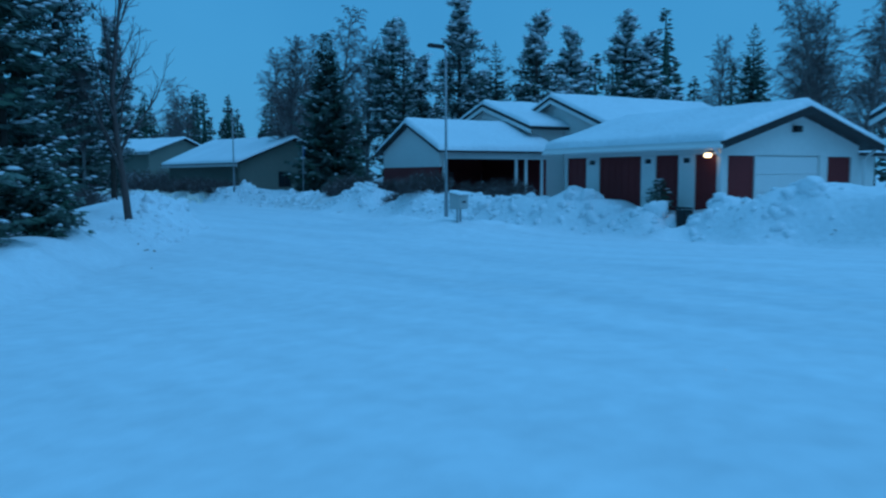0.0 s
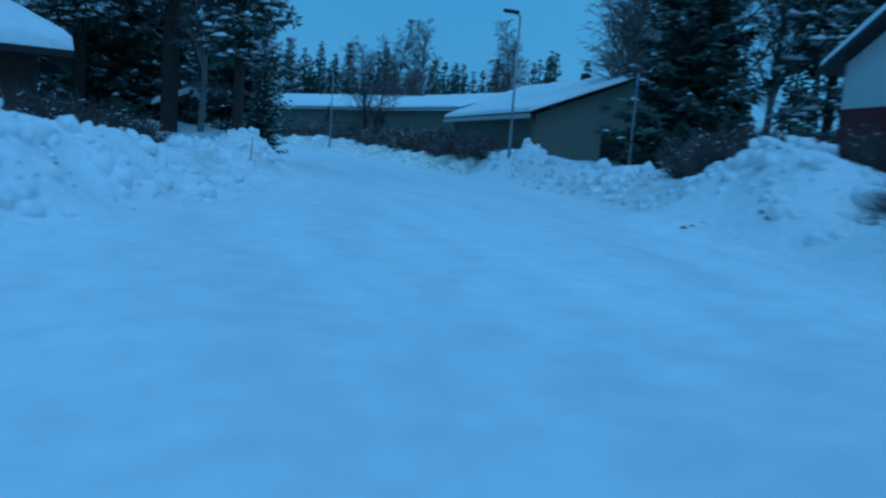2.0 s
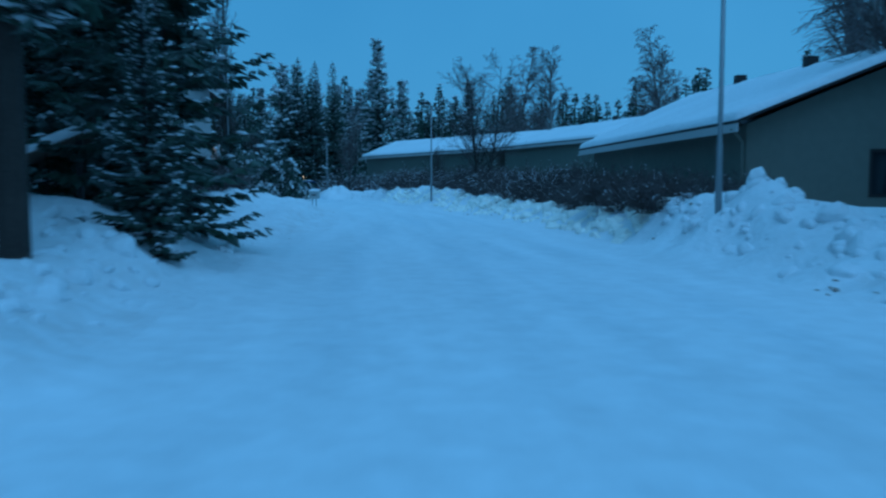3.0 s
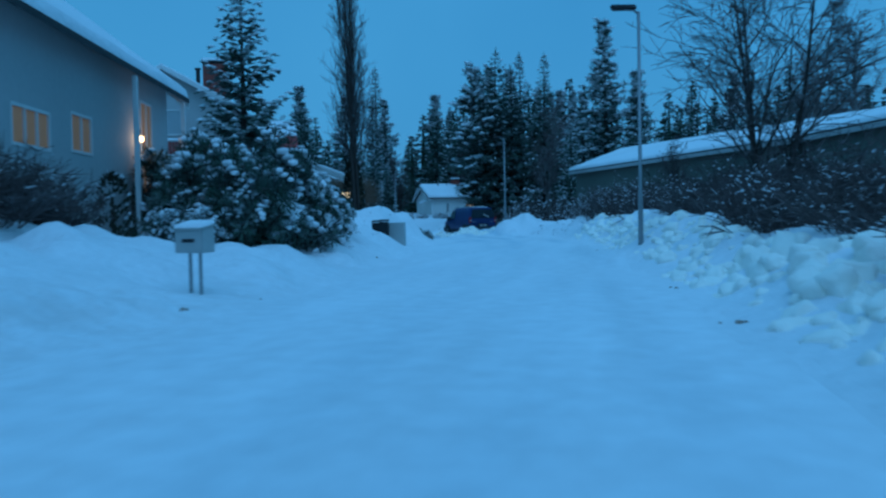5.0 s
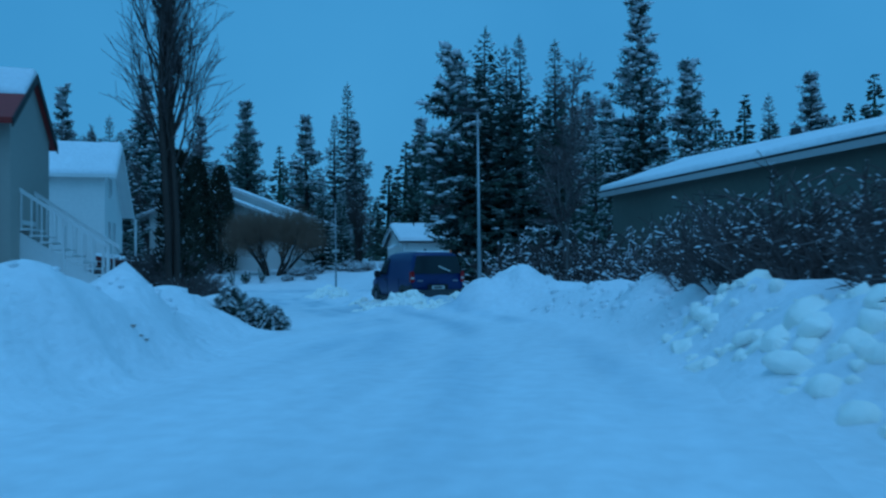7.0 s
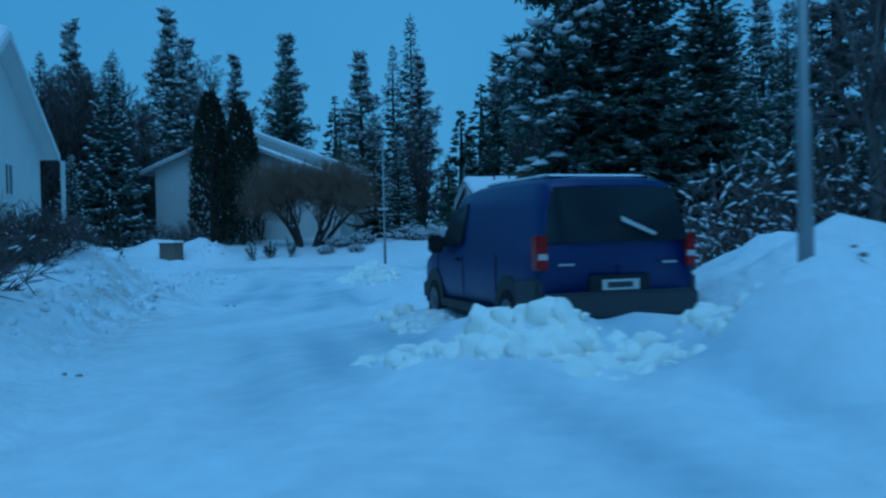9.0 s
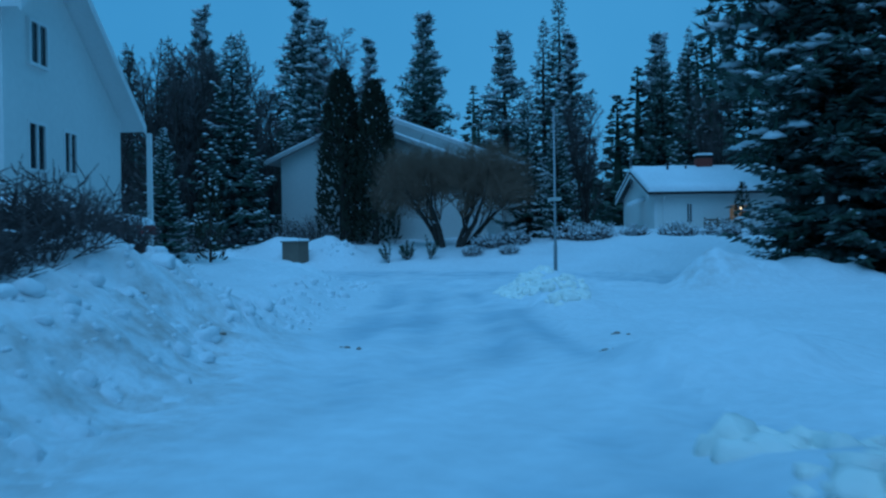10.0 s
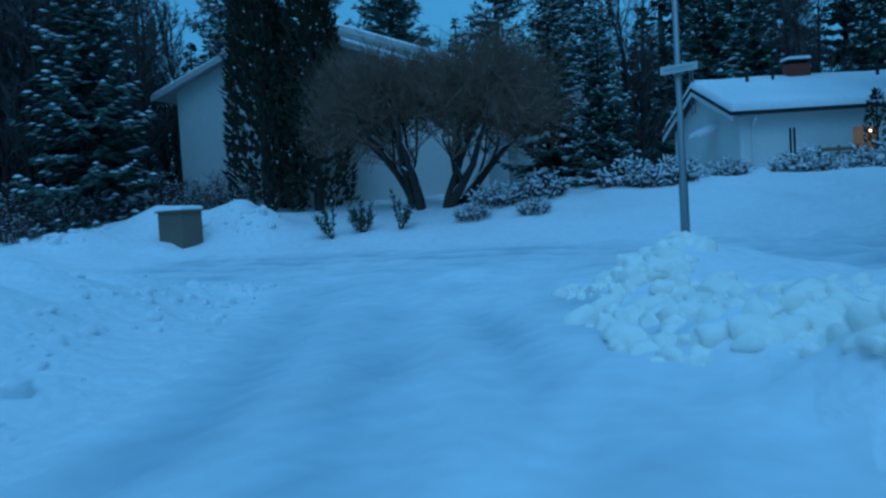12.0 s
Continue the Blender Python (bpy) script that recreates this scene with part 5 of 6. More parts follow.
def profile_house(name, m, xl, zl, xp, zp, xr, zr, depth, z0, label, over=0.6, wall_m=WHITE, holes_front=(), holes_left=(), holes_right=(), lit=(), roof_m=DARK, snow=0.3, seed=1, front_over=0.5, edge=TRIM, bare=0.0):
    """Gable front at y = 0 towards -y, ridge along y. The roof's edges and peak are given as x, z."""
    t = thing(name, m, label, "house")
    th = 0.2
    kl, kr = (zp - zl) / (xp - xl), (zp - zr) / (xr - xp)
    wl_, wr_ = xl + over, xr - over
    el, er = zl + kl * over - 0.18, zr + kr * over - 0.18
    low = min(el, er)
    mf = wall_part(t, wall_m, (wl_, 0), (wr_, 0), z0, low, th, holes_front)
    mr = wall_part(t, wall_m, (wr_, th), (wr_, depth - th), z0, er, th, holes_right)
    wall_part(t, wall_m, (wr_, depth), (wl_, depth), z0, low, th)
    ml = wall_part(t, wall_m, (wl_, depth - th), (wl_, th), z0, el, th, holes_left)
    for y in (0.0, depth - th):
        poly = [(wl_, y, low), (wr_, y, low)] + ([(wr_, y, er)] if er > low + 0.01 else []) + [(xp, y, zp - 0.18)] + ([(wl_, y, el)] if el > low + 0.01 else [])
        part("gable", Shape().prism(poly, (0, th, 0)), wall_m, t)
    y0, y1 = -front_over, depth + 0.4
    slope(t, (xl, y1, zl), (xl, y0, zl), (xp, y0, zp), (xp, y1, zp), 0.16, snow, roof_m, seed, bare)
    slope(t, (xr, y0, zr), (xr, y1, zr), (xp, y1, zp), (xp, y0, zp), 0.16, snow, roof_m, seed + 3)
    b = Shape()
    for xa, za, xb, zb in ((xl, zl, xp, zp), (xp, zp, xr, zr)):
        b.prism([(xa, y0 - 0.03, za), (xb, y0 - 0.03, zb), (xb, y0 - 0.03, zb - 0.24), (xa, y0 - 0.03, za - 0.24)], (0, 0.04, 0))
    part("bargeboard", b, edge, t)
    for mm, hs in ((mf, holes_front), (mr, holes_right), (ml, holes_left)):
        for hh in hs:
            window_part(t, mm, *hh, glass=LIT if hh in lit else GLASS, bars=1 if hh[1] - hh[0] < 1.7 else 2)
    return t


def chimney(parent, x, y, z0, z1, w=0.9, d=0.6):
    c = part("chimney", Shape().box(x - w / 2, y - d / 2, z0, x + w / 2, y + d / 2, z1), BRICK, parent, "red brick chimney")
    part("chimney_cap", Shape().box(x - w / 2 - 0.08, y - d / 2 - 0.08, z1 + 0.12, x + w / 2 + 0.08, y + d / 2 + 0.08, z1 + 0.18).box(x - w / 2, y - 0.04, z1, x - w / 2 + 0.06, y + 0.04, z1 + 0.12).box(x + w / 2 - 0.06, y - 0.04, z1, x + w / 2, y + 0.04, z1 + 0.12), DARK, c)
    part("snow_cap", snow_sheet((x - w / 2 - 0.06, y - d / 2 - 0.06, z1 + 0.185), (x + w / 2 + 0.06, y - d / 2 - 0.06, z1 + 0.185), (x + w / 2 + 0.06, y + d / 2 + 0.06, z1 + 0.185), (x - w / 2 - 0.06, y + d / 2 + 0.06, z1 + 0.185), 0.14, 3, 8, 6, 0.1), SNOW, c, smooth=True)


def vent_pipe(parent, x, y, z0, z1, r=0.07):
    part("vent_pipe", Shape().tube([(x, y, z0), (x, y, z1 - 0.08), (x, y, z1 - 0.07), (x, y, z1)], [r, r, r * 1.6, r * 1.5], 8), DARK, parent, "dark vent pipe")


# long white house beside the street, its eave towards the road
# last opening is the lit porch door, its light built as a glowing window
WIN0 = ((4.8, 6.6, 2.35, 3.2), (7.7, 9.0, 2.45, 3.4), (12.8, 13.9, 1.6, 4.4))
# white walls in PALE boards: their shade is put into the greyer colour
house = gable_house("white_house", frame_at(-8.15, 20.4, 0.3, -0.24, 0.97), 15.6, 9.5, -0.6, 5.2, 8.8, PALE, "white house with warm lit windows behind a dark hedge", seed=31, over=0.6,
                    holes_front=WIN0, lit=WIN0, snow=0.25)
part("chimney_pipe", Shape().tube([(3.8, 0.6, 5.3), (3.8, 0.6, 6.2), (3.8, 0.6, 6.22), (3.8, 0.6, 6.4)], [0.13, 0.13, 0.17, 0.16], 12), DARK, house, "dark sheet-metal flue")
for x in (10.6, 15.4):
    part("porch_post", Shape().box(x, -0.62, -0.4, x + 0.12, -0.5, 4.7), TRIM, house)
lamp = part("wall_lamp", Shape().box(12.25, -0.14, 3.3, 12.37, -0.02, 3.5), BLACK, house)
part("bulb", Shape().box(12.24, -0.22, 3.12, 12.38, -0.08, 3.29), BULB, lamp, "glowing warm porch lamp", bevel=0.02)
glow = new("porch_glow", bpy.data.lights.new("porch_glow", 'POINT'))
glow.data.energy, glow.data.color, glow.data.shadow_soft_size = 9.0, (1.0, 0.55, 0.22), 0.08
glow.matrix_world = house.matrix_world @ Matrix.Translation((12.3, -0.42, 3.2))
# tall white house with its gable to the south
house = profile_house("white_house", Matrix.Translation((-20.4, 50.4, 0)) @ Matrix.Rotation(radians(19), 4, 'Z'), -5.4, 6.4, 0, 9.35, 4.2, 7.05, 9, -0.3, "tall white house with a wide gable", seed=33, snow=0.09, wall_m=PALE,
                      holes_front=((1.2, 2.2, 4.6, 6.1),), over=0.7)
# upper window with an even pale grey pane
window_part(house, Matrix.Translation((-4.7, -0.07, 0)), 3.9, 5.6, 5.75, 7.1, glass=mat("pale_pane", (0.42, 0.44, 0.45), 0.5, var=0.08, scale=3))
chimney(house, 2.1, 4.5, 8.0, 10.3, 1.3, 0.8)
vent_pipe(house, 1.4, 2.6, 8.6, 9.75, 0.12)
balcony = part("balcony", Shape().box(0.0, -1.4, 4.5, 3.3, 0.0, 4.65), TRIM, house, "balcony with snow on its rail")
for i in range(23):
    part("slat", Shape().box(0.02 + i * 0.143, -1.38, 4.66, 0.14 + i * 0.143, -1.34, 5.3), REDROOF, balcony)
part("rail", Shape().box(0.0, -1.42, 5.3, 3.3, -1.3, 5.36), TRIM, balcony)
part("snow_cap", snow_sheet((0.0, -1.44, 5.365), (3.3, -1.44, 5.365), (3.3, -1.28, 5.365), (0.0, -1.28, 5.365), 0.1, 9, 20, 4, 0.06), SNOW, balcony, smooth=True)
for x in (0.05, 3.15):
    part("post", Shape().box(x, -1.36, -0.3, x + 0.12, -1.24, 4.5), TRIM, balcony)
# red tin wing
profile_house("red_roofed_wing", Matrix.Translation((-15.95, 57.2, 0)) @ Matrix.Rotation(math.atan2(0.91, -0.42), 4, 'Z'), -2.5, 5.25, 0, 6.95, 2.5, 5.25, 6.5, -0.3, "white wing with red tin roof half cleared of snow", seed=44, over=0.4, wall_m=SHADED_CREAM, roof_m=REDROOF, snow=0.14, edge=DARK, bare=0.5, front_over=0.15)


def porch_stair():
    t = thing("porch_stair", Matrix.Translation((-15.3, 56.8, 1.1)) @ Matrix.Rotation(radians(20), 4, 'Z'), "white wooden porch with stair and railing", "stair")
    part("deck", Shape().box(-1.7, -0.9, 1.5, -0.4, 0.9, 1.62), TRIM, t)
    for i in range(8):
        part("step", Shape().box(-0.4 + i * 0.27, -0.6, 1.33 - i * 0.18, -0.1 + i * 0.27, 0.6, 1.38 - i * 0.18), TRIM, t)
    for y in (-0.62, 0.62):
        part("handrail", Shape().prism([(-0.4, y, 2.5), (1.9, y, 0.95), (1.9, y, 0.83), (-0.4, y, 2.38)], (0, 0.05, 0)), TRIM, t)
        for i in range(9):
            x = -0.35 + i * 0.26
            part("baluster", Shape().box(x, y + 0.01, 1.3 - i * 0.175, x + 0.04, y + 0.04, 2.4 - i * 0.175), TRIM, t)
    for i in range(6):
        part("baluster", Shape().box(-1.65 + i * 0.235, -0.88, 1.62, -3.3 + i * 0.235, -0.84, 2.45), TRIM, t)
    part("handrail", Shape().box(-1.7, -0.9, 2.45, -0.4, -0.82, 2.53), TRIM, t)
    for x in (-1.65, -0.5):
        part("post", Shape().box(x, -0.9, -1.2, x + 0.1, -0.8, 2.6), TRIM, t)
    for x in (0.7, 1.85):
        part("post", Shape().box(x, -0.62, -1.2, x + 0.08, -0.54, 1.7 - x * 0.4), TRIM, t)
    part("side_panel", Shape().prism([(-0.4, -0.58, -1.2), (1.85, -0.58, -1.2), (1.85, -0.58, -0.1), (-0.4, -0.58, 1.3)], (0, 0.03, 0)), TRIM, t, "white boarded side of the stair")


porch_stair()
# white house with a steep gable towards the road
WIN2 = ((2.45, 3.15, 2.8, 3.85), (0.9, 1.7, 2.75, 3.85))
house = profile_house("white_house", Matrix.Translation((-24.45, 73.75, 0)) @ Matrix.Rotation(math.atan2(0.91, -0.42), 4, 'Z'), -2.0, 6.0, 0, 7.7, 4.35, 4.4, 9.0, -0.2, "white house with a steep lopsided gable", seed=35,
                      holes_front=WIN2, over=0.35, front_over=0.55, wall_m=WHITE, roof_m=TRIM, edge=TRIM, snow=0.14)
window_part(house, Matrix.Translation((-1.65, -0.07, 0)), 0.9, 1.7, 5.0, 6.0, name="attic_window")
part("porch_post", Shape().box(4.3, -0.7, -0.2, 4.42, -0.58, 4.2), TRIM, house)
lean = thing("lean_to_roof", Matrix.Translation((-21.6, 70.4, 0)) @ Matrix.Rotation(math.atan2(0.91, -0.42), 4, 'Z'), "low lean-to with dark red fascia and snow", "shed")
slope(lean, (-3.6, -1.6, 1.55), (3.2, -1.6, 1.55), (3.2, 0.6, 1.95), (-3.6, 0.6, 1.95), 0.18, 0.14, RED, 47)
for x in (-3.4, -0.2, 3.0):
    part("post", Shape().box(x, -1.4, -0.2, x + 0.1, -1.3, 1.4), RED, lean)
part("panel", Shape().box(-3.5, 0.4, -0.2, 3.1, 0.5, 1.7), RED, lean, "dark red boarded panel")
# wide house behind the willow: a lower front and a higher back
profile_house("white_house", Matrix.Translation((-34.7, 103.4, 0)) @ Matrix.Rotation(radians(9), 4, 'Z'), -6.0, 6.2, 0, 8.55, 8.9, 5.05, 4.0, 0.2, "wide white house behind the willow, thick snow line on its verge", seed=37, over=0.9, snow=0.1,
              roof_m=PALE, edge=PALE)
profile_house("white_house", Matrix.Translation((-34.7, 103.4, 0)) @ Matrix.Rotation(radians(9), 4, 'Z') @ Matrix.Translation((0, 4.5, 0)), -6.0, 7.1, 0, 9.5, 11.2, 5.15, 8.0, 0.2, "higher rear block of the wide white house", seed=38, over=0.9, snow=0.1, roof_m=PALE, edge=PALE)
# small house past the junction
SH = ((1.85, 2.25, 0.9, 2.1), (4.35, 5.5, 1.0, 2.0), (6.9, 8.3, 0.9, 2.0))
house = gable_house("white_house", frame_at(-18.3, 110.0, 1.1, 0.905, 0.425), 15, 8.5, -0.8, 2.75, 4.2, WHITE, "small white house with snowy roof and brick chimney", seed=39, holes_front=SH, lit=(SH[1],), roof_m=DARK)
lamp = part("window_lamp", Shape().box(5.0, -0.07, 1.72, 5.12, -0.03, 1.84), TRIM, house, "small lamp hung in the window")
part("bulb", Shape().lump(Vector((5.06, -0.10, 1.74)), 0.06, 1.0), BULB, lamp, "glowing warm bulb")
part("downpipe", Shape().tube([(0.5, -0.45, 2.5), (0.5, -0.06, 2.2), (0.5, -0.06, -0.6)], [0.05] * 3, 8), TRIM, house)
part("corner_board", Shape().box(-0.02, -0.03, -0.7, 0.16, 0.0, 2.6), TRIM, house)
screen = thing("garden_fence", frame_at(-18.3, 110.0, 1.1, 0.905, 0.425), "low dark slatted fence before the house wall", "fence")
for i in range(7):
    part("slat", Shape().box(2.6, -1.02, -0.1 + i * 0.18, 4.1, -0.99, 0.04 + i * 0.18), BOXWOOD, screen)
for x in (2.6, 3.35, 4.05):
    part("post", Shape().box(x, -0.98, -0.8, x + 0.08, -0.9, 1.2), BOXWOOD, screen)
chimney(house, 4.2, 4.2, 3.9, 5.1, 0.95, 0.7)
vent_pipe(house, 1.7, 3.4, 3.7, 4.8)
vent_pipe(house, 2.9, 3.6, 3.8, 4.6, 0.05)
vent_pipe(house, 7.3, 3.3, 3.7, 4.8)
part("canopy", Shape().prism([(-0.9, 2.2, 2.0), (-0.9, 3.6, 2.0), (0, 3.6, 2.35), (0, 2.2, 2.35)], (0, 0, 0.08)), TRIM, house, "small door canopy")
part("snow_cover", snow_sheet((-0.9, 2.2, 2.085), (-0.9, 3.6, 2.085), (0, 3.6, 2.435), (0, 2.2, 2.435), 0.2, 4, 8, 6, 0.12), SNOW, house, smooth=True)
part("ladder", Shape().tube([(-0.4, 4.0, 3.2), (-0.45, 4.0, 5.3), (-0.2, 4.0, 5.5), (0.1, 4.0, 5.2)], [0.025] * 4, 6).tube([(-0.4, 4.4, 3.2), (-0.45, 4.4, 5.3), (-0.2, 4.4, 5.5), (0.1, 4.4, 5.2)], [0.025] * 4, 6), METAL, house, "bent steel roof ladder")
# dark house beside the firs: a low hipped roof behind the bank
def hip_house():
    t = thing("dark_house", Matrix.Translation((-9.5, -10.5, 0)), "dark boarded house under a low hipped snowy roof", "house")
    brown = mat("brown_boards", (0.08, 0.06, 0.05), 0.8, var=0.15, scale=2, wave=4.0)
    e = [(0, 0, 2.45), (-13, -2.0, 2.45), (-14.2, 6.0, 2.45), (-1.2, 8.0, 2.45)]
    r0, r1 = (-4.6, 3.4, 4.7), (-10.0, 2.6, 4.7)
    slope(t, e[1], e[0], r0, r1, 0.16, 0.32, DARK, 49)
    slope(t, e[3], e[2], r1, r0, 0.16, 0.32, DARK, 50)
    for a, c, r in ((e[0], e[3], r0), (e[2], e[1], r1)):
        slope(t, a, c, (r[0] + 0.02, r[1] + 0.02, r[2]), (r[0], r[1], r[2]), 0.16, 0.32, DARK, 51)
    w = [(-0.9, 0.6), (-12.3, -1.1), (-13.3, 5.3), (-1.9, 7.1)]
    for p, q in ((w[1], w[0]), (w[0], w[3]), (w[3], w[2]), (w[2], w[1])):
        wall_part(t, brown, p, q, -0.4, 2.4, 0.2)


hip_house()


# ---- street things ----
def street_lamp(x, y, top, arm_dir, label, head=True):
    z = gz(x, y) - 0.6
    t = thing("street_lamp", Matrix.Translation((x, y, z)), label, "street lamp", "street lamps")
    h = top - z
    part("pole", Shape().tube([(0, 0, 0), (0, 0, 1.9), (0, 0, 1.95), (0, 0, h - 0.05)], [0.066, 0.063, 0.048, 0.036], 12), METAL, t, smooth=True)
    d = Vector((*arm_dir, 0)).normalized()
    part("arm", Shape().tube([(0, 0, h - 0.1), tuple(d * 0.12 + Vector((0, 0, h))), tuple(d * 0.35 + Vector((0, 0, h + 0.03)))], [0.035, 0.03, 0.03], 8), METAL, t, smooth=True)
    mm = Matrix.Rotation(math.atan2(d.y, d.x), 4, 'Z')
    hd = Shape().prism([tuple(mm @ Vector(p)) for p in ((0.05, -0.09, h), (0.65, -0.12, h + 0.03), (0.68, 0.12, h + 0.03), (0.05, 0.09, h))], (0, 0, 0.12))
    part("lamp_head", hd, DARK, t, "unlit dark luminaire head", bevel=0.03)
    return t


for x, y, dx, dy in ((-3.18, -31.98, -0.9, 0.3), (4.58, -1.94, -1, 0.2), (2.86, 31.63, -1, 0), (-3.78, 61.5, -0.9, -0.2)):
    street_lamp(x, y, 6.05, (dx, dy), "grey steel street lamp standing in a snow bank")
post = street_lamp(-17.4, 88.0, 5.7, (-0.6, 0.8), "grey lamp post with street name boards at the junction")
mm = Matrix.Rotation(radians(-20), 4, 'Z')
zb = 2.52 - (gz(-17.4, 88.0) - 0.6)
board = part("name_board", Shape().box(-0.22, -0.10, zb - 0.055, 0.34, -0.08, zb + 0.055, mm), PLATE, post, "pale street name board")
part("lettering", Shape().box(-0.16, -0.106, zb - 0.018, 0.28, -0.101, zb + 0.018, mm), TIN, board, "unreadable grey lettering bar")
part("clamp", Shape().tube([(0, 0, zb - 0.06), (0, 0, zb + 0.06)], [0.085, 0.085], 10), METAL, post)


def mailbox(x, y, turn, label, top=1.15, size=1.0):
    """Pale tin letter box on two legs, snow on its lid."""
    z = gz(x, y)
    t = thing("mailbox", Matrix.Translation((x, y, z - 0.25)) @ Matrix.Rotation(radians(turn), 4, 'Z') @ Matrix.Diagonal((size, size, size, 1)), label, "mailbox", "mailboxes")
    h = (top + 0.25) / size
    for sx in (-0.1, 0.1):
        part("leg", Shape().box(sx - 0.02, -0.02, 0, sx + 0.02, 0.02, h - 0.5), METAL, t)
    b = Shape().prism([(-0.27, -0.17, h - 0.5), (-0.27, 0.17, h - 0.5), (-0.27, 0.17, h - 0.06), (-0.27, -0.17, h - 0.12)], (0.54, 0, 0))
    part("box", b, TIN, t, bevel=0.012)
    lid = part("lid", Shape().prism([(-0.29, -0.2, h - 0.125), (-0.29, 0.19, h - 0.055), (-0.29, 0.19, h - 0.03), (-0.29, -0.2, h - 0.10)], (0.58, 0, 0)), TIN, t, "sloping tin lid")
    part("snow_cap", snow_sheet((-0.28, -0.19, h - 0.095), (0.28, -0.19, h - 0.095), (0.28, 0.18, h - 0.025), (-0.28, 0.18, h - 0.025), 0.06, 5, 10, 6, 0.08), SNOW, lid, smooth=True)
    part("name_label", Shape().box(-0.12, -0.176, h - 0.33, 0.12, -0.171, h - 0.27), INK, t, "unreadable dark label bar")


mailbox(-4.2, -33.7, 20, "pale tin mailbox on two legs beside the lamp post", 0.98, 1.12)
mailbox(-3.72, 21.64, -10, "pale tin mailbox on two thin legs in the snow", 1.0, 0.85)


def bins():
    x, y = -5.52, 40.15
    z = 0.12
    t = thing("bin_shelter", Matrix.Translation((x, y, z)) @ Matrix.Rotation(radians(8), 4, 'Z') @ Matrix.Diagonal((0.68, 0.66, 0.9, 1)), "pale corrugated bin shelter standing in snow", "bin shelter")
    for i in range(12):
        part("panel_rib", Shape().box(-0.45 + i * 0.085, -0.40 - 0.012 * (i % 2), 0, -0.45 + i * 0.085 + 0.083, -0.36, 0.95), TIN, t)
    part("side_panel", Shape().box(0.53, -0.36, 0, 0.57, 0.4, 0.95), TIN, t)
    part("side_panel", Shape().box(-0.45, -0.36, 0, -0.41, 0.4, 0.95), TIN, t)
    part("back_panel", Shape().box(-0.41, 0.36, 0, 0.53, 0.4, 0.95), TIN, t)
    w = thing("wheelie_bin", Matrix.Translation((x - 0.22, y - 0.62, z + 0.1)) @ Matrix.Rotation(radians(8), 4, 'Z') @ Matrix.Diagonal((0.55, 0.62, 0.8, 1)), "dark wheeled refuse bin beside the pale shelter", "bin", "refuse bins")
    body = Shape()
    body.add([(-0.24, -0.26, 0.05), (0.24, -0.26, 0.05), (0.24, 0.26, 0.05), (-0.24, 0.26, 0.05), (-0.29, -0.34, 0.98), (0.29, -0.34, 0.98), (0.29, 0.34, 0.98), (-0.29, 0.34, 0.98)],
             [(3, 2, 1, 0), (4, 5, 6, 7), (0, 1, 5, 4), (1, 2, 6, 5), (2, 3, 7, 6), (3, 0, 4, 7)])
    part("body", body, BLACK, w, bevel=0.02)
    part("lid", Shape().prism([(-0.31, -0.37, 1.0), (-0.31, 0.36, 1.03), (-0.31, 0.3, 1.1), (-0.31, -0.3, 1.06)], (0.62, 0, 0)), BLACK, w, bevel=0.015)
    part("handle", Shape().tube([(-0.2, 0.42, 1.02), (0.2, 0.42, 1.02)], [0.018, 0.018], 8), BLACK, w)
    for sx in (-0.27, 0.23):
        part("wheel", Shape().tube([(sx, 0.26, 0.1), (sx + 0.05, 0.26, 0.1)], [0.1, 0.1], 14), RUBBER, w)
    copy_thing(w, Matrix.Translation((x - 0.52, y - 0.5, z + 0.08)) @ Matrix.Rotation(radians(4), 4, 'Z'))
    p = ROW @ Vector((6.7, -1.0, 0))
    copy_thing(w, Matrix.Translation((p.x, p.y, gz(p.x, p.y) - 0.1)) @ Matrix.Rotation(radians(80), 4, 'Z'))


bins()


def road_sign():
    x, y = 6.53, -7.6
    z = gz(x, y) - 0.5
    t = thing("road_sign", Matrix.Translation((x, y, z)), "blue sign seen nearly edge-on on a grey pole", "road sign")
    h = 3.7 - z
    part("pole", Shape().tube([(0, 0, 0), (0, 0, h)], [0.035, 0.035], 10), METAL, t, smooth=True)
    m = Matrix.Rotation(radians(62), 4, 'Z')
    part("face", Shape().box(-0.32, -0.055, h - 0.72, 0.32, -0.04, h - 0.05, m), SIGNBLUE, t, "blue sheet sign", bevel=0.004)
    part("clip", Shape().box(-0.05, -0.045, h - 0.45, 0.05, 0.04, h - 0.4), METAL, t)


road_sign()
x, y = -5.77, -14.75
t = thing("snow_stick", Matrix.Translation((x, y, gz(x, y) - 0.35)) @ Matrix.Rotation(radians(3), 4, 'Y'), "thin orange-red snow marker stick", "marker stick")
part("stick", Shape().tube([(0, 0, 0), (0, 0, 0.88)], [0.011, 0.01], 8), STICK, t)
part("band", Shape().tube([(0, 0, 0.74), (0, 0, 0.8)], [0.0115, 0.0115], 8), PLATE, t, "pale reflective band")


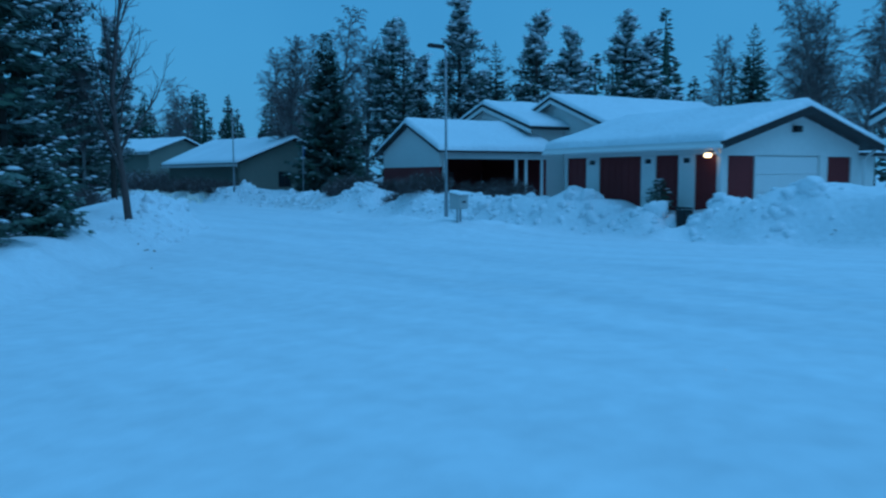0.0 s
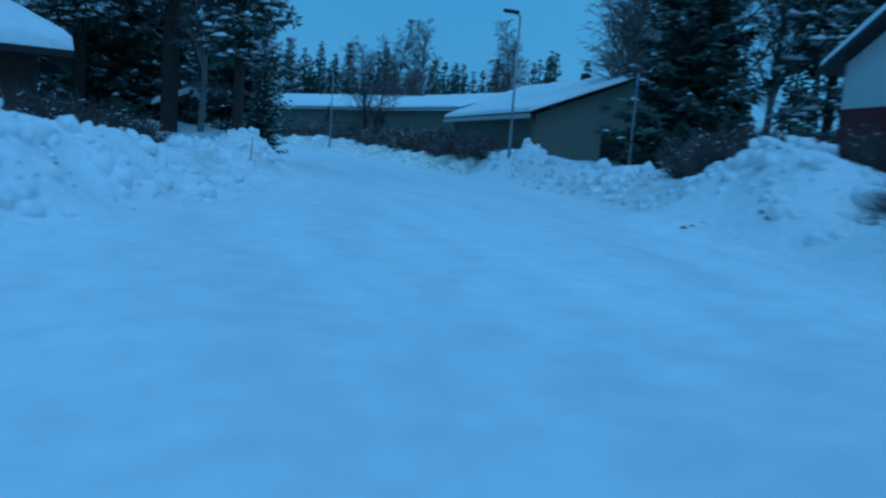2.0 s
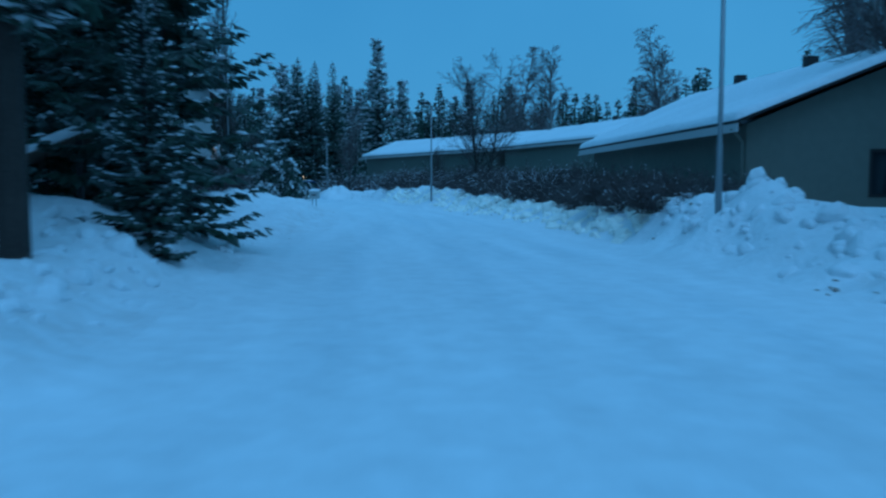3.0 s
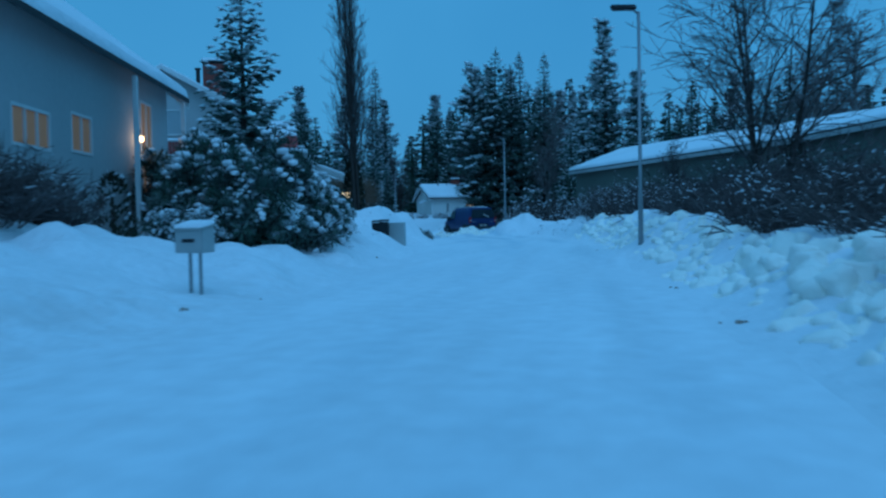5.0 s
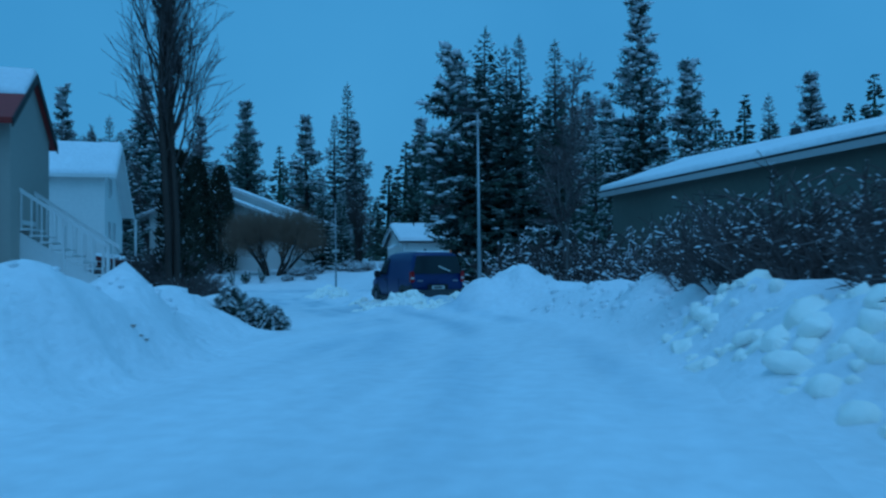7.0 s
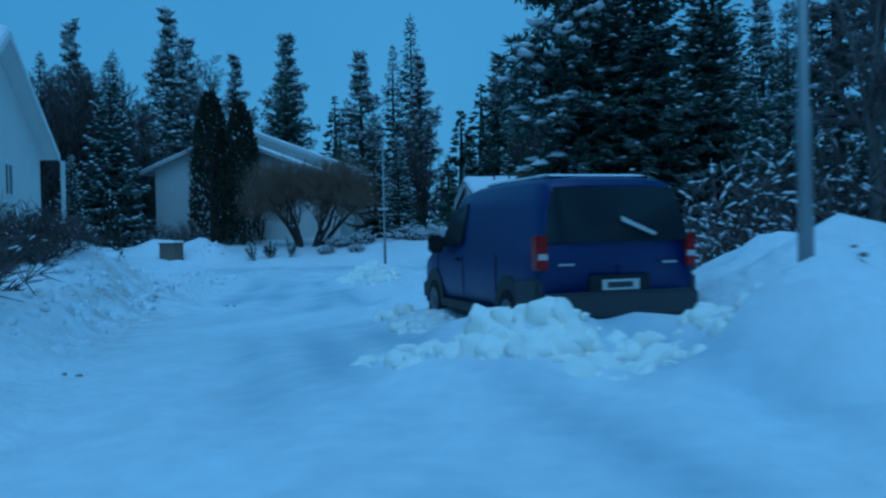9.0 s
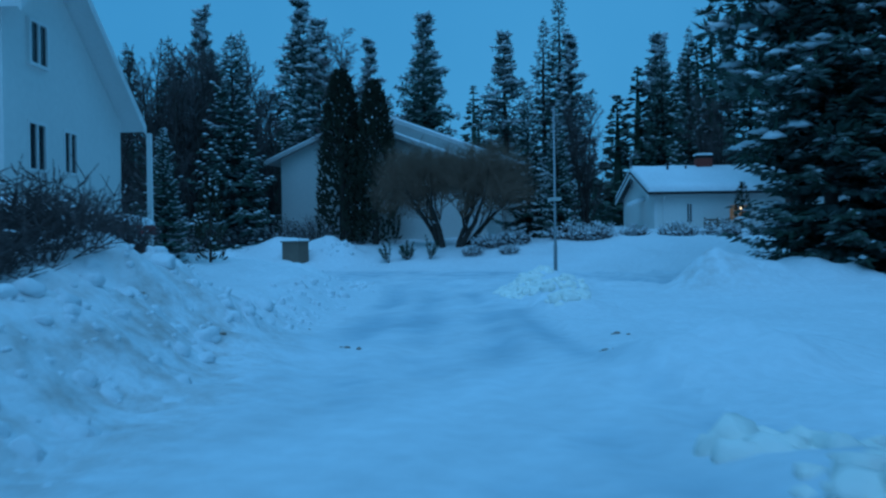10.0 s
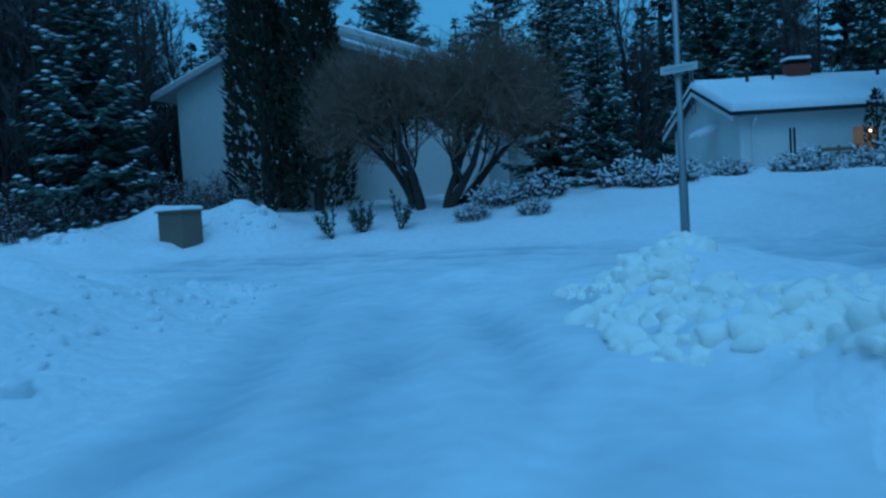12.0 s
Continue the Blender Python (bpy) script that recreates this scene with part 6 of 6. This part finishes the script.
def play_shelter():
    """Low lean-to of boards under snow between the trees."""
    t = thing("board_shelter", Matrix.Translation((-7.0, -0.6, 0.6)), "low grey board shelter under snow among the trees", "shelter")
    for i, (x, h) in enumerate(((-1.25, 1.0), (-0.2, 1.45), (0.35, 1.35), (1.35, 0.35))):
        part("post", Shape().box(x - 0.05, -0.4, -0.8, x + 0.05, -0.3, h), DARK, t)
        part("post", Shape().box(x - 0.05, 0.9, -0.8, x + 0.05, 1.0, h), DARK, t)
    for (x0, z0), (x1, z1), seed in (((-1.35, 1.0), (-0.1, 1.5), 61), ((0.02, 1.48), (1.5, 0.3), 62)):
        n = 5
        for k in range(n):
            y0 = -0.5 + k * 0.32
            s_ = Shape()
            s_.add([(x0, y0, z0), (x1, y0, z1), (x1, y0 + 0.3, z1), (x0, y0 + 0.3, z0), (x0, y0, z0 + 0.03), (x1, y0, z1 + 0.03), (x1, y0 + 0.3, z1 + 0.03), (x0, y0 + 0.3, z0 + 0.03)],
                   [(3, 2, 1, 0), (4, 5, 6, 7), (0, 1, 5, 4), (1, 2, 6, 5), (2, 3, 7, 6), (3, 0, 4, 7)])
            part("roof_board", s_, BOXWOOD, t)
        part("snow_cap", snow_sheet((x0, 1.1, z0 + 0.035), (x0, -0.5, z0 + 0.035), (x1, -0.5, z1 + 0.035), (x1, 1.1, z1 + 0.035), 0.2, seed, 10, 12, 0.15), SNOW, t, smooth=True)
    part("leaning_board", Shape().box(0.28, -0.62, -0.4, 0.4, -0.58, 1.2), PALE, t, "pale upright board")


play_shelter()

# meter cabinet with snow past the junction
x, y = -33.9, 95.9
z = 0.2
t = thing("meter_cabinet", Matrix.Translation((x, y, z)) @ Matrix.Rotation(radians(-8), 4, 'Z'), "weathered wooden cabinet with a snow lid", "cabinet")
for i in range(8):
    part("plank", Shape().box(-0.55 + i * 0.139, -0.4, -0.5, -0.55 + i * 0.139 + 0.133, -0.37, 1.0), BOXWOOD, t)
part("body", Shape().box(-0.55, -0.37, -0.5, 0.55, 0.4, 1.0), BOXWOOD, t)
part("roof", Shape().box(-0.62, -0.47, 1.0, 0.62, 0.46, 1.05), BOXWOOD, t)
part("snow_cap", snow_sheet((-0.6, -0.45, 1.055), (0.6, -0.45, 1.055), (0.6, 0.44, 1.055), (-0.6, 0.44, 1.055), 0.13, 6, 12, 8, 0.15), SNOW, t, smooth=True)
# small marker plates on stakes near the hedge
for x, y, zt in ((-37.6, 98.3, 2.1), (-42.0, 96.5, 1.6)):
    t = thing("marker_post", Matrix.Translation((x, y, gz(x, y) - 0.2)), "thin stake with a small white plate", "marker post", "marker posts")
    hh = zt - gz(x, y) + 0.2
    part("stake", Shape().tube([(0, 0, 0), (0, 0, hh)], [0.02, 0.02], 6), METAL, t)
    part("plate", Shape().box(-0.14, -0.04, hh - 0.22, 0.14, -0.022, hh), PLATE, t, bevel=0.005)
# bent garden lamp pole before the white house
x, y = -7.6, 21.9
t = thing("garden_pole", Matrix.Translation((x, y, gz(x, y) - 0.3)), "slim bent flag or lamp pole in the garden", "pole")
part("pole", Shape().tube([(0, 0, 0), (0, 0, 4.6), (-0.12, -0.1, 5.3), (-0.45, -0.35, 5.65), (-0.7, -0.5, 5.55)], [0.03, 0.026, 0.022, 0.02, 0.02], 8), METAL, t, smooth=True)


def light_string():
    t = thing("light_string", Matrix.Translation((-4.8, 31.5, 1.7)), "short string of small warm lights on the snowy bush", "string lights")
    g = random.Random(7)
    pts = [Vector((0.1 + 0.012 * i, 0.01 * i, 0.1 + 0.05 * math.sin(i * 1.7) - 0.006 * i)) for i in range(14)]
    part("cable", Shape().tube([tuple(p) for p in pts], [0.006] * 14, 4), BLACK, t)
    for p in pts[::2]:
        part("bulb", Shape().lump(p + Vector((0, 0, -0.012)), 0.011, 1.0), BULB, t)


light_string()


# ---- parked van ----
def van():
    t = thing("van", Matrix.Translation((-5.40, 63.05, -0.03)) @ Matrix.Rotation(radians(124.5), 4, 'Z') @ Matrix.Diagonal((0.93, 1, 1, 1)), "dark blue panel van parked in ploughed snow", "van")
    # stations from the rear: x, roof height, half width low, half width at the roof, rear lean
    st = [(0.00, 1.74, 0.90, 0.70), (0.10, 1.80, 0.93, 0.73), (0.45, 1.86, 0.94, 0.75), (1.4, 1.88, 0.94, 0.75), (2.5, 1.87, 0.94, 0.74), (3.0, 1.83, 0.94, 0.72), (3.35, 1.70, 0.94, 0.70),
          (3.95, 1.20, 0.93, 0.72), (4.35, 1.02, 0.90, 0.70), (4.60, 0.80, 0.82, 0.64)]
    s, n = Shape(), 0
    rings = []
    for x, zr, hw, hr in st:
        belt = min(1.05, zr - 0.12)
        half = [(0.60 * hw, 0.30), (hw * 0.97, 0.34), (hw, 0.62), (hw, belt * 0.92), (hw - 0.02, belt), (hw + (hr - hw) * 0.62, belt + (zr - belt) * 0.62), (hr + 0.02, zr - 0.10), (hr - 0.06, zr - 0.025), (hr * 0.45, zr)]
        lean = 0.0
        ring = []
        for y, z in half:
            xx = x + (0.10 * max(0, z - 1.0) / 0.8 if x < 0.05 else 0)
            ring.append((xx, y, z))
        ring = ring + [(p[0], -p[1], p[2]) for p in ring[::-1]]
        rings.append(ring)
    m = len(rings[0])
    v = [p for r in rings for p in r]
    f = [(i * m + k, (i + 1) * m + k, (i + 1) * m + (k + 1) % m, i * m + (k + 1) % m) for i in range(len(rings) - 1) for k in range(m)]
    f += [tuple(range(m)), tuple(range((len(rings) - 1) * m, len(rings) * m))[::-1]]
    s.add(v, f)
    body = part("body", s, BLUE, t, smooth=False)
    me = body.data
    bm = bmesh.new()
    bm.from_mesh(me)
    bmesh.ops.recalc_face_normals(bm, faces=bm.faces)
    bmesh.ops.bevel(bm, geom=[e for e in bm.edges if len(e.link_faces) == 2 and e.calc_face_angle(0) > 0.35], offset=0.03, segments=2, affect='EDGES', clamp_overlap=True)
    bm.to_mesh(me)
    bm.free()
    me.polygons.foreach_set("use_smooth", [True] * len(me.polygons))
    # rear door: window, lights, plate, bumper
    win = Shape().prism([(0.012, -0.86, 1.14), (0.012, 0.86, 1.14), (0.095, 0.72, 1.72), (0.095, -0.72, 1.72)], (-0.03, 0, 0.004))
    w = part("rear_window", win, GLASS, t, "large dark rear window")
    wip = part("wiper", Shape().prism([(-0.03, -0.42, 1.20), (-0.03, -0.02, 1.36), (-0.03, -0.02, 1.41), (-0.03, -0.44, 1.23)], (-0.02, 0, 0.0)), PLATE, w, "white slanted wiper")
    for sy in (-1, 1):
        l = part("tail_light", Shape().box(-0.02, sy * 0.915 - 0.09, 0.86, 0.16, sy * 0.915 + 0.045 * 0 + (0.035 if sy > 0 else 0.09), 1.22) if sy > 0 else Shape().box(-0.02, -0.95, 0.86, 0.16, -0.825, 1.22), TAIL, t, "red tail light", bevel=0.015)
        part("lens", Shape().box(-0.026, 0.835 if sy > 0 else -0.94, 0.97, -0.018, 0.94 if sy > 0 else -0.835, 1.03), CLEAR, l, "clear reversing lens")
    bump = Shape()
    bump.box(-0.10, -0.93, 0.34, 0.10, 0.93, 0.62).box(0.0, 0.86, 0.34, 0.62, 0.965, 0.78).box(0.0, -0.965, 0.34, 0.62, -0.86, 0.78)
    part("rear_bumper", bump, CARGREY, t, "dark grey plastic bumper", bevel=0.03)
    part("plate_recess", Shape().box(-0.025, -0.36, 0.60, 0.0, 0.36, 0.79), BLACK, t)
    p = part("number_plate", Shape().box(-0.045, -0.22, 0.635, -0.03, 0.22, 0.745), PLATE, t)
    part("plate_bar", Shape().box(-0.049, -0.14, 0.66, -0.046, 0.16, 0.72), CARGREY, p, "dark bar in place of characters")
    part("door_seam", Shape().box(-0.006, -0.004, 0.66, 0.01, 0.004, 0.9), BLACK, t)
    for sy in (-1, 1):
        part("badge_bar", Shape().box(-0.012, sy * 0.62 - 0.09, 0.90, 0.0, sy * 0.62 + 0.09, 0.925), TIN, t, "small pale badge bar")
    # side: door window, seams, mirrors, side strip
    for sy in (-1, 1):
        y0 = sy * 0.945
        q = [(2.55, sy * 0.925, 1.13), (3.45, sy * 0.925, 1.10), (3.18, sy * 0.79, 1.60), (2.6, sy * 0.775, 1.66)]
        part("door_window", Shape().prism(q if sy < 0 else q[::-1], (0, sy * 0.03, 0)), GLASS, t, "dark door window")
        for xx in (1.25, 2.48, 3.62):
            part("door_seam", Shape().box(xx, y0 - 0.004, 0.45, xx + 0.012, y0 + 0.004, 1.0), BLACK, t)
        part("sill", Shape().box(1.15, sy * 0.93 - 0.03, 0.28, 3.4, sy * 0.93 + 0.03, 0.40), BLACK, t, bevel=0.01)
        mir = part("mirror", Shape().box(3.2, sy * 1.07 - 0.1, 1.02, 3.34, sy * 1.07 + 0.1, 1.26), BLACK, t, "black door mirror", bevel=0.03)
        part("door_handle", Shape().box(2.62, y0 - 0.005, 0.92, 2.78, y0 + 0.03, 0.96), BLACK, t, bevel=0.008)
        for xx in (0.87, 3.78):
            arch = Shape()
            ring = [(xx + 0.43 * math.cos(a), sy * 0.952, 0.36 + 0.43 * math.sin(a)) for a in np.linspace(-0.15, math.pi + 0.15, 18)]
            arch.prism([tuple(map(float, p)) for p in ring], (0, -sy * 0.05, 0))
            part("wheel_arch", arch, BLACK, t, "dark wheel arch")
            wh = part("wheel", Shape().tube([(xx, sy * 0.72, 0.33), (xx, sy * 0.76, 0.33), (xx, sy * 0.93, 0.33), (xx, sy * 0.962, 0.33)], [0.29, 0.325, 0.325, 0.29], 28), RUBBER, t, "black tyre", smooth=False)
            part("rim", Shape().tube([(xx, sy * 0.93, 0.33), (xx, sy * 0.968, 0.33)], [0.2, 0.19], 24), RIM, wh, "grey steel rim")
            part("hub_cap", Shape().tube([(xx, sy * 0.965, 0.33), (xx, sy * 0.985, 0.33)], [0.08, 0.06], 16), RIM, wh)
    part("windscreen", Shape().prism([(3.36, -0.66, 1.68), (3.36, 0.66, 1.68), (3.93, 0.69, 1.22), (3.93, -0.69, 1.22)], (0.02, 0, 0.03)), GLASS, t)
    part("roof_snow", snow_sheet((0.42, -0.58, 1.862), (2.5, -0.58, 1.872), (2.5, 0.58, 1.872), (0.42, 0.58, 1.862), 0.035, 8, 24, 12, 0.3), SNOW, t, "thin snow on the roof", smooth=True)
    for sy in (-1, 1):
        part("headlight", Shape().box(4.46, sy * 0.66 - 0.14, 0.72, 4.62, sy * 0.66 + 0.14, 0.92), CLEAR, t, bevel=0.03)
    part("front_bumper", Shape().box(4.4, -0.86, 0.3, 4.72, 0.86, 0.6), CARGREY, t, bevel=0.04)


van()


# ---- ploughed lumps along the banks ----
def pile(name, spots, seed, label, material=HEADLIT_CHUNK):
    """Lumps of ploughed snow; spots: x, y, spread, count, largest radius."""
    g = random.Random(seed)
    s = Shape()
    for x, y, sp, n, rmax in spots:
        for _ in range(n):
            a, k = g.uniform(0, 6.283), math.sqrt(g.random())
            px_, py_ = x + math.cos(a) * sp * k, y + math.sin(a) * sp * k
            r = rmax * (0.2 + 0.8 * g.random() ** 2.0)
            c = (px_, py_, gz(px_, py_) + r * g.uniform(-0.7, 0.05) + 0.28 * sp * max(0.0, 1 - k) * (100 > n > 95 or n > 125))
            sd, fl = g.uniform(0, 50), g.uniform(0.55, 0.95)
            vs, fs = (ICO3_V, ICO3_F) if r > 0.2 else (ICO2_V, ICO2_F) if r > 0.07 else (ICO_V, ICO_F)
            turn = Euler((g.gauss(0, 0.5), g.gauss(0, 0.5), g.uniform(0, 6.283))).to_matrix()
            ax = Vector((g.uniform(0.8, 1.35), g.uniform(0.7, 1.15), fl))
            v = []
            for p in vs:
                q = Vector([math.copysign(abs(e) ** 0.62, e) for e in p])
                kk = 0.82 * (1 + 0.34 * noise.noise(q * 1.1 + Vector((sd, 0, 0))) + 0.16 * noise.noise(q * 2.9 + Vector((0, sd, 0))))
                q = turn @ Vector((q.x * ax.x, q.y * ax.y, q.z * ax.z)) * (r * kk)
                v.append((c[0] + q.x, c[1] + q.y, c[2] + q.z))
            s.add(v, fs)
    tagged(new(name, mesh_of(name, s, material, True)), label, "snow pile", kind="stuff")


def along(side, y0, y1, step, d, spread, n, r):
    out, y = [], y0
    X, Y = (LEFT_X, LEFT_Y) if side < 0 else (RIGHT_X, RIGHT_Y)
    while y < y1:
        out.append((float(np.interp(y, Y, X)) + side * d, y, spread, n, r))
        y += step
    return out


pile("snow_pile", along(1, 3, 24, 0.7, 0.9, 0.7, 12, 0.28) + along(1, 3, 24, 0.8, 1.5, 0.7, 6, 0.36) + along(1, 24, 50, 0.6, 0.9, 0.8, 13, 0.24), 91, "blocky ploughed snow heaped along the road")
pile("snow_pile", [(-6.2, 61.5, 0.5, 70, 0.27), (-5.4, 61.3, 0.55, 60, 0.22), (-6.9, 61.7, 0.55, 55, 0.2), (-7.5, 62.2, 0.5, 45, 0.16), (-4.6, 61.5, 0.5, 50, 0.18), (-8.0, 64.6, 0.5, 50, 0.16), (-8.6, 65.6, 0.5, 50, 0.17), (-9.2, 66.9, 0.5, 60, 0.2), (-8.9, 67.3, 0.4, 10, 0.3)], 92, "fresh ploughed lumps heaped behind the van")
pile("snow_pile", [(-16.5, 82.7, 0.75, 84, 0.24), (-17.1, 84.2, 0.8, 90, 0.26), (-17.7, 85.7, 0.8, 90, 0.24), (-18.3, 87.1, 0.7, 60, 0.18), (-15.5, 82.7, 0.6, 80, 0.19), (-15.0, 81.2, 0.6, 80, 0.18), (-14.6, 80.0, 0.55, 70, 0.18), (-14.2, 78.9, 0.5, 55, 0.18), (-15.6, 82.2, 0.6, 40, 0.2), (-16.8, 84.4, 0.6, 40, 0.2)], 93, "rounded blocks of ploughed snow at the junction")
pile("snow_pile", along(-1, 62, 74, 0.7, 1.2, 1.0, 20, 0.17) + along(-1, -32, 2, 0.6, 1.1, 0.9, 12, 0.2) + along(-1, -30, -8, 1.3, 1.6, 0.6, 4, 0.34) + along(1, -44, 2, 0.6, 1.2, 0.9, 12, 0.22) + along(1, -44, 2, 1.2, 1.7, 0.6, 4, 0.34) + along(-1, 74, 86, 0.7, 1.0, 0.9, 12, 0.15) + [(-25.5, 87.6, 1.2, 40, 0.2), (-27.5, 88.0, 1.2, 30, 0.18), (-31.9, 97.0, 0.9, 30, 0.22), (-33.6, 97.6, 1.0, 26, 0.2), (-37.8, 95.0, 1.4, 40, 0.24), (-39.6, 93.4, 1.2, 30, 0.22)] + along(-1, 28, 52, 0.8, 1.7, 0.8, 6, 0.12) + along(1, 50, 60, 0.7, 1.3, 0.9, 12, 0.18), 94, "crumbled ploughed snow along the verge", SNOW)


def crumbs():
    """Dark frozen clods and bits of bark lying on the snow."""
    g = random.Random(97)
    s = Shape()
    for _ in range(80):
        y = g.uniform(-48, 86)
        side = g.choice((-1, 1))
        edge = float(np.interp(y, LEFT_Y, LEFT_X)) if side < 0 else float(np.interp(y, RIGHT_Y, RIGHT_X))
        x = edge + side * g.gauss(0.5, 0.5)
        for _ in range(g.choice((1, 1, 2, 4))):
            px_, py_ = x + g.gauss(0, 0.12), y + g.gauss(0, 0.12)
            s.lump((px_, py_, gz(px_, py_) + 0.005), g.uniform(0.015, 0.055), 0.5, g.uniform(0, 40), 0.6)
    tagged(new("debris", mesh_of("debris", s, CLOD)), "dark frozen clods scattered on the snow", "debris", kind="stuff")


crumbs()
